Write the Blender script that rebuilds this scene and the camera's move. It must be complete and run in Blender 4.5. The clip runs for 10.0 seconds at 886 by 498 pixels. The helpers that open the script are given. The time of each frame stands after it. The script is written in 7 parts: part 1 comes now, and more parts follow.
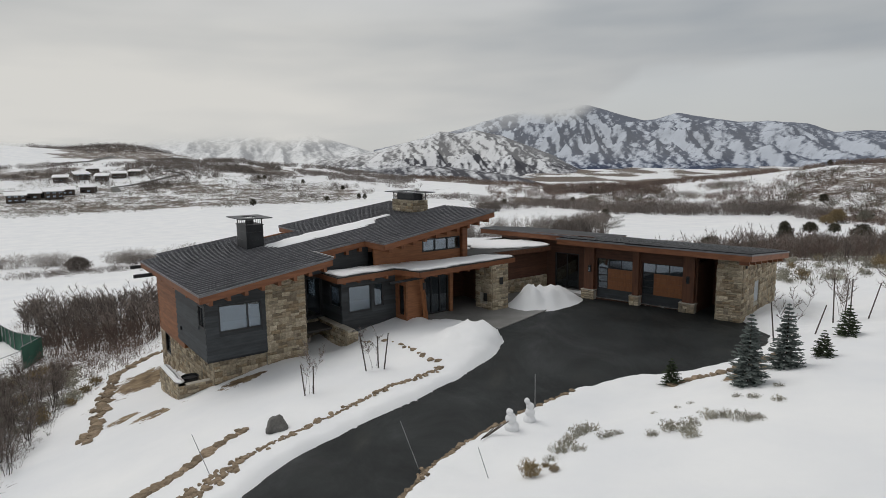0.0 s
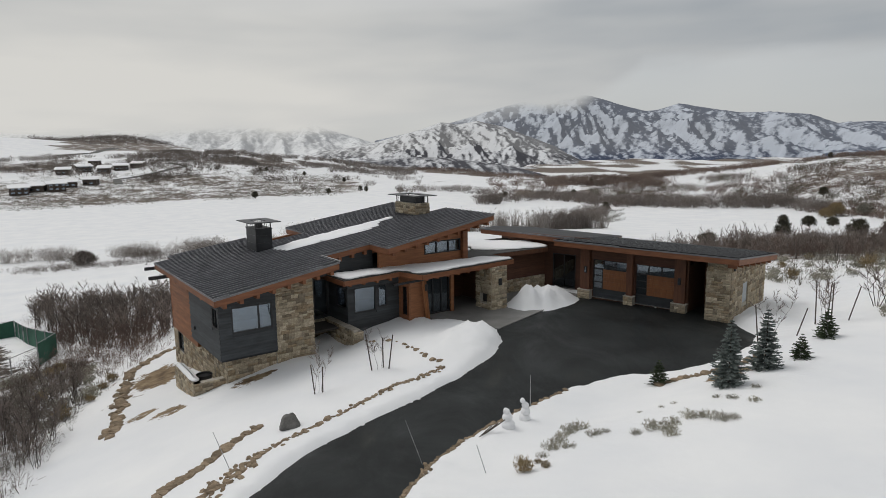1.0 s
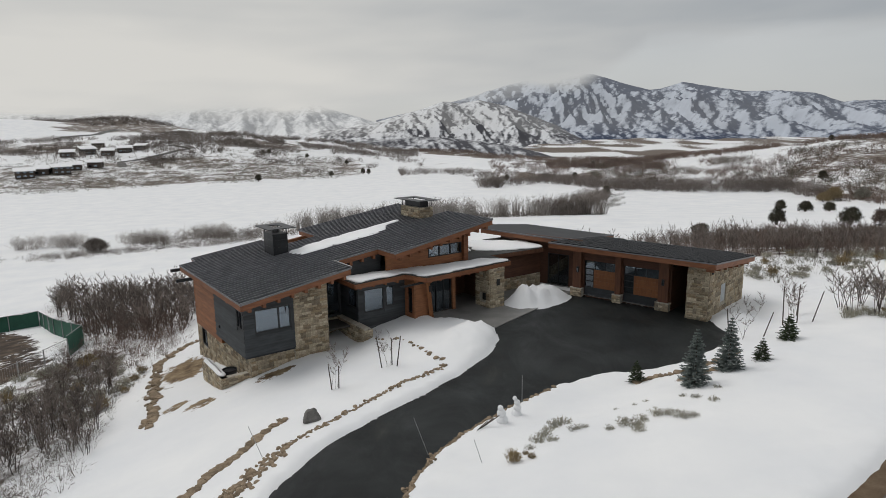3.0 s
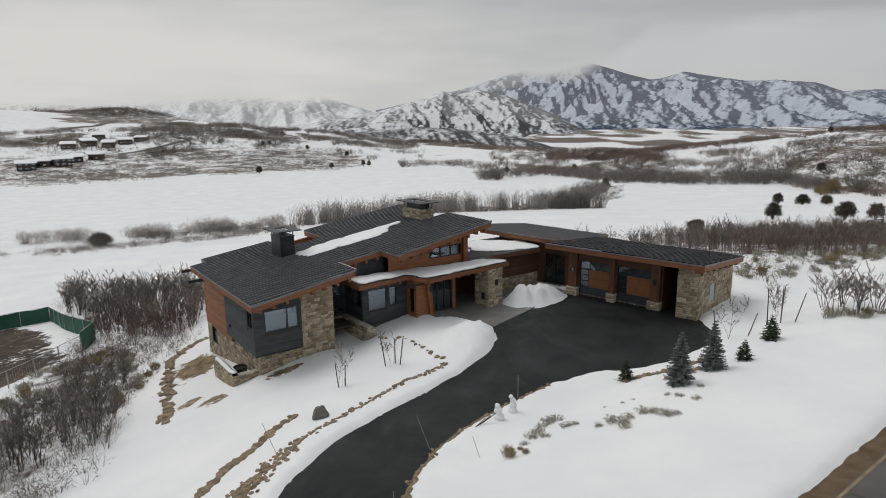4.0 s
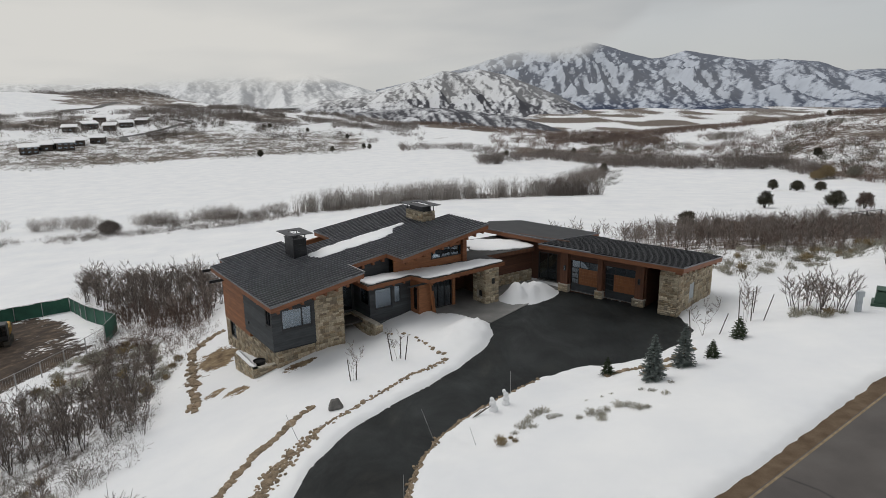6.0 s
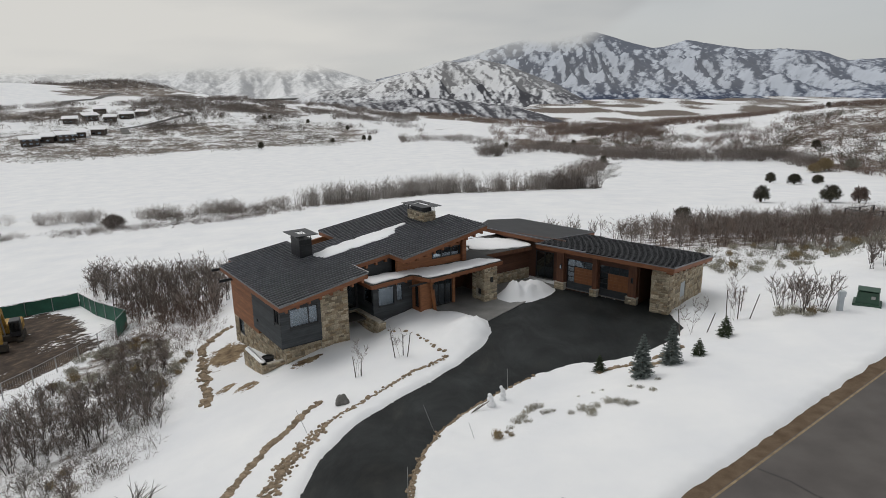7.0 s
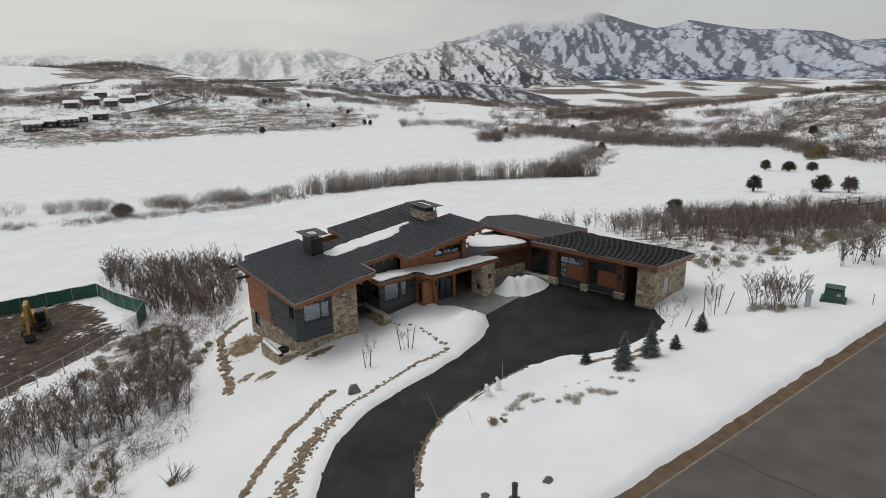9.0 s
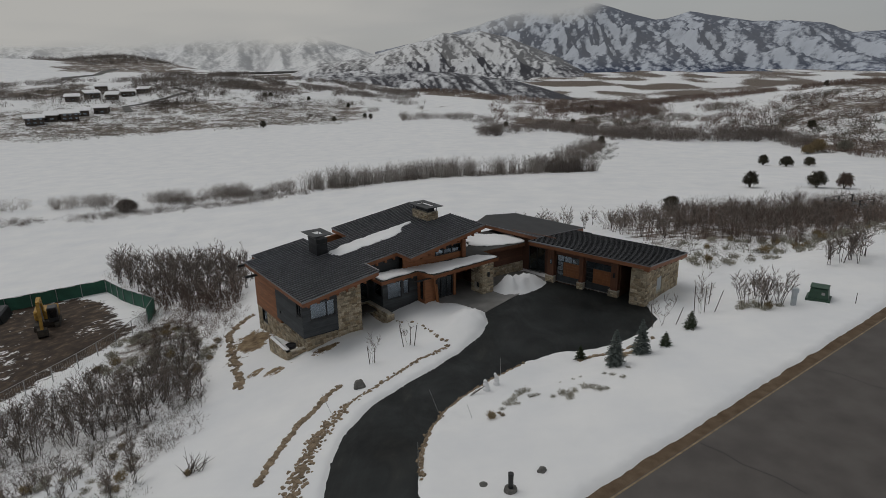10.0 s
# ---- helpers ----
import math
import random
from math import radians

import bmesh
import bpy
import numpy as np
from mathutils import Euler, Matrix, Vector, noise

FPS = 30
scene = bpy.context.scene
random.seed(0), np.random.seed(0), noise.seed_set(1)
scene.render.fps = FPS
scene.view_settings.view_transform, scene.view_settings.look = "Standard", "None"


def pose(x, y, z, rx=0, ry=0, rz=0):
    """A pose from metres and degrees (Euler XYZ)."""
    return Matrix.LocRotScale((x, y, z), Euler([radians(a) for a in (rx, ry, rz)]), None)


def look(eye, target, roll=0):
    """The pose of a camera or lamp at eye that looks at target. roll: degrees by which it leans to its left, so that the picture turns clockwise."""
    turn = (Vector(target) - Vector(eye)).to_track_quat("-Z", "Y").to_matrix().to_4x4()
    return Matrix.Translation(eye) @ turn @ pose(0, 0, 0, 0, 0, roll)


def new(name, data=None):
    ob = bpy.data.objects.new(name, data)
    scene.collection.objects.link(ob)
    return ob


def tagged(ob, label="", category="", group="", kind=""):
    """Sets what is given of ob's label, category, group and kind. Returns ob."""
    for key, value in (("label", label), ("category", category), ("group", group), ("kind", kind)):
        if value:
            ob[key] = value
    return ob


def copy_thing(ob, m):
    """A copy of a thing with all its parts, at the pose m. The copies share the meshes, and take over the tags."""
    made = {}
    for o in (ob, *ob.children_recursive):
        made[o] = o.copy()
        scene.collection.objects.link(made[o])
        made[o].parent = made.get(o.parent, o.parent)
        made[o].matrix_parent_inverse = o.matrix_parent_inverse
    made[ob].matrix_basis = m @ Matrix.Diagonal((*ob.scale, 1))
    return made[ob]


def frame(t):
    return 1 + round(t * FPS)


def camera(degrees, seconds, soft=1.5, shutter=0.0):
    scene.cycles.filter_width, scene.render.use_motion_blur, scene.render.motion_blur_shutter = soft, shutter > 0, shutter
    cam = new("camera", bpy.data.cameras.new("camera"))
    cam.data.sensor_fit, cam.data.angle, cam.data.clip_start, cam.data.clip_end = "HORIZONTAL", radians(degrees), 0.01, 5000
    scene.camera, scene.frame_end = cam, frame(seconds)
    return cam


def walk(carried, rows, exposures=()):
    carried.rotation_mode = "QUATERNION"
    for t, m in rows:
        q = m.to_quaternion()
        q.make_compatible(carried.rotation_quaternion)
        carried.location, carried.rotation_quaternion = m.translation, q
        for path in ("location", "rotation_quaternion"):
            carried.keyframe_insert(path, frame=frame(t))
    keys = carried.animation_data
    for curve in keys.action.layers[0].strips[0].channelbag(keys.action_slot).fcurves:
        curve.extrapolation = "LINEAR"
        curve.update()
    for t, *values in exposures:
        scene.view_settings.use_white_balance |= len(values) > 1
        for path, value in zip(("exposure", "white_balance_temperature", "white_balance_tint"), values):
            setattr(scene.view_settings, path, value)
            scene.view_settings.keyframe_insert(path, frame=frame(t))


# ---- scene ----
cam = camera(69.3, 10.0, soft=0.7)
METRES, EYE, TILT, LEAN, TURN = 20.0, 9.75, 0.0, 0.0, 0.0
ROWS = [
    (0.0, 0.0, 0.0, 0.0, -0.1, -8.53, 0.7),
    (0.5, -0.0, -0.0378, 0.0237, -0.07, -8.9, 0.7),
    (1.0, -0.0003, -0.0755, 0.0486, 0.0, -9.34, 0.71),
    (1.5, -0.0003, -0.1136, 0.0743, 0.08, -9.77, 0.72),
    (2.0, -0.0003, -0.1522, 0.1013, 0.12, -10.22, 0.72),
    (2.5, -0.0001, -0.1912, 0.1289, 0.16, -10.7, 0.73),
    (4.0, -0.0005, -0.3103, 0.2145, 0.18, -12.03, 0.78),
    (4.5, -0.0005, -0.3511, 0.2437, 0.18, -12.48, 0.77),
    (5.0, -0.0005, -0.3923, 0.2737, 0.18, -12.92, 0.78),
    (5.5, -0.0008, -0.4341, 0.3037, 0.18, -13.36, 0.79),
    (7.0, -0.0014, -0.559, 0.3955, 0.18, -14.67, 0.81),
    (7.5, -0.002, -0.6016, 0.4258, 0.18, -15.1, 0.81),
    (8.0, -0.0029, -0.6443, 0.456, 0.18, -15.48, 0.81),
    (8.5, -0.0037, -0.687, 0.4863, 0.19, -15.9, 0.81),
    (9.0, -0.0045, -0.73, 0.5164, 0.18, -16.31, 0.82),
    (9.5, -0.0052, -0.7733, 0.5463, 0.18, -16.74, 0.83),
    (10.0, -0.006, -0.817, 0.5763, 0.19, -17.0, 0.83),
]
walk(cam, [(t, pose(0, 0, EYE, TILT, LEAN, TURN) @ pose(METRES * x, METRES * y, METRES * z, 90 + pitch, roll, yaw)) for t, x, y, z, yaw, pitch, roll in ROWS],
     exposures=[(0.0, 0.0), (9.2, 0.0), (9.5, -0.18), (10.0, -0.66)])


# ---- light ----
world = bpy.data.worlds.new("overcast_sky")
scene.world = world
world.use_nodes = True
SUN_EL, SUN_AZ = radians(58), radians(-60)


def sky_nodes():
    nt = world.node_tree
    nt.nodes.clear()
    out = nt.nodes.new("ShaderNodeOutputWorld")
    sky = nt.nodes.new("ShaderNodeTexSky")
    sky.sky_type, sky.sun_disc = "NISHITA", False
    sky.sun_elevation, sky.sun_rotation = SUN_EL, SUN_AZ
    clear = nt.nodes.new("ShaderNodeBackground")
    clear.inputs[1].default_value = 0.012
    nt.links.new(sky.outputs[0], clear.inputs[0])
    # cloud deck: two scales of noise over the direction of view, stretched flat
    tc = nt.nodes.new("ShaderNodeTexCoord")
    mp = nt.nodes.new("ShaderNodeMapping")
    mp.inputs["Scale"].default_value = (1.0, 1.0, 1.3)
    nt.links.new(tc.outputs["Generated"], mp.inputs[0])
    n1 = nt.nodes.new("ShaderNodeTexNoise")
    n1.inputs["Scale"].default_value, n1.inputs["Detail"].default_value = 1.5, 3.0
    n1.inputs["Roughness"].default_value, n1.inputs["Distortion"].default_value = 0.45, 0.0
    nt.links.new(mp.outputs[0], n1.inputs["Vector"])
    ramp = nt.nodes.new("ShaderNodeValToRGB")
    ramp.color_ramp.elements[0].position, ramp.color_ramp.elements[0].color = 0.30, (0.45, 0.47, 0.485, 1)
    ramp.color_ramp.elements[1].position, ramp.color_ramp.elements[1].color = 0.68, (0.61, 0.61, 0.60, 1)
    nt.links.new(n1.outputs[0], ramp.inputs[0])
    deck = nt.nodes.new("ShaderNodeBackground")
    deck.inputs[1].default_value = 0.90
    nt.links.new(ramp.outputs[0], deck.inputs[0])
    add = nt.nodes.new("ShaderNodeAddShader")
    nt.links.new(clear.outputs[0], add.inputs[0])
    nt.links.new(deck.outputs[0], add.inputs[1])
    nt.links.new(add.outputs[0], out.inputs[0])


sky_nodes()
sun_data = bpy.data.lights.new("sun", "SUN")
sun_data.energy, sun_data.angle, sun_data.color = 1.32, radians(40), (1.0, 0.97, 0.93)
sun = new("sun", sun_data)
sun.matrix_world = look((0, 0, 60), (0 - math.sin(SUN_AZ) * 60, 0 - math.cos(SUN_AZ) * 60, 60 - 60 * math.tan(SUN_EL)))


# ---- materials ----
def material(name, base, dark=None, rough=0.7, metal=0.0, scale=3.0, bump=0.2, fine=40.0, stretch=(1, 1, 1), spread=0.0, spec=0.5):
    """A surface with variation at two scales, relief, and a shift from piece to piece (spread)."""
    m = bpy.data.materials.new(name)
    m.use_nodes = True
    nt = m.node_tree
    bsdf = nt.nodes["Principled BSDF"]
    dark = dark or tuple(c * 0.7 for c in base)
    tc = nt.nodes.new("ShaderNodeTexCoord")
    mp = nt.nodes.new("ShaderNodeMapping")
    mp.inputs["Scale"].default_value = stretch
    nt.links.new(tc.outputs["Object"], mp.inputs[0])
    big = nt.nodes.new("ShaderNodeTexNoise")
    big.inputs["Scale"].default_value, big.inputs["Detail"].default_value = scale, 5
    small = nt.nodes.new("ShaderNodeTexNoise")
    small.inputs["Scale"].default_value, small.inputs["Detail"].default_value = fine, 3
    for n in (big, small):
        nt.links.new(mp.outputs[0], n.inputs["Vector"])
    mixn = nt.nodes.new("ShaderNodeMath")
    mixn.operation = "MULTIPLY_ADD"
    mixn.inputs[1].default_value = 0.35
    nt.links.new(small.outputs[0], mixn.inputs[0])
    nt.links.new(big.outputs[0], mixn.inputs[2])
    ramp = nt.nodes.new("ShaderNodeValToRGB")
    ramp.color_ramp.elements[0].position, ramp.color_ramp.elements[0].color = 0.48, (*dark, 1)
    ramp.color_ramp.elements[1].position, ramp.color_ramp.elements[1].color = 0.86, (*base, 1)
    nt.links.new(mixn.outputs[0], ramp.inputs[0])
    colour = ramp.outputs[0]
    if spread:
        info = nt.nodes.new("ShaderNodeObjectInfo")
        rng = nt.nodes.new("ShaderNodeMapRange")
        rng.inputs["To Min"].default_value, rng.inputs["To Max"].default_value = 1 - spread, 1 + spread
        nt.links.new(info.outputs["Random"], rng.inputs["Value"])
        hsv = nt.nodes.new("ShaderNodeHueSaturation")
        nt.links.new(rng.outputs[0], hsv.inputs["Value"])
        nt.links.new(colour, hsv.inputs["Color"])
        colour = hsv.outputs[0]
    nt.links.new(colour, bsdf.inputs["Base Color"])
    bsdf.inputs["Roughness"].default_value, bsdf.inputs["Metallic"].default_value = rough, metal
    bsdf.inputs["Specular IOR Level"].default_value = spec
    if bump:
        b = nt.nodes.new("ShaderNodeBump")
        b.inputs["Strength"].default_value, b.inputs["Distance"].default_value = bump, 0.03
        nt.links.new(mixn.outputs[0], b.inputs["Height"])
        nt.links.new(b.outputs[0], bsdf.inputs["Normal"])
    return m


SNOW = material("snow", (0.80, 0.80, 0.80), (0.72, 0.725, 0.735), rough=0.85, scale=0.35, fine=6, bump=0.25, spec=0.2)
ASPHALT = material("wet_asphalt", (0.022, 0.025, 0.025), (0.005, 0.006, 0.006), rough=0.6, scale=0.32, fine=45, bump=0.12, spec=0.22)


def wet_film(m, lo, hi, scale):
    """Damp and dry areas: the gloss changes over metres, and dried salt pales the driest."""
    nt = m.node_tree
    bsdf = nt.nodes["Principled BSDF"]
    tc = nt.nodes.new("ShaderNodeTexCoord")
    mp = nt.nodes.new("ShaderNodeMapping")
    mp.inputs["Scale"].default_value, mp.inputs["Rotation"].default_value = (1.0, 0.45, 1.0), (0, 0, radians(38))
    nt.links.new(tc.outputs["Object"], mp.inputs[0])
    n = nt.nodes.new("ShaderNodeTexNoise")
    n.inputs["Scale"].default_value, n.inputs["Detail"].default_value, n.inputs["Roughness"].default_value = scale, 7, 0.66
    n.inputs["Distortion"].default_value = 0.6
    nt.links.new(mp.outputs[0], n.inputs["Vector"])
    r = nt.nodes.new("ShaderNodeMapRange")
    r.inputs["From Min"].default_value, r.inputs["From Max"].default_value = 0.35, 0.65
    r.inputs["To Min"].default_value, r.inputs["To Max"].default_value = lo, hi
    nt.links.new(n.outputs[0], r.inputs["Value"])
    nt.links.new(r.outputs[0], bsdf.inputs["Roughness"])
    salt = nt.nodes.new("ShaderNodeMapRange")
    salt.inputs["From Min"].default_value, salt.inputs["From Max"].default_value = 0.58, 0.76
    salt.inputs["To Max"].default_value = 0.30
    nt.links.new(n.outputs[0], salt.inputs["Value"])
    mix = nt.nodes.new("ShaderNodeMix")
    mix.data_type = "RGBA"
    mix.inputs["B"].default_value = (0.12, 0.117, 0.105, 1)
    nt.links.new(salt.outputs[0], mix.inputs["Factor"])
    nt.links.new(bsdf.inputs["Base Color"].links[0].from_socket, mix.inputs["A"])
    nt.links.new(mix.outputs["Result"], bsdf.inputs["Base Color"])


wet_film(ASPHALT, 0.42, 0.8, 0.30)
ROAD = material("worn_asphalt", (0.115, 0.105, 0.098), (0.082, 0.074, 0.070), rough=0.9, scale=0.5, fine=30, bump=0.1, spec=0.2)
GRAVEL = material("gravel", (0.15, 0.11, 0.075), (0.09, 0.062, 0.04), rough=0.95, scale=1.4, fine=18, bump=0.5, spec=0.1)
METAL = material("dark_roof_metal", (0.020, 0.0205, 0.023), (0.011, 0.0112, 0.013), rough=0.40, metal=0.2, scale=0.6, fine=8, bump=0.03, spec=0.3)
# Paler and bluer than METAL: the sky mirrored in the pans is painted in.
GARAGEMETAL = material("sky_sheen_roof_metal", (0.15, 0.16, 0.18), (0.11, 0.117, 0.132), rough=0.42, metal=0.3, scale=0.6, fine=8, bump=0.03)
# Ten times METAL's tone: the highlight along each rib is put into the colour.
SEAM = material("highlit_seam_metal", (0.20, 0.20, 0.212), (0.13, 0.13, 0.14), rough=0.45, metal=0.35, scale=2, bump=0.02)
FASCIA = material("stained_cedar", (0.23, 0.088, 0.036), (0.145, 0.052, 0.021), rough=0.6, scale=1.2, fine=20, stretch=(1, 1, 6), bump=0.15, spread=0.12)
SIDING = material("rust_brown_siding", (0.30, 0.125, 0.052), (0.19, 0.074, 0.031), rough=0.65, scale=1.2, fine=20, stretch=(1, 1, 8), bump=0.15, spread=0.14)
DARKWOOD = material("charcoal_siding", (0.042, 0.048, 0.053), (0.020, 0.023, 0.026), rough=0.6, scale=1.0, fine=16, stretch=(1, 1, 8), bump=0.2, spread=0.38)
MORTAR = material("mortar", (0.50, 0.465, 0.40), (0.36, 0.33, 0.28), rough=0.95, scale=3, fine=30, bump=0.3, spec=0.1)
CONCRETE = material("wet_concrete", (0.22, 0.215, 0.205), (0.13, 0.128, 0.122), rough=0.55, scale=0.7, fine=25, bump=0.1)
FRAME = material("black_window_frame", (0.02, 0.02, 0.022), (0.014, 0.014, 0.015), rough=0.45, scale=4, bump=0.02)
# Unseen rooms behind the glass: their dimness is put into this dark base.
INTERIOR = material("shade_toned_interior", (0.05, 0.045, 0.04), (0.03, 0.027, 0.024), rough=0.9, scale=1, bump=0)


PALE = material("faded_line", (0.30, 0.23, 0.14), (0.16, 0.12, 0.08), rough=0.9, scale=3, fine=20, bump=0.1, spec=0.2)
TAR = material("tar", (0.035, 0.032, 0.03), rough=0.6, scale=4, bump=0.1)
STEEL = material("dark_steel", (0.05, 0.052, 0.056), (0.028, 0.029, 0.031), rough=0.45, metal=0.7, scale=1.5, fine=12, bump=0.05)
PALESTEEL = material("zinc_trim", (0.38, 0.37, 0.36), (0.25, 0.245, 0.24), rough=0.5, metal=0.6, scale=2, bump=0.05)
DOORWOOD = material("cedar_door_panel", (0.28, 0.112, 0.040), (0.19, 0.07, 0.026), rough=0.5, scale=1.5, fine=20, stretch=(8, 1, 1), bump=0.08, spread=0.08)
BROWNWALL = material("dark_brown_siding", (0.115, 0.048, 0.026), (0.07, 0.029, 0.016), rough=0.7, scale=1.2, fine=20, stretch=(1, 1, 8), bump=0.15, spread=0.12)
SOFFIT = material("cedar_soffit", (0.12, 0.05, 0.023), (0.075, 0.03, 0.014), rough=0.7, scale=1.2, fine=16, stretch=(6, 1, 1), bump=0.1)
MEMBRANE = material("roof_membrane", (0.045, 0.043, 0.04), (0.022, 0.021, 0.02), rough=0.75, scale=0.9, fine=14, bump=0.15)
BARK = material("grey_brown_bark", (0.13, 0.112, 0.10), (0.065, 0.055, 0.049), rough=0.95, scale=3, fine=20, bump=0.2, spread=0.25, spec=0.1)
TWIG = material("bare_twigs", (0.25, 0.212, 0.19), (0.15, 0.125, 0.112), rough=0.95, scale=2, bump=0, spread=0.25, spec=0.1)
ASPEN = material("pale_aspen_stems", (0.44, 0.41, 0.385), (0.27, 0.245, 0.225), rough=0.95, scale=0.3, fine=2, bump=0, spec=0.1)
BRUSH = material("far_brush", (0.25, 0.22, 0.20), (0.13, 0.112, 0.10), rough=0.95, scale=0.05, fine=0.6, bump=0, spec=0.1)
REDBRUSH = material("red_brown_brush", (0.215, 0.165, 0.14), (0.12, 0.09, 0.077), rough=0.95, scale=0.1, fine=1.0, bump=0, spread=0.2, spec=0.1)
SAGE = material("grey_green_sage", (0.25, 0.238, 0.20), (0.13, 0.122, 0.10), rough=0.95, scale=2, fine=12, bump=0, spread=0.25, spec=0.1)
DRYGRASS = material("dry_tan_grass", (0.30, 0.235, 0.14), (0.18, 0.135, 0.075), rough=0.95, scale=2, fine=12, bump=0, spread=0.15, spec=0.1)
TUFTSAGE = material("pale_sage_twigs", (0.42, 0.40, 0.33), (0.24, 0.225, 0.18), rough=0.95, scale=2, fine=12, bump=0, spread=0.2, spec=0.1)
SPRUCE = material("blue_spruce_needles", (0.21, 0.235, 0.22), (0.10, 0.12, 0.112), rough=0.9, scale=3, fine=14, bump=0, spread=0.1, spec=0.15)
PINE = material("dark_pine_needles", (0.075, 0.095, 0.055), (0.03, 0.04, 0.022), rough=0.9, scale=3, fine=14, bump=0, spread=0.15, spec=0.15)
JUNIPER = material("juniper_foliage", (0.10, 0.092, 0.066), (0.045, 0.043, 0.032), rough=0.95, scale=0.8, fine=4, bump=0, spread=0.3, spec=0.1)
ROCK = material("tan_landscape_rock", (0.29, 0.225, 0.155), (0.14, 0.105, 0.072), rough=0.9, scale=2, fine=12, bump=0.5, spread=0.3, spec=0.2)
GREYROCK = material("grey_boulder", (0.17, 0.165, 0.155), (0.09, 0.087, 0.082), rough=0.9, scale=3, fine=14, bump=0.6, spec=0.2)
GREENCLOTH = material("green_screen_cloth", (0.03, 0.115, 0.075), (0.018, 0.07, 0.047), rough=0.85, scale=0.6, fine=8, bump=0.25)
GALV = material("galvanised_pipe", (0.40, 0.40, 0.40), (0.27, 0.27, 0.27), rough=0.5, metal=0.5, scale=3, bump=0.02)
YELLOW = material("dirty_yellow_paint", (0.42, 0.24, 0.03), (0.22, 0.12, 0.02), rough=0.6, scale=2, fine=10, bump=0.1)
RUBBER = material("black_track", (0.025, 0.023, 0.02), (0.05, 0.038, 0.026), rough=0.9, scale=3, bump=0.2)
POSTWOOD = material("dark_cedar_post", (0.155, 0.062, 0.030), (0.09, 0.036, 0.018), rough=0.65, scale=1.2, fine=20, stretch=(8, 8, 1), bump=0.15, spread=0.1)
FARWALL = material("weathered_far_wall", (0.085, 0.066, 0.055), (0.045, 0.036, 0.03), rough=0.9, scale=0.4, fine=3, bump=0)
UTILITY = material("utility_green_paint", (0.028, 0.075, 0.045), (0.018, 0.05, 0.03), rough=0.5, scale=2, bump=0.03)
GREYBOX = material("utility_grey_paint", (0.42, 0.45, 0.47), (0.33, 0.36, 0.38), rough=0.6, scale=2, bump=0.03)


def stone_material():
    """Ledge stone: each piece takes a tone of its own, from grey-buff to rust."""
    m = material("buff_ledge_stone", (0.53, 0.49, 0.42), (0.31, 0.28, 0.235), rough=0.9, scale=2.2, fine=9, bump=0.7, spec=0.2)
    nt = m.node_tree
    bsdf = nt.nodes["Principled BSDF"]
    grain = bsdf.inputs["Base Color"].links[0].from_socket
    info = nt.nodes.new("ShaderNodeObjectInfo")
    tone = nt.nodes.new("ShaderNodeValToRGB")
    tone.color_ramp.elements[0].position, tone.color_ramp.elements[0].color = 0.0, (0.50, 0.47, 0.42, 1)
    tone.color_ramp.elements[1].position, tone.color_ramp.elements[1].color = 1.0, (0.86, 0.72, 0.54, 1)
    for pos, col in ((0.25, (1.02, 0.95, 0.80, 1)), (0.42, (0.70, 0.64, 0.55, 1)), (0.6, (1.2, 1.12, 0.98, 1)), (0.74, (0.62, 0.52, 0.40, 1)), (0.86, (0.46, 0.42, 0.37, 1))):
        e = tone.color_ramp.elements.new(pos)
        e.color = col
    nt.links.new(info.outputs["Random"], tone.inputs[0])
    mul = nt.nodes.new("ShaderNodeMix")
    mul.data_type, mul.blend_type = "RGBA", "MULTIPLY"
    mul.inputs["Factor"].default_value = 1.0
    nt.links.new(grain, mul.inputs["A"])
    nt.links.new(tone.outputs[0], mul.inputs["B"])
    nt.links.new(mul.outputs["Result"], bsdf.inputs["Base Color"])
    return m


STONE = stone_material()


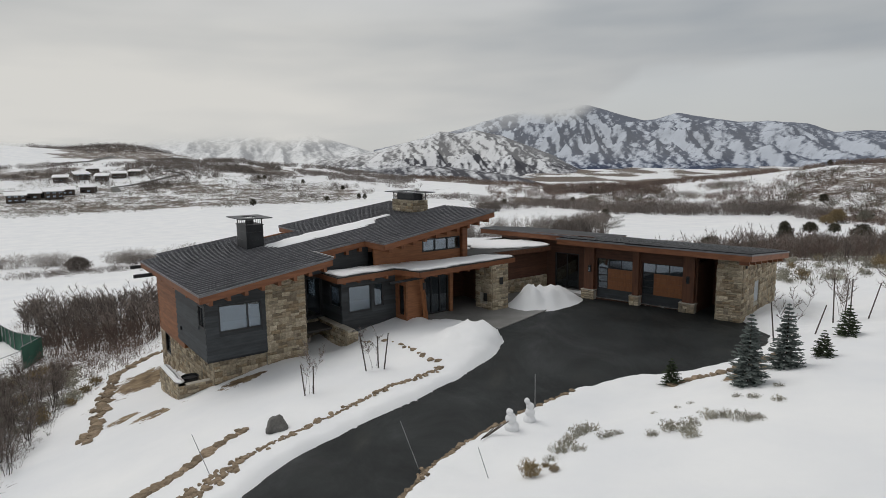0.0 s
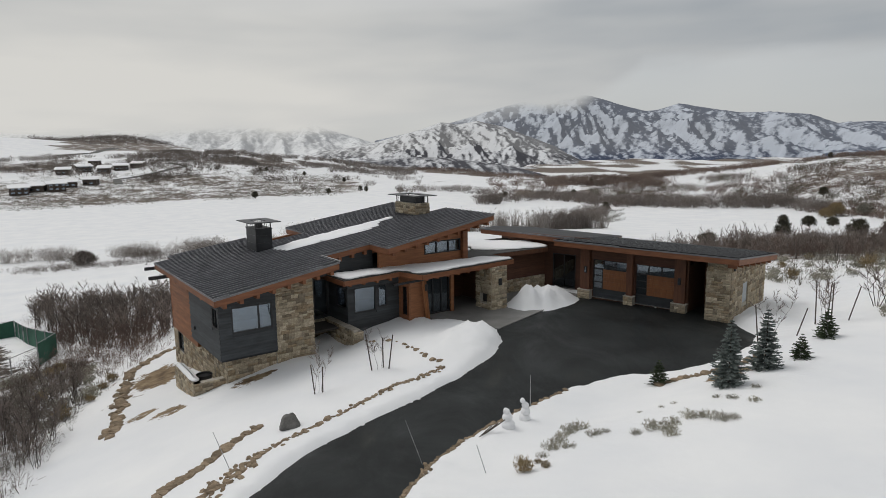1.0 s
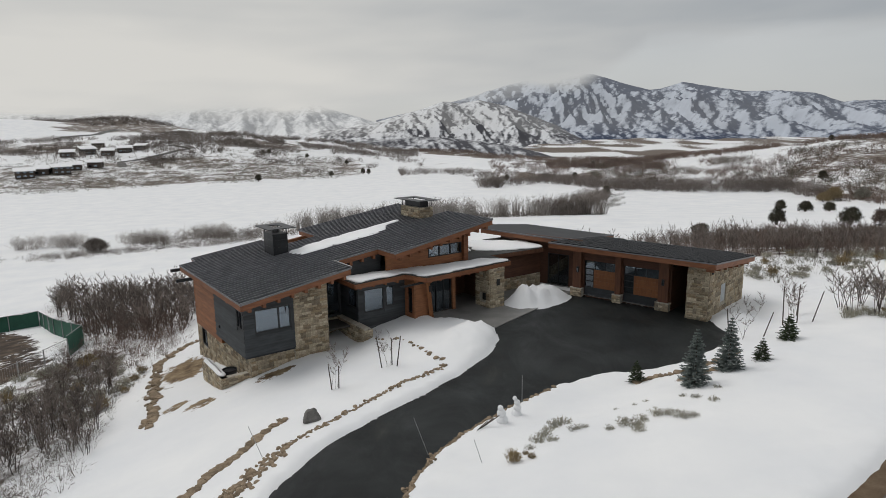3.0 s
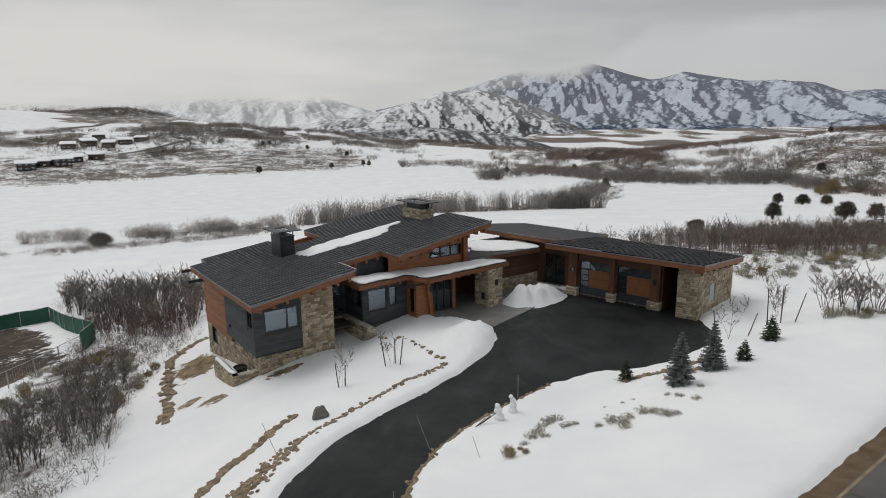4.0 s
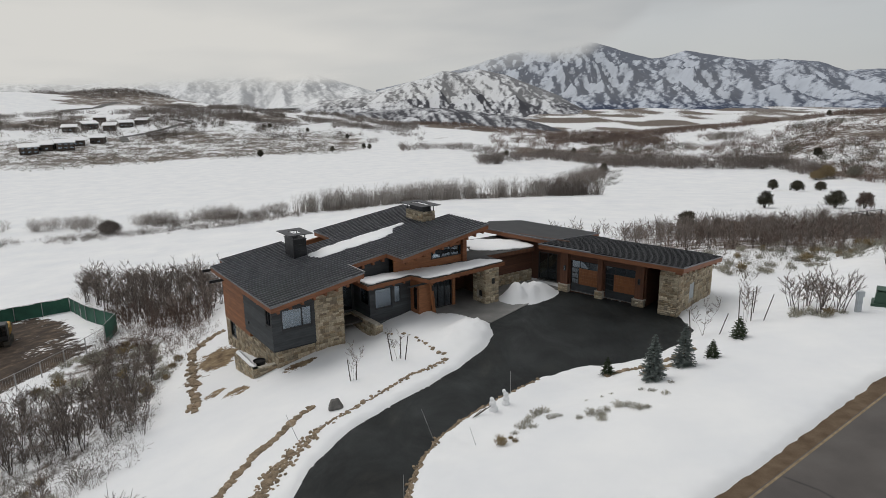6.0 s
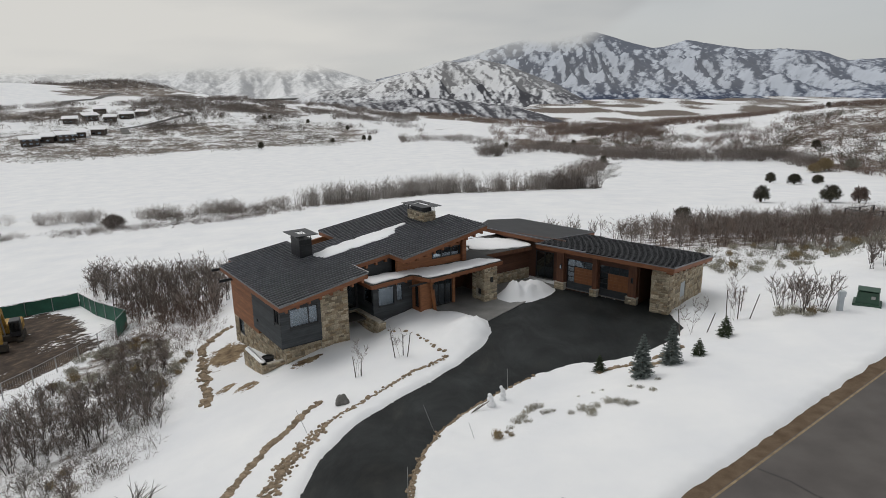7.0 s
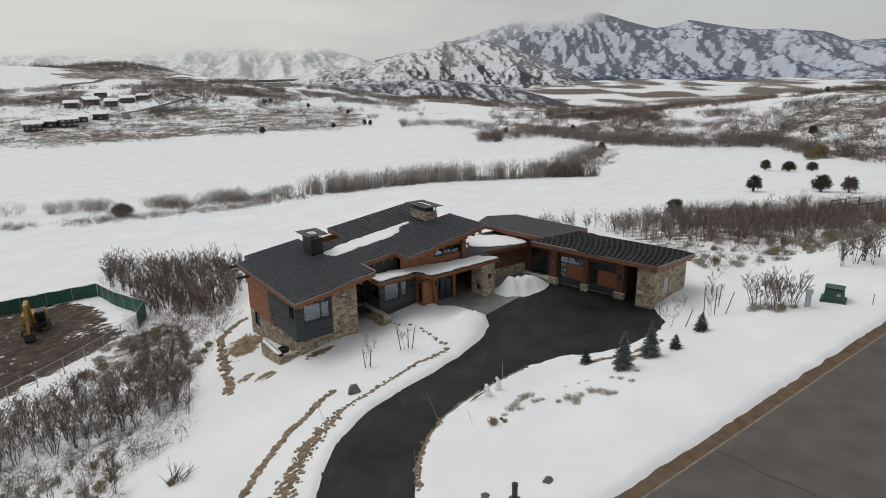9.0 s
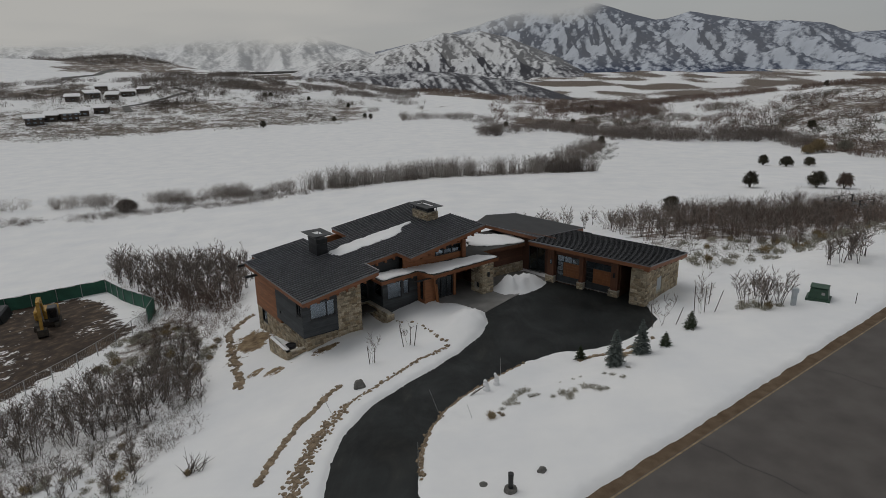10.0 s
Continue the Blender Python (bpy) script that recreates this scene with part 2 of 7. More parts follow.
def ground_material():
    """Snow, with earth and brush breaking through where the sheet says so."""
    m = bpy.data.materials.new("snowy_ground")
    m.use_nodes = True
    nt = m.node_tree
    bsdf = nt.nodes["Principled BSDF"]
    bsdf.inputs["Roughness"].default_value = 0.85
    bsdf.inputs["Specular IOR Level"].default_value = 0.2
    tc = nt.nodes.new("ShaderNodeTexCoord")

    def tex(scale, detail=4, rough=0.6, vec=None):
        n = nt.nodes.new("ShaderNodeTexNoise")
        n.inputs["Scale"].default_value, n.inputs["Detail"].default_value, n.inputs["Roughness"].default_value = scale, detail, rough
        nt.links.new(vec or tc.outputs["Object"], n.inputs["Vector"])
        return n.outputs[0]

    def ramp(fac, stops):
        r = nt.nodes.new("ShaderNodeValToRGB")
        r.color_ramp.elements[0].position, r.color_ramp.elements[0].color = stops[0][0], (*stops[0][1], 1)
        r.color_ramp.elements[1].position, r.color_ramp.elements[1].color = stops[-1][0], (*stops[-1][1], 1)
        for p, c in stops[1:-1]:
            r.color_ramp.elements.new(p).color = (*c, 1)
        nt.links.new(fac, r.inputs[0])
        return r.outputs[0]

    def math2(op, a, b):
        n = nt.nodes.new("ShaderNodeMath")
        n.operation = op
        for k, v in ((0, a), (1, b)):
            if isinstance(v, (int, float)):
                n.inputs[k].default_value = v
            else:
                nt.links.new(v, n.inputs[k])
        return n.outputs[0]

    def attr(name):
        n = nt.nodes.new("ShaderNodeAttribute")
        n.attribute_name = name
        return n.outputs["Fac"]

    def mix(f, a, b):
        n = nt.nodes.new("ShaderNodeMix")
        n.data_type = "RGBA"
        nt.links.new(f, n.inputs["Factor"])
        nt.links.new(a, n.inputs["A"])
        nt.links.new(b, n.inputs["B"])
        return n.outputs["Result"]

    def cover(weight, grain, soften):
        """1 where the grain falls under the weight."""
        d = math2("SUBTRACT", weight, grain)
        return math2("MINIMUM", math2("MAXIMUM", math2("MULTIPLY", d, soften), 0.0), 1.0)
    snow_c = ramp(tex(0.16), [(0.3, (0.70, 0.71, 0.725)), (0.7, (0.79, 0.79, 0.785))])
    earth_c = ramp(tex(0.9, 6), [(0.3, (0.024, 0.018, 0.014)), (0.55, (0.058, 0.041, 0.03)), (0.78, (0.18, 0.135, 0.09))])
    brush_c = ramp(tex(0.35, 5), [(0.3, (0.075, 0.06, 0.05)), (0.5, (0.15, 0.122, 0.102)), (0.7, (0.22, 0.19, 0.155))])
    e_mask = cover(attr("soil"), math2("MULTIPLY", math2("ADD", tex(0.8, 7, 0.72), -0.27), 2.1), 8.0)
    patch = math2("ADD", math2("MULTIPLY", tex(0.09, 5, 0.7), 0.55), math2("MULTIPLY", tex(0.6, 4, 0.7), 0.45))
    b_mask = cover(math2("MULTIPLY", attr("scrub"), 0.60), patch, 11.0)
    c = mix(b_mask, snow_c, brush_c)
    c = mix(e_mask, c, earth_c)
    turf_c = ramp(tex(1.6, 6), [(0.3, (0.09, 0.06, 0.035)), (0.5, (0.19, 0.135, 0.08)), (0.7, (0.29, 0.225, 0.14))])
    t_mask = cover(attr("thaw"), math2("MULTIPLY", math2("ADD", tex(1.1, 7, 0.72), -0.27), 2.1), 8.0)
    c = mix(t_mask, c, turf_c)
    nt.links.new(c, bsdf.inputs["Base Color"])
    b = nt.nodes.new("ShaderNodeBump")
    b.inputs["Strength"].default_value, b.inputs["Distance"].default_value = 0.35, 0.06
    nt.links.new(tex(2.2, 6, 0.6), b.inputs["Height"])
    nt.links.new(b.outputs[0], bsdf.inputs["Normal"])
    return m


GROUND = ground_material()


def glass(name, share, tint):
    """Coated window glass: a share mirrored, the rest let through, tinted."""
    m = bpy.data.materials.new(name)
    m.use_nodes = True
    nt = m.node_tree
    nt.nodes.clear()
    out = nt.nodes.new("ShaderNodeOutputMaterial")
    mix = nt.nodes.new("ShaderNodeMixShader")
    mix.inputs[0].default_value = share
    clear = nt.nodes.new("ShaderNodeBsdfTransparent")
    clear.inputs[0].default_value = (*tint, 1)
    gloss = nt.nodes.new("ShaderNodeBsdfGlossy")
    gloss.inputs["Roughness"].default_value = 0.03
    gloss.inputs["Color"].default_value = (0.80, 0.90, 1.0, 1)
    nt.links.new(clear.outputs[0], mix.inputs[1])
    nt.links.new(gloss.outputs[0], mix.inputs[2])
    nt.links.new(mix.outputs[0], out.inputs[0])
    return m


GLASS = glass("window_glass", 0.20, (0.5, 0.56, 0.6))
DARKGLASS = glass("smoked_glass", 0.16, (0.3, 0.33, 0.34))


# ---- mesh helpers ----
def finish(name, bm, mat, smooth=False):
    me = bpy.data.meshes.new(name)
    bmesh.ops.recalc_face_normals(bm, faces=bm.faces)
    bm.to_mesh(me)
    bm.free()
    for m in (mat if isinstance(mat, (list, tuple)) else [mat]):
        me.materials.append(m)
    if smooth:
        me.shade_smooth()
    return me


def part(name, bm, mat, parent, label="", basis=None, smooth=False):
    """Link a bmesh as one mesh object under a thing or a part."""
    ob = new(name, finish(name, bm, mat, smooth))
    ob.parent = parent
    if basis is not None:
        ob.matrix_basis = basis
    if label:
        tagged(ob, label)
    return ob


def thing(name, bm, mat, label, category, group="", kind="", m=None, smooth=False):
    ob = new(name, finish(name, bm, mat, smooth))
    if m is not None:
        ob.matrix_basis = m
    return tagged(ob, label, category, group, kind)


def empty(name, m, label, category, group=""):
    ob = new(name)
    ob.empty_display_size = 0.3
    ob.matrix_basis = m
    return tagged(ob, label, category, group)


def box(bm, x0, x1, y0, y1, z0, z1, bevel=0.0):
    vs = [bm.verts.new((x, y, z)) for z in (z0, z1) for y in (y0, y1) for x in (x0, x1)]
    fs = [bm.faces.new([vs[i] for i in q]) for q in ((0, 2, 3, 1), (4, 5, 7, 6), (0, 1, 5, 4), (2, 6, 7, 3), (0, 4, 6, 2), (1, 3, 7, 5))]
    if bevel:
        es = list({e for f in fs for e in f.edges})
        bmesh.ops.bevel(bm, geom=es, offset=bevel, segments=1, affect="EDGES")
    return bm


def B(x0, x1, y0, y1, z0, z1, bevel=0.0):
    return box(bmesh.new(), x0, x1, y0, y1, z0, z1, bevel)


def slab(bm, outline, low, high):
    """A prism over an outline (a, b); low and high are functions of (a, b)."""
    lo = [bm.verts.new((a, b, low(a, b))) for a, b in outline]
    hi = [bm.verts.new((a, b, high(a, b))) for a, b in outline]
    n = len(outline)
    bm.faces.new(lo[::-1])
    bm.faces.new(hi)
    for i in range(n):
        bm.faces.new((lo[i], lo[(i + 1) % n], hi[(i + 1) % n], hi[i]))
    return bm


def beam(bm, p, q, w, h):
    """A bar of section w x h (h upright) from p to q."""
    p, q = Vector(p), Vector(q)
    d = (q - p).normalized()
    side = d.cross(Vector((0, 0, 1)))
    side = side.normalized() if side.length > 1e-3 else Vector((1, 0, 0))
    up = side.cross(d)
    ring = [(s * w / 2, t * h / 2) for s, t in ((-1, -1), (1, -1), (1, 1), (-1, 1))]
    a = [bm.verts.new(p + side * s + up * t) for s, t in ring]
    b = [bm.verts.new(q + side * s + up * t) for s, t in ring]
    bm.faces.new(a[::-1]), bm.faces.new(b)
    for i in range(4):
        bm.faces.new((a[i], a[(i + 1) % 4], b[(i + 1) % 4], b[i]))
    return bm


def lerp(a, b, t):
    return a + (b - a) * t


def step(e0, e1, x):
    t = min(1.0, max(0.0, (x - e0) / (e1 - e0)))
    return t * t * (3 - 2 * t)


def soft(x, w):
    """Zero below 0, x above, rounded over w."""
    return w * math.log1p(math.exp(min(40.0, x / w)))


# ---- ground ----
def hill(x, y, cx, cy, r, h, rx=1.0, turn=0.0):
    c, s = math.cos(turn), math.sin(turn)
    u, v = ((x - cx) * c + (y - cy) * s) / (r * rx), (-(x - cx) * s + (y - cy) * c) / r
    return h * math.exp(-(u * u + v * v))


# the country beyond: bearing, the field's far edge, the brush ridge's distance and height
COUNTRY = [(-60, 352, 620, 3), (-34, 352, 620, 1), (-27, 352, 620, 2), (-23, 356, 620, 5), (-17.5, 362, 620, 3.8), (-13, 364, 630, -2), (-9, 370, 650, -6.5), (-4.4, 370, 640, -14), (0, 375, 600, -15.3), (5.5, 330, 520, -17.5),
           (10, 318, 480, -17), (15, 290, 430, -14.6), (19.5, 288, 430, -11.6), (24, 292, 420, -8), (28, 300, 420, -4.6), (32, 265, 420, 0.4), (36, 255, 420, 2), (60, 250, 420, 6)]


def country(az):
    k = 0
    while k < len(COUNTRY) - 2 and az > COUNTRY[k + 1][0]:
        k += 1
    p, q = COUNTRY[k], COUNTRY[k + 1]
    t = min(1.0, max(0.0, (az - p[0]) / (q[0] - p[0])))
    return [lerp(p[i], q[i], t) for i in (1, 2, 3)]


def bearing(x, y):
    return math.degrees(math.atan2(x, max(y, 1e-6))), math.hypot(x, y)


def far_land(x, y, z):
    """Fields dip to a stream, climb to a brush ridge, then fall to the valley before the mountains."""
    az, d = bearing(x, y)
    if y <= 0 or abs(az) > 75:
        return z
    edge, ridge, top = country(az)
    z -= 4 * step(140, 260, d)
    u = (d - edge) / (ridge - edge)
    z = lerp(z, top, step(-0.1, 1.05, u))
    wild = step(0.0, 0.4, u)
    z += wild * (2.2 * noise.noise((x / 60, y / 60, 3)) + 0.9 * noise.noise((x / 24, y / 24, 7)))
    begin = ridge + lerp(380, 10, step(-25, -17, az))
    z = lerp(z, -114, step(0, 800, d - begin)) + 42 * step(1500, 3400, d)
    z += 5 * step(1300, 1700, d) * noise.noise((x / 170, y / 170, 5))
    return z + hill(x, y, -462, 660, 100, 21) + hill(x, y, -397, 785, 60, 17, 1.3, radians(-30))


def land(x, y):
    """The bare ground: a bench for the house, a fall to the fields, a bank up to the road, hills beyond."""
    fall = 0.32 * soft(-x - 5.5, 2.0) * (1 if y > -60 else 0.5) + 0.19 * soft(y - 52, 5.0)
    z = -15 * (1 - math.exp(-fall / 15))
    d = 0.66 * (x - 9) - 0.75 * (y - 25)
    bank = 2.55 * (1 - math.exp(-soft(d, 0.5) / 3.8)) * (1 - step(60, 160, y))
    climb = 2.5 * (1 - math.exp(-0.16 * soft(22 - y, 1.5) / 2.5))
    z += 0.35 * math.log(math.exp(bank / 0.35) + math.exp(climb / 0.35)) - 0.35 * math.log(2)
    z -= hill(x, y, -6.5, 34.5, 1.9, 0.62)
    z += 0.9 * step(24, 34, x) * step(26, 44, y) * (1 - step(62, 95, y))
    if y > 140 or abs(x) > 120:
        z = far_land(x, y, z)
    return z


# edges of the drive and court, from the street inwards
DRIVE_LEFT = [(-9.0, -7.0), (-6.6, 4.0), (-6.2, 10.0), (-6.45, 13.0), (-6.2, 16.2), (-5.0, 19.6), (-2.95, 22.3), (-0.9, 24.6), (0.8, 27.0), (2.4, 29.6), (3.25, 32.3), (3.1, 34.6)]
DRIVE_RIGHT = [(0.5, 2.5), (-1.3, 5.5), (-1.75, 9.0), (-1.85, 12.0), (-1.5, 15.4), (-0.6, 18.2), (1.0, 20.7), (2.7, 22.7), (5.1, 25.1), (7.8, 26.7), (9.7, 26.9), (12.3, 27.4), (15.2, 29.6), (17.0, 32.6), (17.0, 36.2)]
COURT = [(9.6, 42.9), (15.2, 37.8), (17.2, 40.0), (18.3, 39.1), (16.4, 36.8)]
DRIVE = DRIVE_LEFT + COURT + DRIVE_RIGHT[::-1]
PORCH = [(-1.7, 38.4), (-0.75, 36.95), (0.9, 36.5), (2.3, 35.3), (3.1, 34.6), (9.6, 42.9), (7.6, 45.2), (1.6, 43.9), (-1.8, 41.4)]


def poly_gap(x, y, poly):
    """Signed distance from a polygon's edge, negative inside."""
    best, inside = 1e9, False
    for i in range(len(poly)):
        (x0, y0), (x1, y1) = poly[i - 1], poly[i]
        dx, dy = x1 - x0, y1 - y0
        t = min(1, max(0, ((x - x0) * dx + (y - y0) * dy) / (dx * dx + dy * dy)))
        best = min(best, math.hypot(x - x0 - t * dx, y - y0 - t * dy))
        if (y0 > y) != (y1 > y) and x < x0 + (y - y0) / (y1 - y0) * dx:
            inside = not inside
    return -best if inside else best


ROAD_A, ROAD_B = Vector((6.33, 8.02)), Vector((29.43, 26.1))
ROAD_D = (ROAD_B - ROAD_A).normalized()
ROAD_N = Vector((ROAD_D.y, -ROAD_D.x))


def road_gap(x, y):
    """Signed distance from the near edge of the street (negative on the street)."""
    return -(Vector((x, y)) - ROAD_A).dot(ROAD_N)


HOUSE = pose(-11.4, 30.6, 0, 0, 0, 36)
GARAGE_AT = pose(10.2, 42.15, 0, 0, 0, -41)
HOUSE_IN, GARAGE_IN = HOUSE.inverted(), GARAGE_AT.inverted()


def footprint(x, y):
    """How deep inside the house's walls a place lies, 0 outside."""
    p, q = HOUSE_IN @ Vector((x, y, 0)), GARAGE_IN @ Vector((x, y, 0))
    d = min(p.x - 0.5, 17.0 - p.x, p.y - (3.4 if 4.6 < p.x < 7.6 else 1.2), 10.8 - p.y)
    e = min(q.x + 0.6, 9.0 - q.x, q.y - 0.7, 6.0 - q.y)
    return max(0.0, d, e)


def snow(x, y):
    """Surface of the snow."""
    z = land(x, y)
    if -45 < x < 60 and -25 < y < 62:
        g = min(poly_gap(x, y, DRIVE), road_gap(x, y), poly_gap(x, y, PORCH)) if y < 60 else 9
        wob = 0.14 * noise.noise((x * 1.1, y * 1.1, 1)) + 0.07 * noise.noise((x * 3.1, y * 3.1, 5))
        z += -0.14 + 0.30 * step(-0.12, 0.38, g + wob)
        edge = step(0.0, 0.6, g) * (1 - step(0.8, 2.6, g))
        z += edge * (0.10 + 0.12 * noise.noise((x * 1.7, y * 1.7, 9)))
        z += (0.10 * noise.noise((x / 4, y / 4, 0)) + 0.03 * noise.noise((x * 1.2, y * 1.2, 4))) * step(0.0, 1.0, g)
        lump = 1 + 0.26 * noise.noise((x * 1.5, y * 1.5, 2)) + 0.22 * noise.noise((x * 3.4, y * 3.4, 6))
        heap = hill(x, y, 5.3, 40.0, 1.15, 0.85) + hill(x, y, 6.7, 41.0, 1.4, 1.15, 1.4, radians(45)) + hill(x, y, 8.2, 42.2, 1.0, 0.55, 1.3, radians(45)) + hill(x, y, 0.5, 31.2, 1.9, 0.72, 1.5, radians(60)) * step(-0.1, 0.8, g)
        heap += hill(x, y, 1.6, 33.0, 1.2, 0.55) * step(-0.1, 0.6, g) + hill(x, y, 18.6, 34.6, 1.3, 0.75, 1.3, radians(60)) * step(-0.1, 0.5, g)
        z += max(0.0, heap * lump - 0.10)
        z -= 1.2 * step(0.0, 0.5, footprint(x, y))
    else:
        z += 0.2
    return z


def soil(x, y):
    """Bare earth showing: the building plot below, thawed patches by the house."""
    plot = -poly_gap(x, y, [(-66, 66), (-49, 66.5), (-41, 58), (-33.5, 48.5), (-33.5, 44), (-36, 38.5), (-39, 32), (-46, 22), (-75, 30)])
    v = step(-1.0, 2.5, plot) * (0.80 + 0.35 * noise.noise((x / 7, y / 7, 2)))
    return v


def thaw(x, y):
    """Thawed tan turf by the house."""
    v = max(0.0, hill(x, y, -17.6, 36.4, 1.9, 1.1, 1.5, radians(100)), hill(x, y, -13.8, 28.6, 0.8, 0.85, 1.6, radians(20)))
    v = max(v, hill(x, y, -15.6, 29.2, 0.7, 0.75, 1.8, radians(60)), hill(x, y, -10.0, 30.6, 0.75, 0.95, 1.9, radians(36)), hill(x, y, -18.8, 32.4, 0.5, 0.6, 2.5, radians(75)))
    v = max(v, hill(x, y, 11.6, 23.6, 0.6, 1.0, 2.6, radians(35)), 0.55 * hill(x, y, -22, 37, 2, 1))
    return v


def scrub(x, y):
    """Brush and litter breaking the snow, 0 to 1."""
    r = math.hypot(x, y)
    v = 0.0
    if r > 200 and y > 0:
        az, d = bearing(x, y)
        edge, ridge, top = country(az)
        u = (d - edge) / (ridge - edge)
        wide, fine = noise.noise((x / 90, y / 45, 11)), noise.noise((x / 30, y / 30, 4))
        left, right = 1 - step(-9, -1, az), step(3.5, 7, az)
        sage = step(0.0, 0.06, u) * (1 - step(0.42, 0.55, u)) * (0.93 + 0.2 * wide)
        woods = step(0.50, 0.62, u) * (0.55 + 0.45 * step(-0.2, 0.2, wide + 0.4 * fine))
        v = max(v, left * max(sage, woods))
        v = max(v, (1 - left) * (1 - right) * (0.8 * step(0.15, 0.3, fine) * step(0.0, 0.1, u) + step(0.86, 0.96, u)))
        strip = step(17, 21, az) * (1 - step(30.5, 32, az)) * step(0.80, 0.86, u) * (1 - step(0.95, 1.0, u))
        white = (1 - step(9, 13, az)) * step(0.30, 0.42, u) * (1 - step(0.80, 0.90, u))
        v = max(v, right * step(-0.02, 0.05, u) * (0.88 + 0.3 * wide + 0.15 * fine) * (1 - strip) * (1 - white))
        if az < -22 and d > 600:
            v = max(0.0, min(v, 1 - step(600, 640, d)), 1.0 * step(-32.5, -30.5, az + 3 * fine) * step(690, 740, d), 0.8 * step(740, 760, d) * step(-0.1, 0.2, fine) * (1 - step(-33.5, -32, az)))
        if d > 1250:
            v = 0.92 + 1.6 * noise.noise((x / 130, y / 210, 5)) + 0.15 * fine
    if r < 130:
        near = -poly_gap(x, y, [(-19, 30), (-24, 46), (-34, 60), (-36, 46), (-33, 36), (-42, 18), (-26, 14), (-20, 22)])
        v = max(v, 0.84 * step(-2, 3, near))
        v = max(v, 0.9 * step(-3, 3, -poly_gap(x, y, [(24, 50), (38, 50), (62, 52), (130, 60), (130, 128), (72, 104), (52, 96), (24, 84), (21, 66)])))
    return v


def ticks(lo, hi, fine0, fine1, step0, grow):
    out, v, s = [], fine0, step0
    while v < fine1:
        out.append(v)
        v += step0
    left, right = [fine0], [fine1]
    while left[-1] > lo:
        s *= grow
        left.append(left[-1] - s)
    s = step0
    while right[-1] < hi:
        s *= grow
        right.append(right[-1] + s)
    return left[:0:-1] + out + right


def build_ground():
    xs = ticks(-4600, 4600, -22, 32, 0.28, 1.042)
    ys = ticks(-900, 4700, 4, 46, 0.28, 1.035)
    nx = len(xs)
    verts = [(x, y, snow(x, y)) for y in ys for x in xs]
    faces = [(j * nx + i, j * nx + i + 1, (j + 1) * nx + i + 1, (j + 1) * nx + i) for j in range(len(ys) - 1) for i in range(nx - 1)]
    me = bpy.data.meshes.new("ground")
    me.from_pydata(verts, [], faces)
    me.materials.append(GROUND)
    me.shade_smooth()
    for key, fn in (("soil", soil), ("thaw", thaw), ("scrub", scrub)):
        at = me.attributes.new(key, "FLOAT", "POINT")
        at.data.foreach_set("value", [fn(x, y) if key == "scrub" or -120 < x < 60 and y < 90 else 0.0 for x, y, z in verts])
    tagged(new("ground", me), "snow-covered hillside falling away to white fields and brushy hills", "ground", kind="structure")


build_ground()


def sheet(name, inside, lo, hi, cell, mat, label, category, lift=0.02):
    """A surface that follows the bare ground wherever inside(x, y) holds."""
    n, m = int((hi[0] - lo[0]) / cell), int((hi[1] - lo[1]) / cell)
    keep, verts, faces = {}, [], []

    def vert(i, j):
        if (i, j) not in keep:
            x, y = lo[0] + i * cell, lo[1] + j * cell
            keep[i, j] = len(verts)
            verts.append((x, y, land(x, y) + lift))
        return keep[i, j]
    for j in range(m):
        for i in range(n):
            if inside(lo[0] + (i + 0.5) * cell, lo[1] + (j + 0.5) * cell):
                faces.append((vert(i, j), vert(i + 1, j), vert(i + 1, j + 1), vert(i, j + 1)))
    me = bpy.data.meshes.new(name)
    me.from_pydata(verts, [], faces)
    me.materials.append(mat)
    me.shade_smooth()
    return tagged(new(name, me), label, category, kind="structure")


sheet("driveway", lambda x, y: poly_gap(x, y, DRIVE) < 0.22 and road_gap(x, y) > -0.4, (-11, -8), (18, 44), 0.3, ASPHALT, "curving wet black asphalt driveway and garage court", "driveway")
thing("porch_slab", slab(bmesh.new(), PORCH, lambda a, b: -0.12, lambda a, b: 0.035), CONCRETE, "damp grey concrete entry slab", "pavement", kind="structure")


def ribbon(name, offsets, mat, label, lift):
    bm = bmesh.new()
    rows = []
    for i in range(-60, 120):
        p = ROAD_A + ROAD_D * i * 1.4
        rows.append([bm.verts.new((p.x + ROAD_N.x * s, p.y + ROAD_N.y * s, land(p.x + ROAD_N.x * s, p.y + ROAD_N.y * s) + lift)) for s in offsets])
    for a, b in zip(rows, rows[1:]):
        for i in range(len(a) - 1):
            bm.faces.new((a[i], a[i + 1], b[i + 1], b[i]))
    return thing(name, bm, mat, label, "road", kind="structure", smooth=True)


ribbon("road_shoulder", (-0.35, 0.0, 0.3, 0.62), GRAVEL, "muddy brown gravel road shoulder", 0.012)
ribbon("road", (0.58, 2, 3.5, 5, 7, 9, 11), ROAD, "worn grey-brown asphalt street with cracks", 0.02)
ribbon("road_line", (0.62, 0.72), PALE, "faded tan edge line on the street", 0.024)


def crack(points, w):
    bm = bmesh.new()
    for (s0, n0), (s1, n1) in zip(points, points[1:]):
        quad = []
        for s, n, k in ((s0, n0, -w), (s1, n1, -w), (s1, n1, w), (s0, n0, w)):
            p = ROAD_A + ROAD_D * (s + k) + ROAD_N * n
            quad.append(bm.verts.new((p.x, p.y, land(p.x, p.y) + 0.026)))
        bm.faces.new(quad)
    thing("road_crack", bm, TAR, "dark tar-filled crack across the street", "crack", "cracks in the street", "structure")


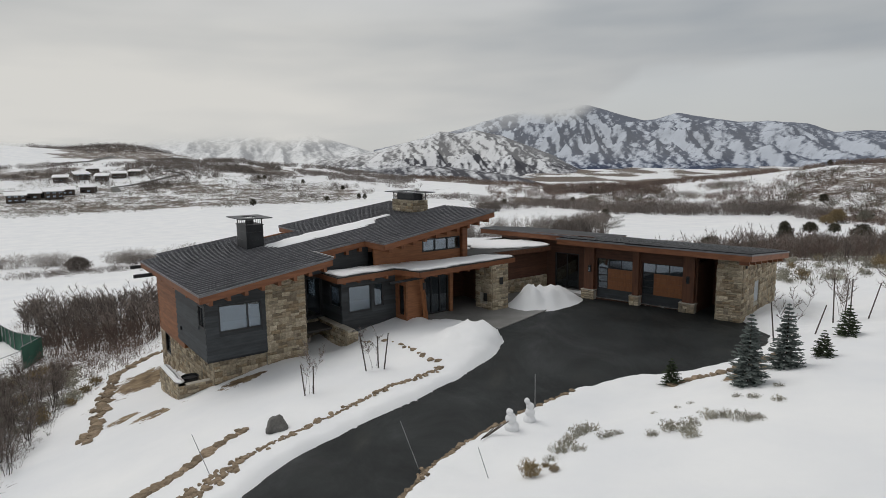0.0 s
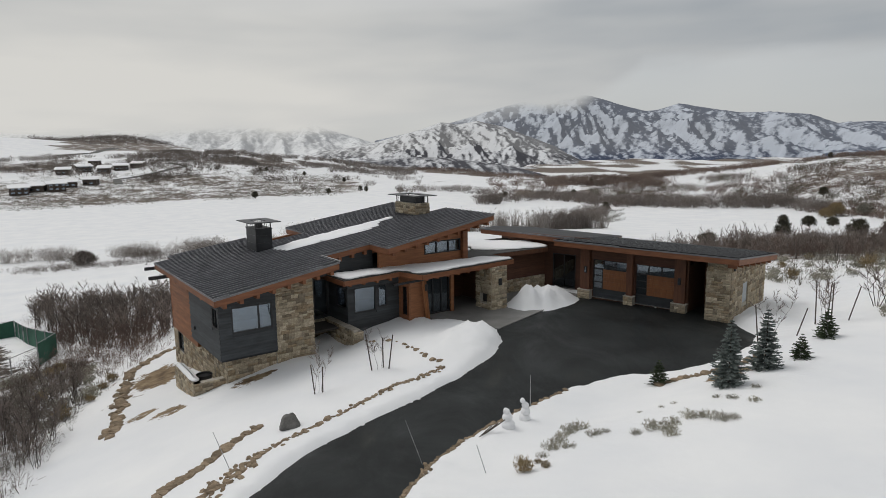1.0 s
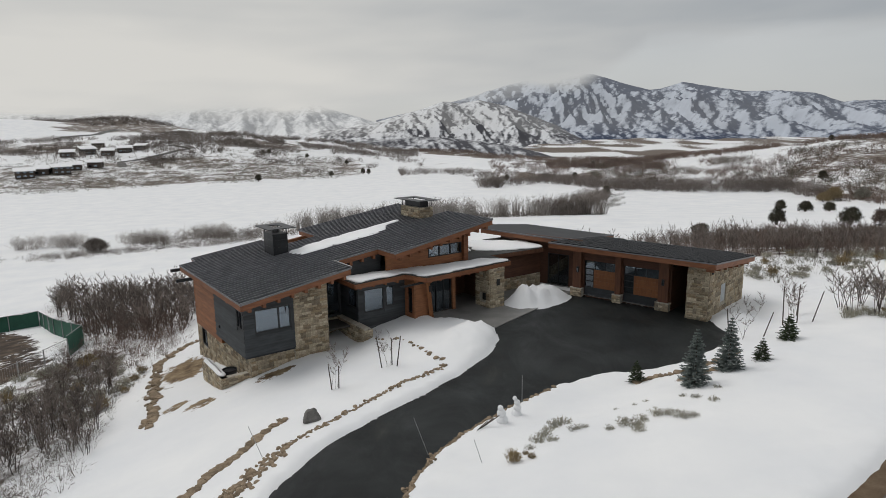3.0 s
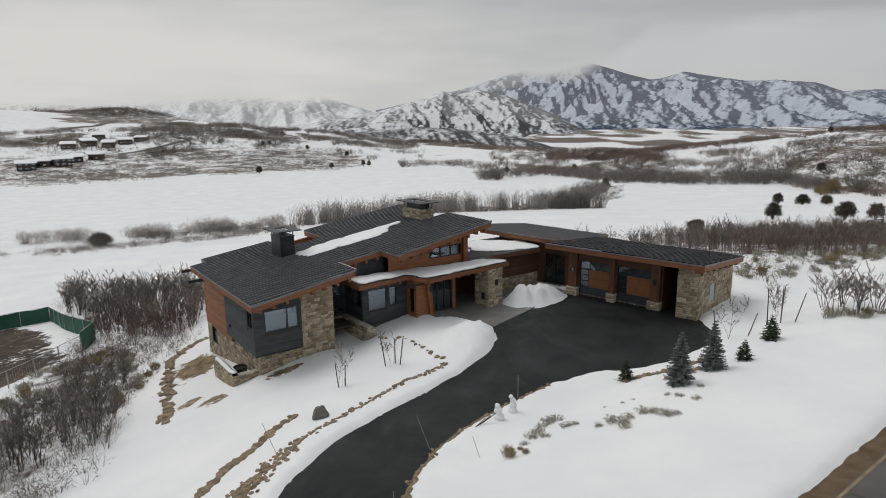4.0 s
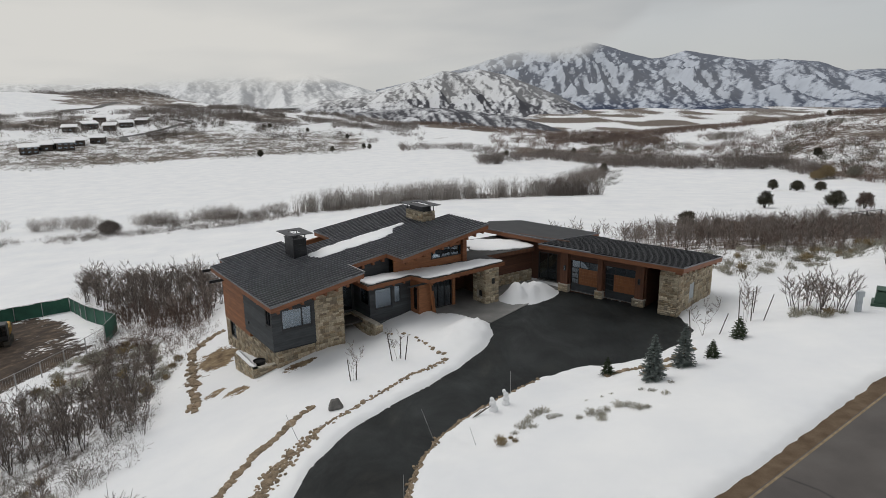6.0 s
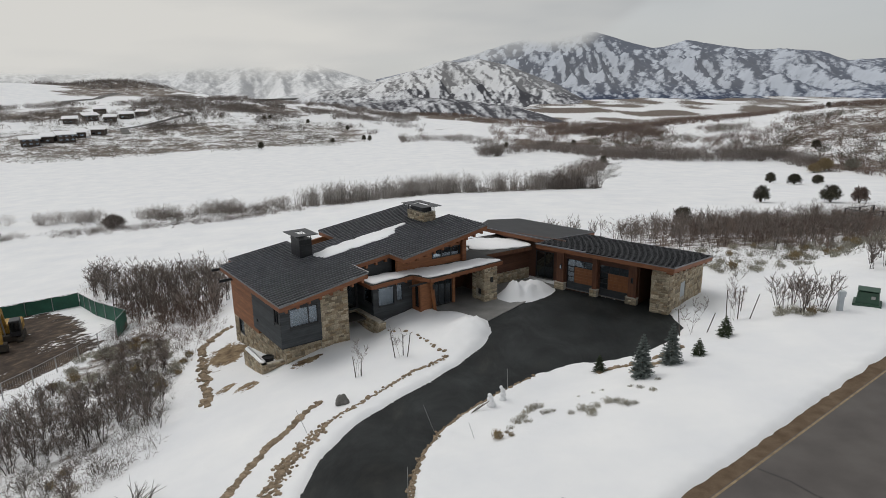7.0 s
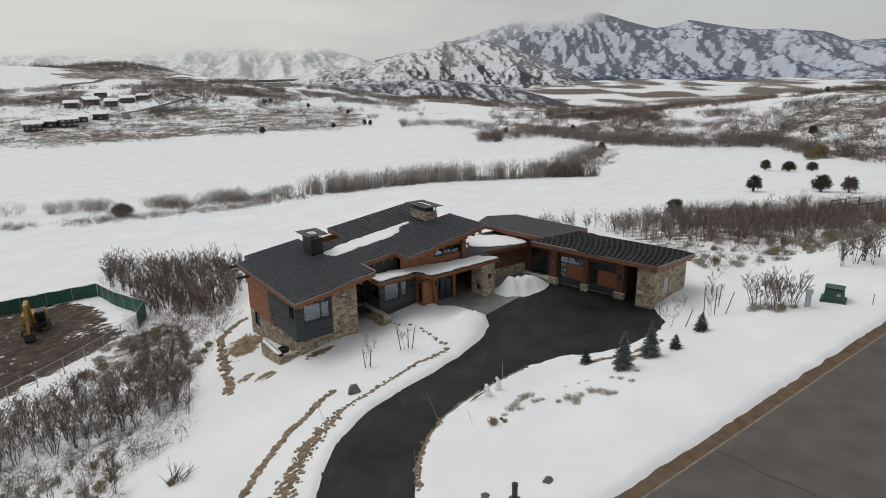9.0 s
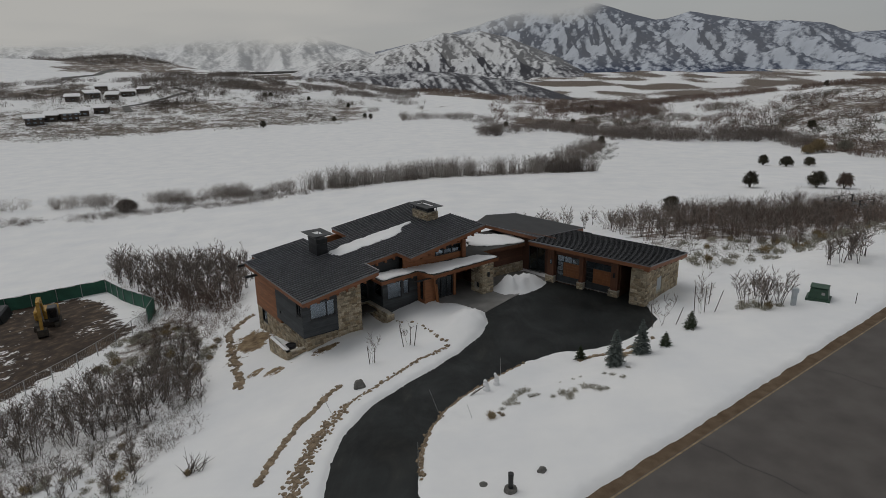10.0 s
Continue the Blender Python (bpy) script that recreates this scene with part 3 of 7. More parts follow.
crack([(7.2, 0.8), (7.3, 2.0), (7.1, 3.1), (7.35, 4.6), (7.2, 6.0)], 0.03)
crack([(20.0, 1.1), (20.3, 2.4), (20.1, 3.8), (20.5, 5.6)], 0.025)
crack([(31.0, 1.1), (31.2, 3.0), (30.8, 5.2)], 0.025)

# ---- house ----
GARAGE = HOUSE_IN @ GARAGE_AT
house = empty("house", HOUSE, "stone and cedar mountain house with dark metal roofs", "house")
FRONT, WEST, EAST = pose(0, 0, 0), pose(0, 0, 0, 0, 0, -90), pose(0, 0, 0, 0, 0, 90)


def front(b, base=Matrix()):
    """Face towards the court at depth b: x runs along a, y goes into the wall."""
    return base @ pose(0, b, 0)


def west(a, base=Matrix()):
    """End face at a: x runs along -b, y goes into the wall."""
    return base @ pose(a, 0, 0, 0, 0, -90)


def east(a, base=Matrix()):
    return base @ pose(a, 0, 0, 0, 0, 90)


def wall(face, s0, s1, z0, z1, mat, openings=(), thick=0.2, name="wall", label="", top=None):
    """A wall with openings (s0, s1, z0, z1) that go through it; top(s) may slope its head."""
    ss = sorted({s0, s1, *[v for o in openings for v in o[:2] if s0 < v < s1]})
    zs = sorted({z0, z1, *[v for o in openings for v in o[2:] if z0 < v < z1]})
    full = {}
    for i in range(len(ss) - 1):
        for j in range(len(zs) - 1):
            cs, cz = (ss[i] + ss[i + 1]) / 2, (zs[j] + zs[j + 1]) / 2
            full[i, j] = not any(o[0] < cs < o[1] and o[2] < cz < o[3] for o in openings)
    bm = bmesh.new()
    cache = {}

    def vert(i, j, k):
        if (i, j, k) not in cache:
            z = zs[j]
            if top and j == len(zs) - 1:
                z = top(ss[i])
            cache[i, j, k] = bm.verts.new((ss[i], thick * k, z))
        return cache[i, j, k]
    for (i, j), on in full.items():
        if not on:
            continue
        for k in (0, 1):
            bm.faces.new((vert(i, j, k), vert(i + 1, j, k), vert(i + 1, j + 1, k), vert(i, j + 1, k)))
        for di, dj, p, q in ((-1, 0, (i, j), (i, j + 1)), (1, 0, (i + 1, j), (i + 1, j + 1)), (0, -1, (i, j), (i + 1, j)), (0, 1, (i, j + 1), (i + 1, j + 1))):
            if not full.get((i + di, j + dj), False):
                bm.faces.new((vert(*p, 0), vert(*q, 0), vert(*q, 1), vert(*p, 1)))
    return part(name, bm, mat, house, label, face)


def runs(s0, s1, z0, z1, openings):
    """The stretches of a course between openings."""
    cuts = [(max(o[0], s0), min(o[1], s1)) for o in openings if o[2] < z1 - 0.02 and o[3] > z0 + 0.02 and o[0] < s1 and o[1] > s0]
    out, s = [], s0
    for c0, c1 in sorted(cuts):
        if c0 - s > 0.05:
            out.append((s, c0))
        s = max(s, c1)
    if s1 - s > 0.05:
        out.append((s, s1))
    return out


def boards(parent, s0, s1, z0, z1, mat, openings=(), high=0.28, top=None):
    """Lapped horizontal boards, each proud at its lower edge."""
    z = z0
    while z < z1 - 0.04:
        e = min(z + high, z1)
        for a, b in runs(s0, s1, z, e, openings):
            hi = min(e, top((a + b) / 2)) if top else e
            if hi - z < 0.05:
                continue
            bm = bmesh.new()
            prof = [(0.0, z + 0.004), (-0.06, z + 0.004), (-0.056, z + 0.03), (-0.008, hi), (0.0, hi)]
            l = [bm.verts.new((a + 0.003, y, v)) for y, v in prof]
            r = [bm.verts.new((b - 0.003, y, v)) for y, v in prof]
            bm.faces.new(l), bm.faces.new(r[::-1])
            for i in range(5):
                bm.faces.new((l[i], l[(i + 1) % 5], r[(i + 1) % 5], r[i]))
            part("board", bm, mat, parent)
        z = e


def stone_meshes():
    """A few rough-faced blocks of unit size, to be scaled."""
    rng = random.Random(5)
    out = []
    for k in range(7):
        bm = bmesh.new()
        grid = [[bm.verts.new((i / 3 - 0.5 + (rng.uniform(-0.03, 0.03) if i in (0, 3) else rng.uniform(-0.08, 0.08)),
                               -0.5 - (0.28 if i in (1, 2) and j == 1 else 0.0) + rng.uniform(-0.13, 0.10),
                               j / 2 - 0.5 + rng.uniform(-0.05, 0.05))) for i in range(4)] for j in range(3)]
        back = [[bm.verts.new((x, 0.5, z)) for x in (-0.5, 0.5)] for z in (-0.5, 0.5)]
        for j in range(2):
            for i in range(3):
                bm.faces.new((grid[j][i], grid[j][i + 1], grid[j + 1][i + 1], grid[j + 1][i]))
        bm.faces.new((grid[0][0], *[grid[0][i] for i in (1, 2, 3)], back[0][1], back[0][0]))
        bm.faces.new((grid[2][0], *[grid[2][i] for i in (1, 2, 3)], back[1][1], back[1][0]))
        bm.faces.new((grid[0][0], grid[1][0], grid[2][0], back[1][0], back[0][0]))
        bm.faces.new((grid[0][3], grid[1][3], grid[2][3], back[1][1], back[0][1]))
        out.append(finish("stone", bm, STONE))
    return out


STONES = stone_meshes()
mason = random.Random(11)


def stones(parent, s0, s1, z0, z1, openings=(), high=(0.15, 0.36), long=(0.18, 0.56), top=None):
    """Ledge stone laid in uneven courses on the face of its wall."""
    z = z0
    while z < z1 - 0.05:
        e = min(z + mason.uniform(*high), z1)
        if z1 - e < 0.1:
            e = z1
        for a, b in runs(s0, s1, z, e, openings):
            s = a
            while s < b - 0.02:
                w = mason.uniform(*long)
                n = b if b - (s + w) < 0.18 else s + w
                hi = min(e, top((s + n) / 2)) if top else e
                split = hi - z > 0.24 and mason.random() < 0.45
                for p, q in (((z, (z + hi) / 2), ((z + hi) / 2, hi)) if split else ((z, hi),)):
                    if q - p > 0.05:
                        ob = new("stone", mason.choice(STONES))
                        ob.parent = parent
                        ob.location = ((s + n) / 2, -0.02, (p + q) / 2)
                        ob.scale = (n - s - 0.014, 0.075 + mason.uniform(0, 0.04), q - p - 0.014)
                s = n
        z = e


def stone_face(face, s0, s1, z0, z1, openings=(), thick=0.25, top=None, label=""):
    w = wall(face, s0, s1, z0, z1, MORTAR, openings, thick, "stone_wall", label or "buff ledge stone wall", top)
    stones(w, s0, s1, z0, z1, openings, top=top)
    return w


def window(face, s0, s1, z0, z1, bars=(), rails=(), mat=None, bar=0.07, frame_mat=None, name="window", deep=0.05):
    """A window in its opening: frame with mullions and one pane to each light."""
    frame_mat = frame_mat or FRAME
    bm = bmesh.new()
    for x0, x1, a, b in ((s0, s1, z0, z0 + bar), (s0, s1, z1 - bar, z1), (s0, s0 + bar, z0 + bar, z1 - bar), (s1 - bar, s1, z0 + bar, z1 - bar)):
        box(bm, x0, x1, -0.03, 0.09, a, b)
    xs, zs = [s0 + bar, *bars, s1 - bar], [z0 + bar, *rails, z1 - bar]
    for x in bars:
        box(bm, x - bar / 2, x + bar / 2, -0.025, 0.085, z0 + bar, z1 - bar)
    for z in rails:
        box(bm, s0 + bar, s1 - bar, -0.02, 0.08, z - bar / 2, z + bar / 2)
    ob = part(name, bm, frame_mat, house, "", face)
    for i in range(len(xs) - 1):
        for j in range(len(zs) - 1):
            pane = part("pane", B(xs[i], xs[i + 1], deep - 0.012, deep, zs[j], zs[j + 1]), mat or GLASS, ob)
            pane.visible_shadow = False
    return ob


# roofs: the main one climbs along a, the garage roof falls to the back
LINKROOF = material("dark_flat_roofing", (0.040, 0.040, 0.042), (0.028, 0.028, 0.030), rough=0.7, scale=0.8, fine=10, bump=0.05, spec=0.3)


def roof_z(a, b=0):
    return 3.56 + 0.137 * a


def garage_z(a, b=0):
    return 4.05 - 0.10 * (b + 1.6)


def link_z(a, b=0):
    return garage_z(a, b) + 0.12


def shifted(outline, d):
    """The outline drawn in by d."""
    out, n = [], len(outline)
    for i in range(n):
        p0, p, p1 = Vector(outline[i - 1]), Vector(outline[i]), Vector(outline[(i + 1) % n])
        e0, e1 = (p - p0).normalized(), (p1 - p).normalized()
        n0, n1 = Vector((-e0.y, e0.x)), Vector((-e1.y, e1.x))
        m = (n0 + n1)
        m = m / max(0.3, m.length_squared / 2)
        out.append(tuple(p + m * d))
    return out


def roof(outline, zf, label, basis=None, pitch=0.41, face=0.34, pan=None, rib=None, rib_wide=0.06):
    """A metal roof on its cedar deck: sheet, raised seams along a, fascia boards, rafter tails."""
    ob = part("roof", slab(bmesh.new(), outline, lambda a, b: zf(a, b) - 0.05, zf), pan or METAL, house, label, basis)
    n = len(outline)
    vals = [p[1] for p in outline]
    v = min(vals) + 0.06
    while pitch and v < max(vals):
        cuts = []
        for i in range(n):
            (a0, b0), (a1, b1) = outline[i], outline[(i + 1) % n]
            if (b0 <= v) != (b1 <= v):
                cuts.append(lerp(a0, a1, (v - b0) / (b1 - b0)))
        cuts.sort()
        for s, e in zip(cuts[::2], cuts[1::2]):
            if e - s > 0.2:
                part("seam", beam(bmesh.new(), (s, v, zf(s, v) + 0.035), (e, v, zf(e, v) + 0.035), rib_wide, 0.085), rib or SEAM, ob)
        v += pitch
    inner = shifted(outline, 0.10)
    part("soffit", slab(bmesh.new(), inner, lambda a, b: zf(a, b) - 0.26, lambda a, b: zf(a, b) - 0.055), SOFFIT, house, "", basis)
    for i in range(n):
        p, q = shifted(outline, 0.05)[i], shifted(outline, 0.05)[(i + 1) % n]
        bm = beam(bmesh.new(), (*p, zf(*p) - 0.055 - face / 2), (*q, zf(*q) - 0.055 - face / 2), 0.09, face)
        part("fascia", bm, FASCIA, house, "", basis)
        p, q = outline[i], outline[(i + 1) % n]
        bm = beam(bmesh.new(), (*p, zf(*p) - 0.03), (*q, zf(*q) - 0.03), 0.05, 0.09)
        part("drip_edge", bm, SEAM, ob)
    return ob


MAIN_OUT = [(-1.0, -1.9), (6.0, -1.35), (6.0, 1.1), (9.2, 1.0), (9.2, -1.2), (18.1, -0.2), (18.1, 5.2), (16.4, 5.2), (16.4, 9.5), (17.7, 9.5), (17.8, 12.3), (8.45, 12.1), (8.45, 8.4), (5.3, 8.6), (5.3, 11.95), (0.1, 11.95), (0.1, 10.8), (-1.0, 10.8)]
GAR_OUT = [(-2.1, -1.6), (10.1, -1.7), (10.1, 6.6), (-2.1, 7.2)]
LINK_OUT = [(-10.8, 1.4), (-2.1, 0.3), (-2.1, 9.0), (-11.9, 10.2), (-13.0, 6.0)]
roof(MAIN_OUT, roof_z, "dark standing-seam metal roof")
roof(GAR_OUT, garage_z, "standing-seam metal garage roof, sky sheen in its colour", GARAGE, 0.46, pan=GARAGEMETAL, rib=METAL, rib_wide=0.09)
roof(LINK_OUT, link_z, "flat dark roof over the link", GARAGE, 0, pan=LINKROOF)


def tail(p, q, basis=None, w=0.17, h=0.26):
    part("rafter_tail", beam(bmesh.new(), p, q, w, h), FASCIA, house, "", basis)


for i in range(8):
    a = -0.45 + i * 0.86
    tail((a, lerp(-1.78, -1.28, (a + 1) / 7), roof_z(a) - 0.50), (a, 0.3, roof_z(a) - 0.50))
for i in range(4):
    a = 6.4 + i * 0.85
    tail((a, 1.05, roof_z(a) - 0.50), (a, 2.4, roof_z(a) - 0.50))
for i in range(10):
    a = 9.7 + i * 0.87
    tail((a, lerp(-1.1, -0.15, (a - 9.2) / 8.9), roof_z(a) - 0.50), (a, 1.2, roof_z(a) - 0.50))
for b in (1.2, 3.8, 6.4, 9.0):
    tail((-0.85, b, roof_z(-0.85) - 0.5), (0.2, b, roof_z(0.2) - 0.5))
for i in range(7):
    tail((9.9, -1.3 + i * 1.2, garage_z(0, -1.3 + i * 1.2) - 0.48), (9.4, -1.3 + i * 1.2, garage_z(0, -1.3 + i * 1.2) - 0.48), GARAGE)
part("flashing", beam(bmesh.new(), (6.02, -1.35, roof_z(6.02) + 0.05), (6.02, 1.1, roof_z(6.02) + 0.05), 0.10, 0.06), PALESTEEL, house, "pale metal roof edge flashing")
part("steel_beam", beam(bmesh.new(), (-1.95, 7.9, 3.0), (0.1, 7.9, 3.02), 0.16, 0.2), STEEL, house, "dark steel beam end under the eave")
part("steel_beam", beam(bmesh.new(), (-1.5, 11.3, 3.0), (0.2, 11.3, 3.02), 0.16, 0.2), STEEL, house, "dark steel beam end under the eave")

# bay of charcoal boards at the west corner
BAY_WIN = (0.33, 2.54, 1.03, 2.44)
w = wall(front(0.0), -0.3, 2.74, -0.28, 3.3, DARKWOOD, [BAY_WIN], label="charcoal board bay wall", top=lambda s: roof_z(s) - 0.27)
boards(w, -0.3, 2.74, -0.28, 3.55, DARKWOOD, [BAY_WIN], top=lambda s: roof_z(s) - 0.28)
window(front(0.0), *BAY_WIN, bars=(1.80,))
BAY_SIDE = (-1.15, -0.22, 1.30, 2.42)
w = wall(west(-0.3), -5.5, -0.2, -0.28, 3.2, DARKWOOD, [BAY_SIDE], label="charcoal board bay wall")
boards(w, -5.5, 0.035, -0.28, 3.2, DARKWOOD, [BAY_SIDE])
window(west(-0.3), *BAY_SIDE, bars=(-0.7,))
part("bay_floor", B(-0.3, 2.74, 0.02, 5.5, -0.40, -0.285), STEEL, house)
part("wall_light", B(-0.42, -0.34, 4.55, 4.75, 0.35, 0.55, 0.02), FRAME, house, "small black wall light")
# cedar west wall on a stone base
w = wall(west(0.0), -11.2, -5.5, -1.0, 3.25, SIDING, label="rust-brown cedar board wall")
boards(w, -11.2, -5.5, -1.0, 3.25, SIDING, high=0.24)
BASEMENT = (-10.2, -8.9, -2.3, -1.05)
stone_face(west(0.02), -11.2, -4.8, -4.4, -1.0, [BASEMENT])
window(west(0.02), *BASEMENT)
stone_face(west(0.05), -4.8, -0.3, -3.6, -0.41)
part("corner_board", B(-0.06, 0.08, 11.16, 11.26, -1.0, 3.2), SIDING, house)
# stone front: base below the bay and the tall pier beside it
stone_face(front(0.3), 0.05, 2.74, -3.2, -0.41)
stone_face(front(0.12), 2.74, 4.95, -2.8, 3.7, top=lambda s: roof_z(s) - 0.3)
stone_face(east(4.95), 0.12, 3.0, -2.4, 3.7)
# recess with tall windows above a low stone wall
RECESS = [(5.25, 6.15, 0.25, 2.6), (6.3, 7.25, 0.25, 2.6)]
wall(front(3.0), 4.95, 7.4, 0.1, 3.9, DARKWOOD, RECESS, label="charcoal recessed wall")
for o in RECESS:
    window(front(3.0), *o)
stone_face(front(2.85), 4.95, 7.1, -1.6, 0.12)
stone_face(west(7.0), -2.85, 0.8, -1.7, 0.14)
stone_face(front(-0.8), 7.0, 7.6, -1.7, 0.05)
part("coping", B(6.95, 7.42, -0.82, 2.9, 0.14, 0.20, 0.02), MORTAR, house)
# charcoal wing beside the entry
SIDE_WIN = (-2.05, -0.75, 1.05, 2.3)
w = wall(west(7.4), -3.0, -0.6, -0.1, 2.95, DARKWOOD, [SIDE_WIN], label="charcoal board wing wall")
boards(w, -3.0, -0.56, 0.14, 2.95, DARKWOOD, [SIDE_WIN])
window(west(7.4), *SIDE_WIN, mat=DARKGLASS)
WING = [(7.8, 9.32, 0.74, 2.3), (9.45, 10.1, 0.9, 2.3)]
w = wall(front(0.6), 7.4, 10.95, -0.5, 2.95, DARKWOOD, WING, label="charcoal board wing wall")
boards(w, 7.4, 10.95, -0.5, 2.95, DARKWOOD, WING)
for o in WING:
    window(front(0.6), *o)
# timber entry box with its narrow window, leaning post and glass
BOX_WIN = (-0.25, 0.45, 0.25, 2.15)
wall(west(10.95), -0.6, 0.6, -0.1, 2.9, SIDING, [BOX_WIN], 0.12, "entry_box", "cedar entry box")
window(west(10.95), *BOX_WIN, frame_mat=FASCIA, mat=DARKGLASS)
wall(front(-0.6), 11.07, 11.98, -0.1, 2.9, SIDING, thick=0.12, name="entry_box", label="cedar entry box panel")
part("leaning_post", beam(bmesh.new(), (12.2, -0.82, -0.25), (11.72, -1.05, 2.9), 0.18, 0.24), DOORWOOD, house, "leaning cedar porch post")
part("post_bracket", B(11.72, 11.92, -1.24, -1.20, 1.9, 2.3), FRAME, house, "black steel post bracket")
ENTRY = (12.35, 14.3, 0.05, 2.5)
wall(front(-0.2), 11.98, 14.55, -0.1, 2.9, SIDING, [ENTRY], 0.15, "entry_wall", "cedar entry wall with glass")
window(front(-0.2), *ENTRY, bars=(13.0, 13.65), mat=DARKGLASS)
part("jamb", B(14.3, 14.55, -0.36, -0.21, -0.05, 2.85), SIDING, house)
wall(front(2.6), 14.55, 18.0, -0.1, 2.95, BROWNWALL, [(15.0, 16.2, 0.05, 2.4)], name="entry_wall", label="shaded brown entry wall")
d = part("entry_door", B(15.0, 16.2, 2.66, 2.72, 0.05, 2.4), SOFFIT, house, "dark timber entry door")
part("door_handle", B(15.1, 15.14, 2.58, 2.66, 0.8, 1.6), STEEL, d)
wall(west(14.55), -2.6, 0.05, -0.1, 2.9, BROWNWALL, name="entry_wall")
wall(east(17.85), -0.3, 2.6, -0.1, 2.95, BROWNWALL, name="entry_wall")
part("steel_canopy_bar", beam(bmesh.new(), (9.5, -1.2, 2.56), (12.1, -1.2, 2.62), 0.12, 0.12), STEEL, house, "dark steel bar under the entry roof")
# stone pier with a niche and a lantern
NICHE = (0.65, 1.4, 0.4, 1.02)
stone_face(west(16.5), 0.25, 1.8, -0.15, 2.85, [NICHE])
part("niche_back", B(16.76, 16.8, -1.4, -0.65, 0.4, 1.02), FRAME, house)
stone_face(front(-1.8), 16.5, 17.75, -0.15, 2.85)
stone_face(east(17.75), -1.8, -0.25, -0.15, 2.85)
stone_face(front(-0.45), 16.5, 17.75, -0.15, 2.85, thick=0.2)
# low entry roof
ENTRY_OUT = [(6.5, -0.8), (10.4, -0.45), (10.9, -2.15), (18.5, -1.65), (18.5, 2.6), (6.5, 3.0)]
part("entry_roof", slab(bmesh.new(), ENTRY_OUT, lambda a, b: 3.10, lambda a, b: 3.18), MEMBRANE, house, "dark flat entry roof")
part("soffit", slab(bmesh.new(), shifted(ENTRY_OUT, 0.1), lambda a, b: 2.95, lambda a, b: 3.097), SOFFIT, house)
for i in range(len(ENTRY_OUT)):
    p, q = ENTRY_OUT[i], ENTRY_OUT[(i + 1) % len(ENTRY_OUT)]
    part("fascia", beam(bmesh.new(), (*p, 2.98), (*q, 2.98), 0.09, 0.28), FASCIA if i != 4 else SOFFIT, house)
for i in range(9):
    a = 11.4 + i * 0.83
    tail((a, -1.98 + (a - 10.9) * 0.066, 2.78), (a, -0.3, 2.78), w=0.14, h=0.18)
for i in range(4):
    tail((7.0 + i * 0.9, -0.62, 2.80), (7.0 + i * 0.9, 0.55, 2.80), w=0.14, h=0.16)
# clerestory between the two roofs
w = wall(front(1.35), 5.0, 9.6, 3.1, 4.0, DARKWOOD, name="clerestory_wall", top=lambda s: roof_z(s) - 0.3)
HIGH = (12.95, 15.82, 3.75, 4.55)
wall(front(0.6), 9.6, 16.3, 3.1, 4.6, SIDING, [HIGH], name="clerestory_wall", label="cedar clerestory wall", top=lambda s: roof_z(s) - 0.3)
window(front(0.6), *HIGH, bars=(13.9, 14.85))
part("wall", B(16.1, 16.3, 0.8, 8.0, 3.1, 5.4), SIDING, house)
part("porch_post", B(15.84, 16.24, 0.30, 0.58, 3.18, 5.2, 0.02), FASCIA, house, "cedar post under the high eave")
# rear and closing walls
wall(front(10.9), 0.0, 17.0, -4.0, 3.0, SIDING, name="wall", top=lambda s: roof_z(s) - 0.3)
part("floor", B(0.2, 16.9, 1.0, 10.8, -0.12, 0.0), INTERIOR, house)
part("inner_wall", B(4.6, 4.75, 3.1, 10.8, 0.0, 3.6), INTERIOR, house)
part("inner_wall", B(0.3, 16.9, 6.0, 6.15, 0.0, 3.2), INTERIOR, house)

# link: flat roof, brown wall on a stone base
LINK_FLAT = [(15.4, 0.85), (23.7, 0.35), (24.4, 6.0), (16.3, 6.5)]
part("link_roof", slab(bmesh.new(), LINK_FLAT, lambda a, b: 3.0, lambda a, b: 3.16), MEMBRANE, house, "dark flat roof partly under snow")
for i in (0, 1):
    p, q = LINK_FLAT[i], LINK_FLAT[i + 1]
    part("fascia", beam(bmesh.new(), (*p, 2.98), (*q, 2.98), 0.08, 0.30), SOFFIT, house)
w = wall(front(1.3), 17.9, 24.3, 0.9, 3.0, BROWNWALL, name="link_wall", label="brown board link wall")
boards(w, 17.9, 24.3, 0.95, 3.0, BROWNWALL, high=0.24)
stone_face(front(1.18), 17.9, 24.2, -0.1, 0.95)

# garage: timber front, two doors, open side passage, stone end
SIDE_DOOR = (-3.85, -1.95, 0.1, 2.6)
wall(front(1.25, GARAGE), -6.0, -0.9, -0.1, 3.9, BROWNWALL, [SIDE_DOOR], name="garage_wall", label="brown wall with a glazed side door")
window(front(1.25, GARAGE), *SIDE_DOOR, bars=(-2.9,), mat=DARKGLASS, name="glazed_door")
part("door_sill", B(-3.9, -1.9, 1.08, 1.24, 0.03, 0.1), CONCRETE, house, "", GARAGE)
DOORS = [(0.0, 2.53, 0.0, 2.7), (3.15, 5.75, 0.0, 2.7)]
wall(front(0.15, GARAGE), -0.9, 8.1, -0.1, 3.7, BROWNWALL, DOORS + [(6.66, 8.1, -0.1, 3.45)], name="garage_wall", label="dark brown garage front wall")
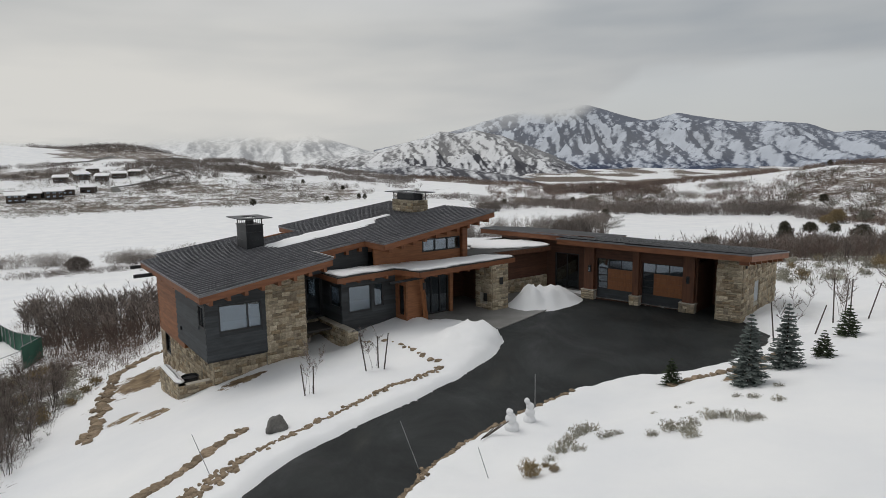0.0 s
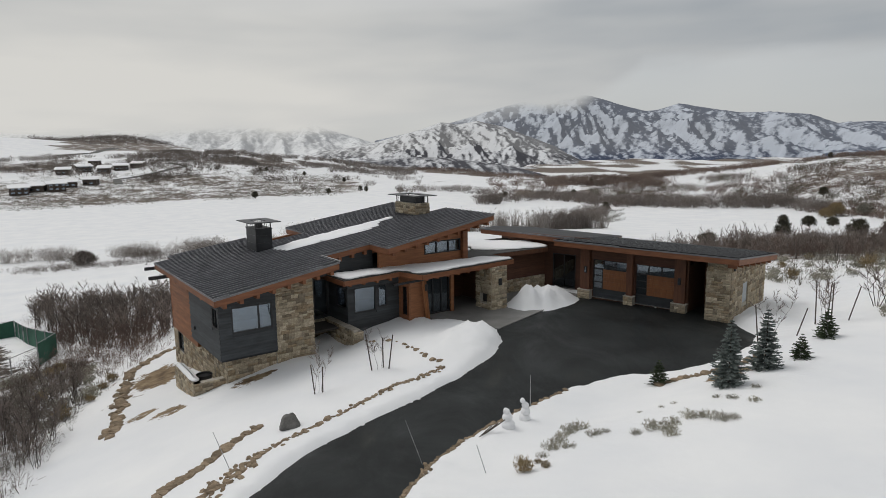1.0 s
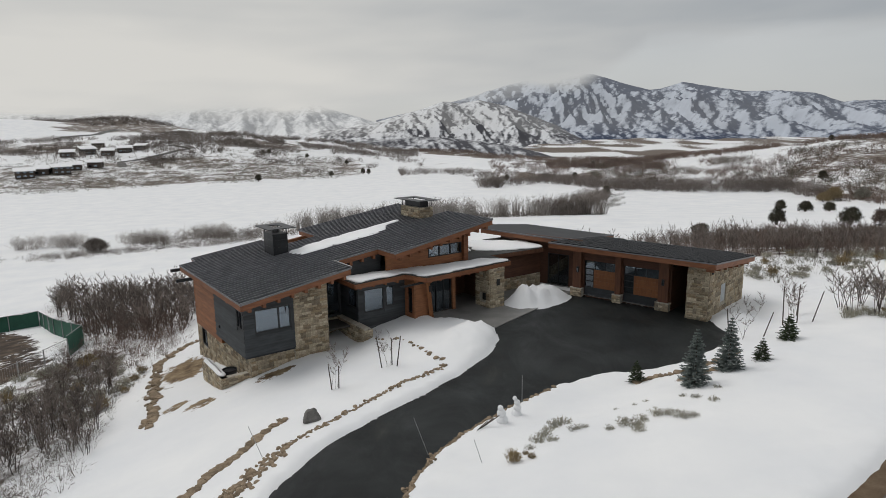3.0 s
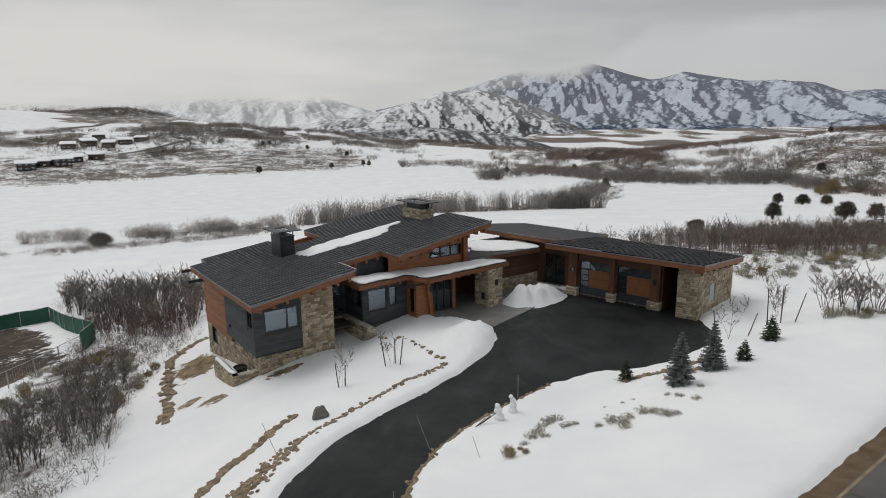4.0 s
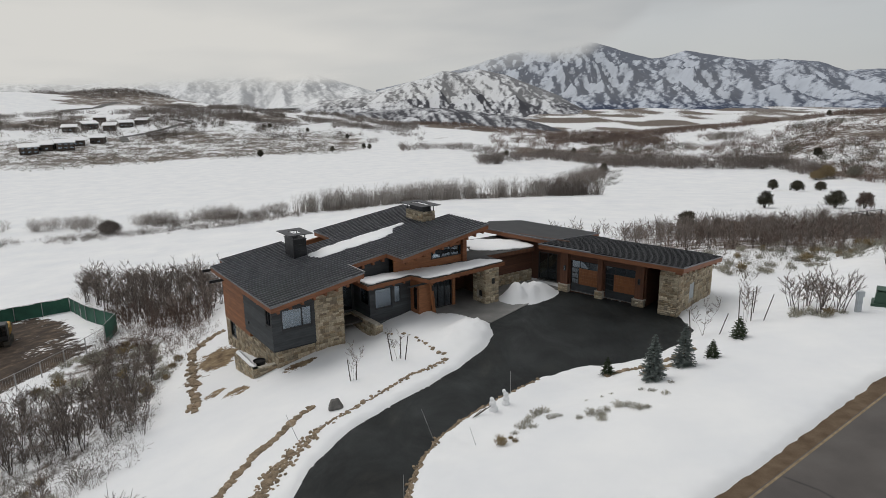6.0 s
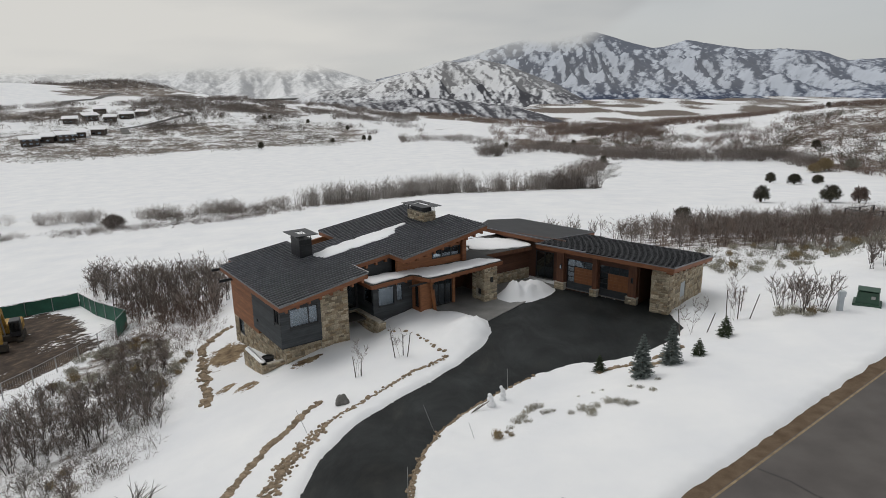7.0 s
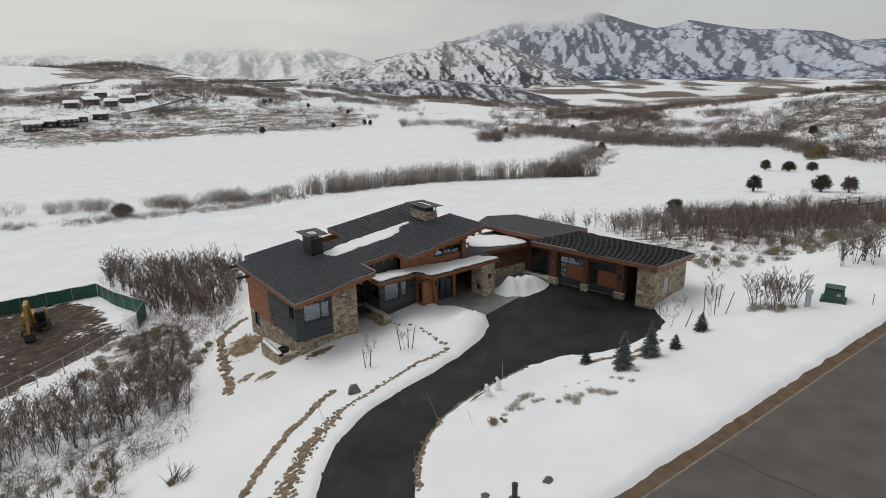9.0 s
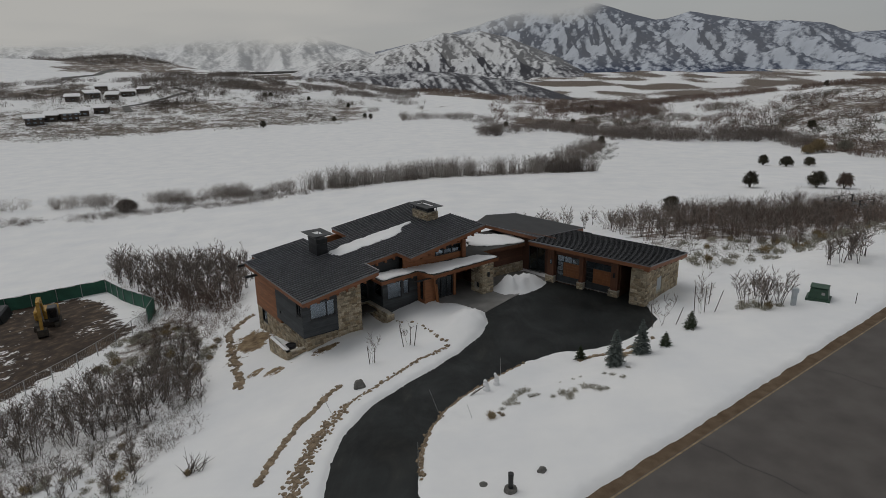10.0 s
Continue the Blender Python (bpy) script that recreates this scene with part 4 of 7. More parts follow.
for k, (s0, s1, z0, z1) in enumerate(DOORS):
    face = front(0.24, GARAGE)
    g = part("garage_door", B(s0, s1, 0.03, 0.06, z0 + 0.02, z1), FRAME, house, "steel garage door with cedar and glass panels", face)
    part("kick_panel", B(s0 + 0.02, s1 - 0.02, -0.01, 0.028, 0.03, 0.64, 0.01), DARKWOOD, g, "charcoal bottom panel")
    bands = 5
    for i in range(bands):
        za, zb = lerp(0.66, 2.04, i / bands), lerp(0.66, 2.04, (i + 1) / bands)
        part("cedar_panel", B(s0 + 0.76, s1 - 0.02, -0.02, 0.028, za + 0.004, zb - 0.004, 0.006), DOORWOOD, g)
    for i in range(3):
        za, zb = lerp(0.66, 2.04, i / 3), lerp(0.66, 2.04, (i + 1) / 3)
        part("pane", B(s0 + 0.06, s0 + 0.70, 0.0, 0.012, za + 0.04, zb - 0.04), DARKGLASS, g)
    for i in range(3):
        sa, sb = lerp(s0, s1, i / 3), lerp(s0, s1, (i + 1) / 3)
        part("pane", B(sa + 0.04, sb - 0.04, 0.0, 0.012, 2.10, 2.64), GLASS, g)
    part("door_threshold", B(s0, s1, -0.20, 0.0, 0.028, 0.05), PALESTEEL, g)
for s0, s1 in ((-0.9, 0.0), (2.53, 3.15), (5.75, 6.66)):
    stone_face(front(-0.22, GARAGE), s0, s1, -0.1, 0.50, thick=0.36)
    stone_face(west(s0, GARAGE), -0.14, 0.22, -0.1, 0.50, thick=0.12)
    part("pier_cap", B(s0 - 0.06, s1 + 0.06, -0.30, 0.14, 0.50, 0.56, 0.015), MORTAR, house, "", GARAGE)
    part("timber_post", B(s0 + 0.10, s1 - 0.10, -0.16, 0.14, 0.56, 3.5, 0.015), POSTWOOD, house, "heavy cedar post on a stone base", GARAGE)
for s in (-0.35, 6.2):
    l = part("lantern", B(s - 0.09, s + 0.09, -0.27, -0.165, 1.75, 2.2, 0.015), FRAME, house, "black wall lantern", GARAGE)
    part("lantern_glass", B(s - 0.055, s + 0.055, -0.279, -0.272, 1.82, 2.12), GLASS, l)
l = part("lantern", B(17.02, 17.26, -1.99, -1.87, 1.62, 2.06, 0.02), FRAME, house, "black wall lantern")
part("beam", beam(bmesh.new(), (-2.0, -0.1, 3.52), (9.9, -0.1, 3.52), 0.22, 0.26), POSTWOOD, house, "long cedar beam under the garage eave", GARAGE)
stone_face(front(-0.8, GARAGE), 8.1, 9.45, -0.3, 3.6)
VENT = (1.4, 2.55, 0.7, 1.98)
stone_face(east(9.45, GARAGE), -0.8, 6.2, -0.3, 3.62, [VENT], top=lambda s: garage_z(0, s) - 0.30)
part("meter_panel", B(1.42, 2.53, 0.02, 0.08, 0.72, 1.96, 0.02), GREYBOX, house, "grey metal service panel", east(9.45, GARAGE))
stone_face(west(8.1, GARAGE), -3.0, 0.8, -0.2, 3.2, thick=0.2)
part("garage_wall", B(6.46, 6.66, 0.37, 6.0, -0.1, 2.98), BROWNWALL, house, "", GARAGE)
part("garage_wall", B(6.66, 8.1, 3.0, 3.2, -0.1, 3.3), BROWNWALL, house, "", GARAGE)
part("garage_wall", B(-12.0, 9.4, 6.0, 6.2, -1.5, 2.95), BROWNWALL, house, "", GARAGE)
part("camera_mount", B(9.5, 9.62, -0.6, -0.5, 3.1, 3.25, 0.02), FRAME, house, "small dark eave fixture", GARAGE)


# chimneys
def chimney(a0, a1, b0, b1, z0, zbody, zcap, over, stone, label):
    body = part("chimney", B(a0, a1, b0, b1, z0, zbody, 0.0), MORTAR if stone else STEEL, house, label)
    if stone:
        for face, s0, s1 in ((front(b0), a0, a1), (west(a0), -b1, -b0), (east(a1), b0, b1)):
            holder = part("stone_cladding", box(bmesh.new(), s0 + 0.01, s1 - 0.01, 0.0, 0.03, z0, zbody), MORTAR, body, "", face)
            stones(holder, s0, s1, z0 + 0.25, zbody, high=(0.14, 0.24), long=(0.25, 0.6))
        i = 0.22
        part("flue_box", B(a0 + i, a1 - i, b0 + i, b1 - i, zbody, zbody + 0.42), STEEL, body, "dark steel flue box")
    else:
        for z in (z0 + 0.75, z0 + 1.25):
            part("panel_joint", B(a0 - 0.012, a1 + 0.012, b0 - 0.012, b1 + 0.012, z, z + 0.03), FRAME, body)
        part("rim", B(a0 - 0.04, a1 + 0.04, b0 - 0.04, b1 + 0.04, zbody, zbody + 0.06), STEEL, body)
        c, r = Vector(((a0 + a1) / 2, (b0 + b1) / 2)), 0.26
        bm = bmesh.new()
        bmesh.ops.create_cone(bm, cap_ends=True, segments=16, radius1=r, radius2=r * 0.9, depth=0.25, matrix=Matrix.Translation((c.x, c.y, zbody + 0.16)))
        part("flue", bm, FRAME, body, "round black flue")
    for x in (a0 + 0.05, a1 - 0.05):
        for y in (b0 + 0.05, b1 - 0.05):
            part("cap_post", B(x - 0.025, x + 0.025, y - 0.025, y + 0.025, zbody, zcap), FRAME, body)
    bm = bmesh.new()
    x0, x1, y0, y1 = a0 - over, a1 + over, b0 - over, b1 + over
    i0, i1, j0, j1 = a0 + 0.18, a1 - 0.18, b0 + 0.3, b1 - 0.3
    for q in ((x0, x1, y0, j0), (x0, x1, j1, y1), (x0, i0, j0, j1), (i1, x1, j0, j1)):
        box(bm, *q, zcap, zcap + 0.05)
    part("cap", bm, STEEL, body, "flat steel chimney cap")
    bm = bmesh.new()
    for y0, y1 in ((b0 + 0.05, b0 + 0.07), (b1 - 0.07, b1 - 0.05)):
        for k in range(9):
            x = lerp(a0 + 0.08, a1 - 0.08, k / 8)
            box(bm, x - 0.006, x + 0.006, y0, y1, zbody, zcap)
    part("spark_screen", bm, FRAME, body, "black mesh spark screen")


chimney(4.1, 5.15, 6.25, 7.95, 3.9, 5.55, 5.98, 0.45, False, "dark steel chimney")
chimney(15.35, 16.5, 5.15, 7.75, 5.5, 6.55, 7.05, 0.42, True, "stone chimney with a steel cap")

# planter walls below the bay
planter = empty("planter", HOUSE @ pose(-0.7, 2.4, -2.6), "low stone planter wall capped with snow", "planter")
PIN = pose(0.7, -2.4, 2.6)


def planter_face(face, s0, s1, z0, z1, thick):
    w = part("stone_wall", B(s0, s1, 0, thick, z0, z1), MORTAR, planter, "buff ledge stone wall", PIN @ face)
    stones(w, s0, s1, z0, z1)


planter_face(west(-1.6), -4.4, -0.6, -4.0, -1.45, 0.36)
planter_face(front(0.6), -1.6, 0.1, -3.6, -1.45, 0.36)


def snow_cap(name, outline, z, thick, label, m=None, zf=None, seed=0, wave=0.10):
    """A settled layer of snow over an outline: a rounded, uneven rim and a soft top."""
    zf = zf or (lambda a, b: z)
    ring = []
    for i in range(len(outline)):
        p, q = Vector(outline[i]), Vector(outline[(i + 1) % len(outline)])
        n = max(1, round((q - p).length / 0.18))
        ring += [p.lerp(q, k / n) for k in range(n)]
    n = len(ring)
    ring = [(ring[i - 2] + ring[i - 1] + ring[i] + ring[(i + 1) % n] + ring[(i + 2) % n]) / 5 for i in range(n)]
    out = []
    for i, p in enumerate(ring):
        t = (ring[(i + 1) % n] - ring[i - 1]).normalized()
        w = wave * (noise.noise((p.x * 1.1 + seed, p.y * 1.1, 3)) + 0.5 * noise.noise((p.x * 3.1, p.y * 3.1 + seed, 8)))
        out.append((p, Vector((-t.y, t.x)), w))
    bm = bmesh.new()
    loops = []
    for inset, h in ((0.03, 0.004), (-0.03, 0.30), (0.0, 0.62), (0.09, 0.88), (0.24, 1.0)):
        loop = []
        for p, nn, w in out:
            q = p + nn * (inset - w)
            k = thick * h * (1 + 0.3 * noise.noise((q.x * 0.8, q.y * 0.8, seed + 5)))
            loop.append(bm.verts.new((q.x, q.y, zf(q.x, q.y) + (k if h > 0.01 else 0.004))))
        loops.append(loop)
    for a, b in zip(loops, loops[1:]):
        for i in range(n):
            bm.faces.new((a[i], a[(i + 1) % n], b[(i + 1) % n], b[i]))
    top = bm.faces.new(loops[-1])
    bm.faces.new(loops[0][::-1])
    bmesh.ops.triangulate(bm, faces=[top])
    return thing(name, bm, SNOW, label, "snow", "snow on the house", m=m or HOUSE, smooth=True)


snow_cap("roof_snow", [(5.2, 4.5), (11.2, 4.55), (12.2, 5.1), (12.6, 5.9), (14.4, 6.5), (13.9, 6.95), (11.5, 6.7), (8.5, 6.75), (5.2, 6.35)], 0, 0.10, "thin strip of snow on the metal roof", zf=roof_z, seed=1, wave=0.22)
snow_cap("roof_snow", [(6.6, -0.75), (8.6, -0.6), (10.35, -0.4), (10.95, -2.1), (18.4, -1.6), (17.4, -0.2), (12.0, 0.45), (9.6, 1.0), (6.6, 1.1)], 3.18, 0.14, "thick snow on the flat entry roof", seed=2, wave=0.2)
snow_cap("roof_snow", [(18.9, 2.6), (19.6, 2.0), (19.9, 1.3), (21.4, 1.1), (23.8, 0.3), (24.3, 3.0), (22.0, 5.6), (18.0, 5.8), (18.4, 4.2), (19.4, 3.8), (18.7, 3.2)], 3.16, 0.13, "melting snow on the flat link roof", seed=4, wave=0.3)
snow_cap("roof_snow", [(17.2, 3.4), (18.4, 2.6), (18.9, 3.6), (17.8, 4.2)], 3.16, 0.10, "melting snow on the flat link roof", seed=6)
snow_cap("planter_snow", [(-1.62, 0.9), (-1.22, 0.8), (-1.22, 4.4), (-1.62, 4.4)], -1.45, 0.16, "snow on the planter wall", seed=9, wave=0.03)


# ---- scattered things ----
def at_snow(x, y, sink=0.0, turn=0.0, size=1.0):
    return pose(x, y, snow(x, y) - sink, 0, 0, turn) @ Matrix.Diagonal((size, size, size, 1))


def place(ob, x, y, sink=0.05, turn=0.0, size=1.0):
    """A copy of a thing standing on the snow."""
    c = copy_thing(ob, pose(x, y, snow(x, y) - sink, 0, 0, turn))
    c.scale = (size, size, size)
    return c


def tube(verts, faces, pts, radii, sides=4):
    """A tapered tube along points."""
    base = len(verts)
    for k, (p, r) in enumerate(zip(pts, radii)):
        d = (pts[min(k + 1, len(pts) - 1)] - pts[max(k - 1, 0)]).normalized()
        s = d.orthogonal().normalized()
        t = d.cross(s)
        for i in range(sides):
            a = 2 * math.pi * i / sides
            verts.append(p + (s * math.cos(a) + t * math.sin(a)) * r)
    for k in range(len(pts) - 1):
        for i in range(sides):
            a, b = base + k * sides + i, base + k * sides + (i + 1) % sides
            faces.append((a, b, b + sides, a + sides))


def blade(verts, faces, p, q, w, rng):
    """A thin twig or leaf blade from p to q."""
    d = q - p
    s = d.cross(Vector((rng.uniform(-1, 1), rng.uniform(-1, 1), rng.uniform(-1, 1))))
    s = s.normalized() * w if s.length > 1e-6 else Vector((w, 0, 0))
    n = len(verts)
    verts.extend((p - s, p + s, q))
    faces.append((n, n + 1, n + 2))


def mesh_of(name, verts, faces, mat):
    me = bpy.data.meshes.new(name)
    me.from_pydata([tuple(v) for v in verts], [], faces)
    me.materials.append(mat)
    return me


def child(name, me, parent, label=""):
    ob = new(name, me)
    ob.parent = parent
    return tagged(ob, label) if label else ob


def bare_tree(name, seed, h, stems, spread, label, category, group, bark=None, twig=None, fine=7, lean=0.5, thick=1.0):
    """A leafless clump: crooked tapered stems with limbs, and a crown of fine twigs."""
    rng = random.Random(seed)
    bark, twig = bark or BARK, twig or TWIG
    sv, sf, tv, tf = [], [], [], []
    for k in range(stems):
        ang = 2 * math.pi * (k + rng.random()) / stems
        out = Vector((math.cos(ang), math.sin(ang), 0))
        hh = h * rng.uniform(0.72, 1.0)
        p = out * rng.uniform(0.02, 0.25) * spread
        p.z = -0.1
        pts = [p.copy()]
        d = (out * lean * rng.uniform(0.2, 0.9) + Vector((0, 0, 1))).normalized()
        for i in range(5):
            d = (d + Vector((rng.uniform(-0.22, 0.22), rng.uniform(-0.22, 0.22), 0.08))).normalized()
            p = p + d * hh / 5
            pts.append(p.copy())
        r = 0.012 * h * rng.uniform(0.7, 1.2) * thick
        tube(sv, sf, pts, [r * (1 - 0.16 * i) for i in range(6)], 4)
        for b in range(8):
            t = rng.uniform(1.9, 4.95)
            i = int(t)
            s = pts[i].lerp(pts[i + 1], t - i)
            a2 = rng.uniform(0, 2 * math.pi)
            bd = (Vector((math.cos(a2), math.sin(a2), 0)) * rng.uniform(0.5, 1.0) + out * 0.25 + Vector((0, 0, rng.uniform(0.35, 1.0)))).normalized()
            ln = hh * rng.uniform(0.16, 0.34) * spread
            m = s + bd * ln * 0.5 + Vector((rng.uniform(-1, 1), rng.uniform(-1, 1), 0.4)) * ln * 0.1
            e = m + (bd + Vector((0, 0, 0.35))).normalized() * ln * 0.5
            tube(sv, sf, [s, m, e], [r * 0.45, r * 0.3, r * 0.12], 3)
            for q in range(fine):
                base = s.lerp(m, rng.random()) if q % 3 == 0 else m.lerp(e, rng.random())
                td = (bd + Vector((rng.uniform(-1, 1), rng.uniform(-1, 1), rng.uniform(-0.3, 1.1)))).normalized()
                blade(tv, tf, base, base + td * ln * rng.uniform(0.25, 0.6), 0.0036 * h, rng)
    root = empty(name, pose(0, 0, -500), label, category, group)
    child("trunk", mesh_of("trunk", sv, sf, bark), root)
    tagged(child("crown", mesh_of("crown", tv, tf, twig), root), kind="stuff")
    return root


def drop(*roots):
    """Take away the patterns once their copies stand."""
    for r in roots:
        for o in (*r.children_recursive, r):
            bpy.data.objects.remove(o)


def inside_points(poly, count, seed, gap=0.0):
    """Places strewn in a polygon, kept apart by gap."""
    rng = random.Random(seed)
    lo = [min(p[k] for p in poly) for k in (0, 1)]
    hi = [max(p[k] for p in poly) for k in (0, 1)]
    out, tries = [], 0
    while len(out) < count and tries < count * 40:
        tries += 1
        x, y = rng.uniform(lo[0], hi[0]), rng.uniform(lo[1], hi[1])
        if poly_gap(x, y, poly) < 0 and (gap == 0 or all((x - a) ** 2 + (y - b) ** 2 > gap * gap for a, b in out)):
            out.append((x, y))
    return out


dice = random.Random(21)
OAKS = [bare_tree("bare_oak", 30 + k, 3.0, 4 + k % 3, 0.95, "leafless grey-brown scrub oak standing in snow", "shrub", "scrub oaks", fine=20, lean=0.24, thick=0.9) for k in range(5)]
REDS = [bare_tree("bare_shrub", 50 + k, 2.2, 9, 0.9, "leafless red-brown brush clump in snow", "shrub", "red-brown brush", twig=REDBRUSH, bark=REDBRUSH, fine=16, lean=0.35, thick=0.6) for k in range(3)]


def grove(kinds, poly, count, seed, lo, hi, gap):
    for x, y in inside_points(poly, count, seed, gap):
        place(dice.choice(kinds), x, y, 0.05, dice.uniform(0, 360), dice.uniform(lo, hi))


def thicket(kinds, poly, count, seed, lo, hi, gap, label):
    """A far stand of bare growth whose members cannot be counted, as one body."""
    verts, faces, slots, mats = [], [], [], []
    for x, y in inside_points(poly, count, seed, gap):
        size, root = dice.uniform(lo, hi), dice.choice(kinds)
        m = pose(x, y, snow(x, y) - 0.05, 0, 0, dice.uniform(0, 360)) @ Matrix.Diagonal((size, size, size, 1))
        for ob in root.children:
            base, mat = len(verts), ob.data.materials[0]
            if mat not in mats:
                mats.append(mat)
            verts.extend([tuple(m @ v.co) for v in ob.data.vertices])
            faces.extend([tuple(base + i for i in p.vertices) for p in ob.data.polygons])
            slots.extend([mats.index(mat)] * len(ob.data.polygons))
    me = bpy.data.meshes.new("thicket")
    me.from_pydata(verts, [], faces)
    for mat in mats:
        me.materials.append(mat)
    me.polygons.foreach_set("material_index", slots)
    tagged(new("thicket", me), label, "thicket", kind="stuff")


# oak belt on the slope below the house
grove(OAKS, [(-24, 57), (-23.5, 49), (-29, 50), (-37, 58), (-50, 74), (-54, 82), (-34, 74), (-25, 62)], 96, 1, 1.0, 1.45, 1.3)
grove(REDS, [(-23.5, 46.5), (-29, 47.5), (-36, 55), (-40, 62), (-30, 58), (-24, 53)], 34, 2, 0.9, 1.3, 1.2)
grove(OAKS, [(-19.5, 28), (-22, 24.5), (-27, 22.5), (-35, 22), (-37, 27), (-32, 34), (-24, 31)], 92, 3, 0.6, 0.95, 0.95)
grove(OAKS, [(-21, 32), (-23, 38), (-26, 40), (-27, 36), (-25, 32)], 20, 4, 0.45, 0.8, 0.8)
grove(OAKS, [(-21, 20.5), (-30, 18), (-33, 12), (-24, 12), (-18, 15)], 30, 5, 0.4, 0.75, 1.1)
grove(REDS, [(-24, 41), (-27, 45), (-31, 45), (-30, 40)], 10, 6, 0.4, 0.7, 1.0)
# thicket beyond the garage
thicket(OAKS, [(24, 60), (30, 54), (38, 56), (60, 60), (70, 78), (66, 100), (52, 94), (40, 86), (26, 82), (22, 74)], 88, 7, 0.75, 1.15, 2.0, "grey-brown thicket of bare scrub oak in snow")
thicket(REDS, [(26, 62), (60, 64), (64, 90), (42, 82)], 70, 8, 0.8, 1.3, 1.8, "red-brown thicket of bare brush in snow")
grove(OAKS, [(23.2, 31.2), (24.4, 29.6), (27.4, 31.2), (26.6, 33.6), (24, 33.6)], 9, 9, 0.75, 0.95, 0.8)
grove(OAKS, [(33, 38.3), (35, 37), (39, 39.5), (38, 42), (34, 41)], 9, 10, 0.75, 1.05, 0.9)
thicket(OAKS, [(10, 62), (20, 66), (22, 78), (14, 78), (8, 70)], 14, 11, 0.8, 1.1, 1.6, "bare scrub oak on the slope behind the garage")
thicket(OAKS, [(64, 60), (118, 70), (120, 118), (76, 104)], 18, 12, 0.9, 1.3, 5.0, "open stand of bare scrub oak in snow")
thicket(OAKS, [(26, 68), (28.5, 57), (33, 50), (44, 50), (62, 58), (70, 76), (40, 80)], 70, 13, 0.5, 0.9, 1.6, "low bare scrub oak at a thicket's edge")
thicket(REDS, [(29, 57), (33, 50), (46, 51), (60, 58), (50, 66), (32, 64)], 36, 14, 0.5, 0.9, 1.4, "low red-brown brush at a thicket's edge")
grove(OAKS, [(-20, 30), (-23, 30), (-22, 26), (-18.5, 25.5)], 9, 15, 0.5, 0.75, 0.9)
drop(*OAKS, *REDS)


def tuft(name, seed, r, h, blades, mat, label, category, group, upright=0.8):
    """A low clump of stiff twigs or grass."""
    rng = random.Random(seed)
    v, f = [], []
    for k in range(blades):
        a, s = rng.uniform(0, 2 * math.pi), rng.random() ** 0.6
        p = Vector((math.cos(a) * r * s * 0.5, math.sin(a) * r * s * 0.5, -0.03))
        q = Vector((math.cos(a) * r * s, math.sin(a) * r * s, h * rng.uniform(0.55, 1.0) * (1 - 0.35 * s)))
        q = q + Vector((rng.uniform(-0.1, 0.1), rng.uniform(-0.1, 0.1), 0)) * h
        m = p.lerp(q, 0.5) + Vector((0, 0, h * 0.1))
        blade(v, f, p, m.lerp(q, 0.6), 0.011 * upright, rng)
        for j in range(4):
            d = Vector((rng.uniform(-1, 1), rng.uniform(-1, 1), rng.uniform(0.0, 1.3))).normalized()
            b = m.lerp(q, rng.uniform(-0.4, 1))
            blade(v, f, b, b + d * h * rng.uniform(0.15, 0.32), 0.014, rng)
    ob = new(name, mesh_of(name, v, f, mat))
    ob.location = (0, 0, -500)
    return tagged(ob, label, category, group)


SAGES = [tuft("sagebrush", 70 + k, 0.42, 0.42, 70, TUFTSAGE, "grey-green sagebrush poking through snow", "shrub", "sagebrush") for k in range(4)]
GRASS = [tuft("grass_clump", 80 + k, 0.34, 0.62, 80, DRYGRASS, "dry tan bunch grass in snow", "grass", "bunch grass") for k in range(2)]
for x, y, s in ((4.3, 19.6, 1.0), (4.7, 19.9, 1.0), (4.0, 19.2, 0.75), (3.4, 17.9, 0.95), (3.7, 18.4, 0.9), (3.9, 17.7, 0.7), (4.9, 18.6, 0.75), (5.3, 18.7, 0.6), (6.7, 18.1, 1.0), (7.1, 17.9, 0.8), (7.0, 17.3, 0.9), (7.4, 18.3, 0.85),
                (8.1, 18.7, 0.9), (8.5, 18.6, 0.8), (8.8, 18.1, 1.0), (9.3, 18.1, 0.7), (6.1, 17.9, 0.65), (10.7, 19.6, 0.65), (10.2, 20.2, 0.6), (9.8, 20.5, 0.5), (11.4, 20.9, 0.55), (8.3, 20.6, 0.4), (7.8, 20.4, 0.4), (7.0, 20.3, 0.35), (3.0, 17.2, 0.6)):
    place(dice.choice(SAGES), x, y, 0.08, dice.uniform(0, 360), s)
for x, y, s in ((2.25, 16.0, 1.0), (2.9, 16.1, 0.5), (2.75, 16.6, 0.4), (-15.5, 15.6, 0.8), (-22.6, 21.6, 0.9)):
    place(dice.choice(GRASS), x, y, 0.06, dice.uniform(0, 360), s)
for poly, n, seed, lo, hi in (([(-19.5, 30), (-22, 40), (-30, 47), (-34, 44), (-33, 36), (-26, 33)], 70, 31, 0.9, 1.9), ([(-20, 21), (-29, 19), (-34, 13), (-25, 10), (-18, 14)], 45, 32, 0.8, 1.5),
                              ([(24, 46), (34, 44), (44, 50), (60, 54), (58, 60), (36, 55), (26, 57)], 70, 33, 0.9, 2.0), ([(22.3, 30.6), (24.2, 29.2), (26, 30.0), (23.6, 31.6)], 9, 34, 0.9, 1.3)):
    for x, y in inside_points(poly, n, seed, 0.5):
        place(dice.choice(SAGES if dice.random() < 0.8 else GRASS), x, y, 0.06, dice.uniform(0, 360), dice.uniform(lo, hi))
drop(*SAGES, *GRASS)


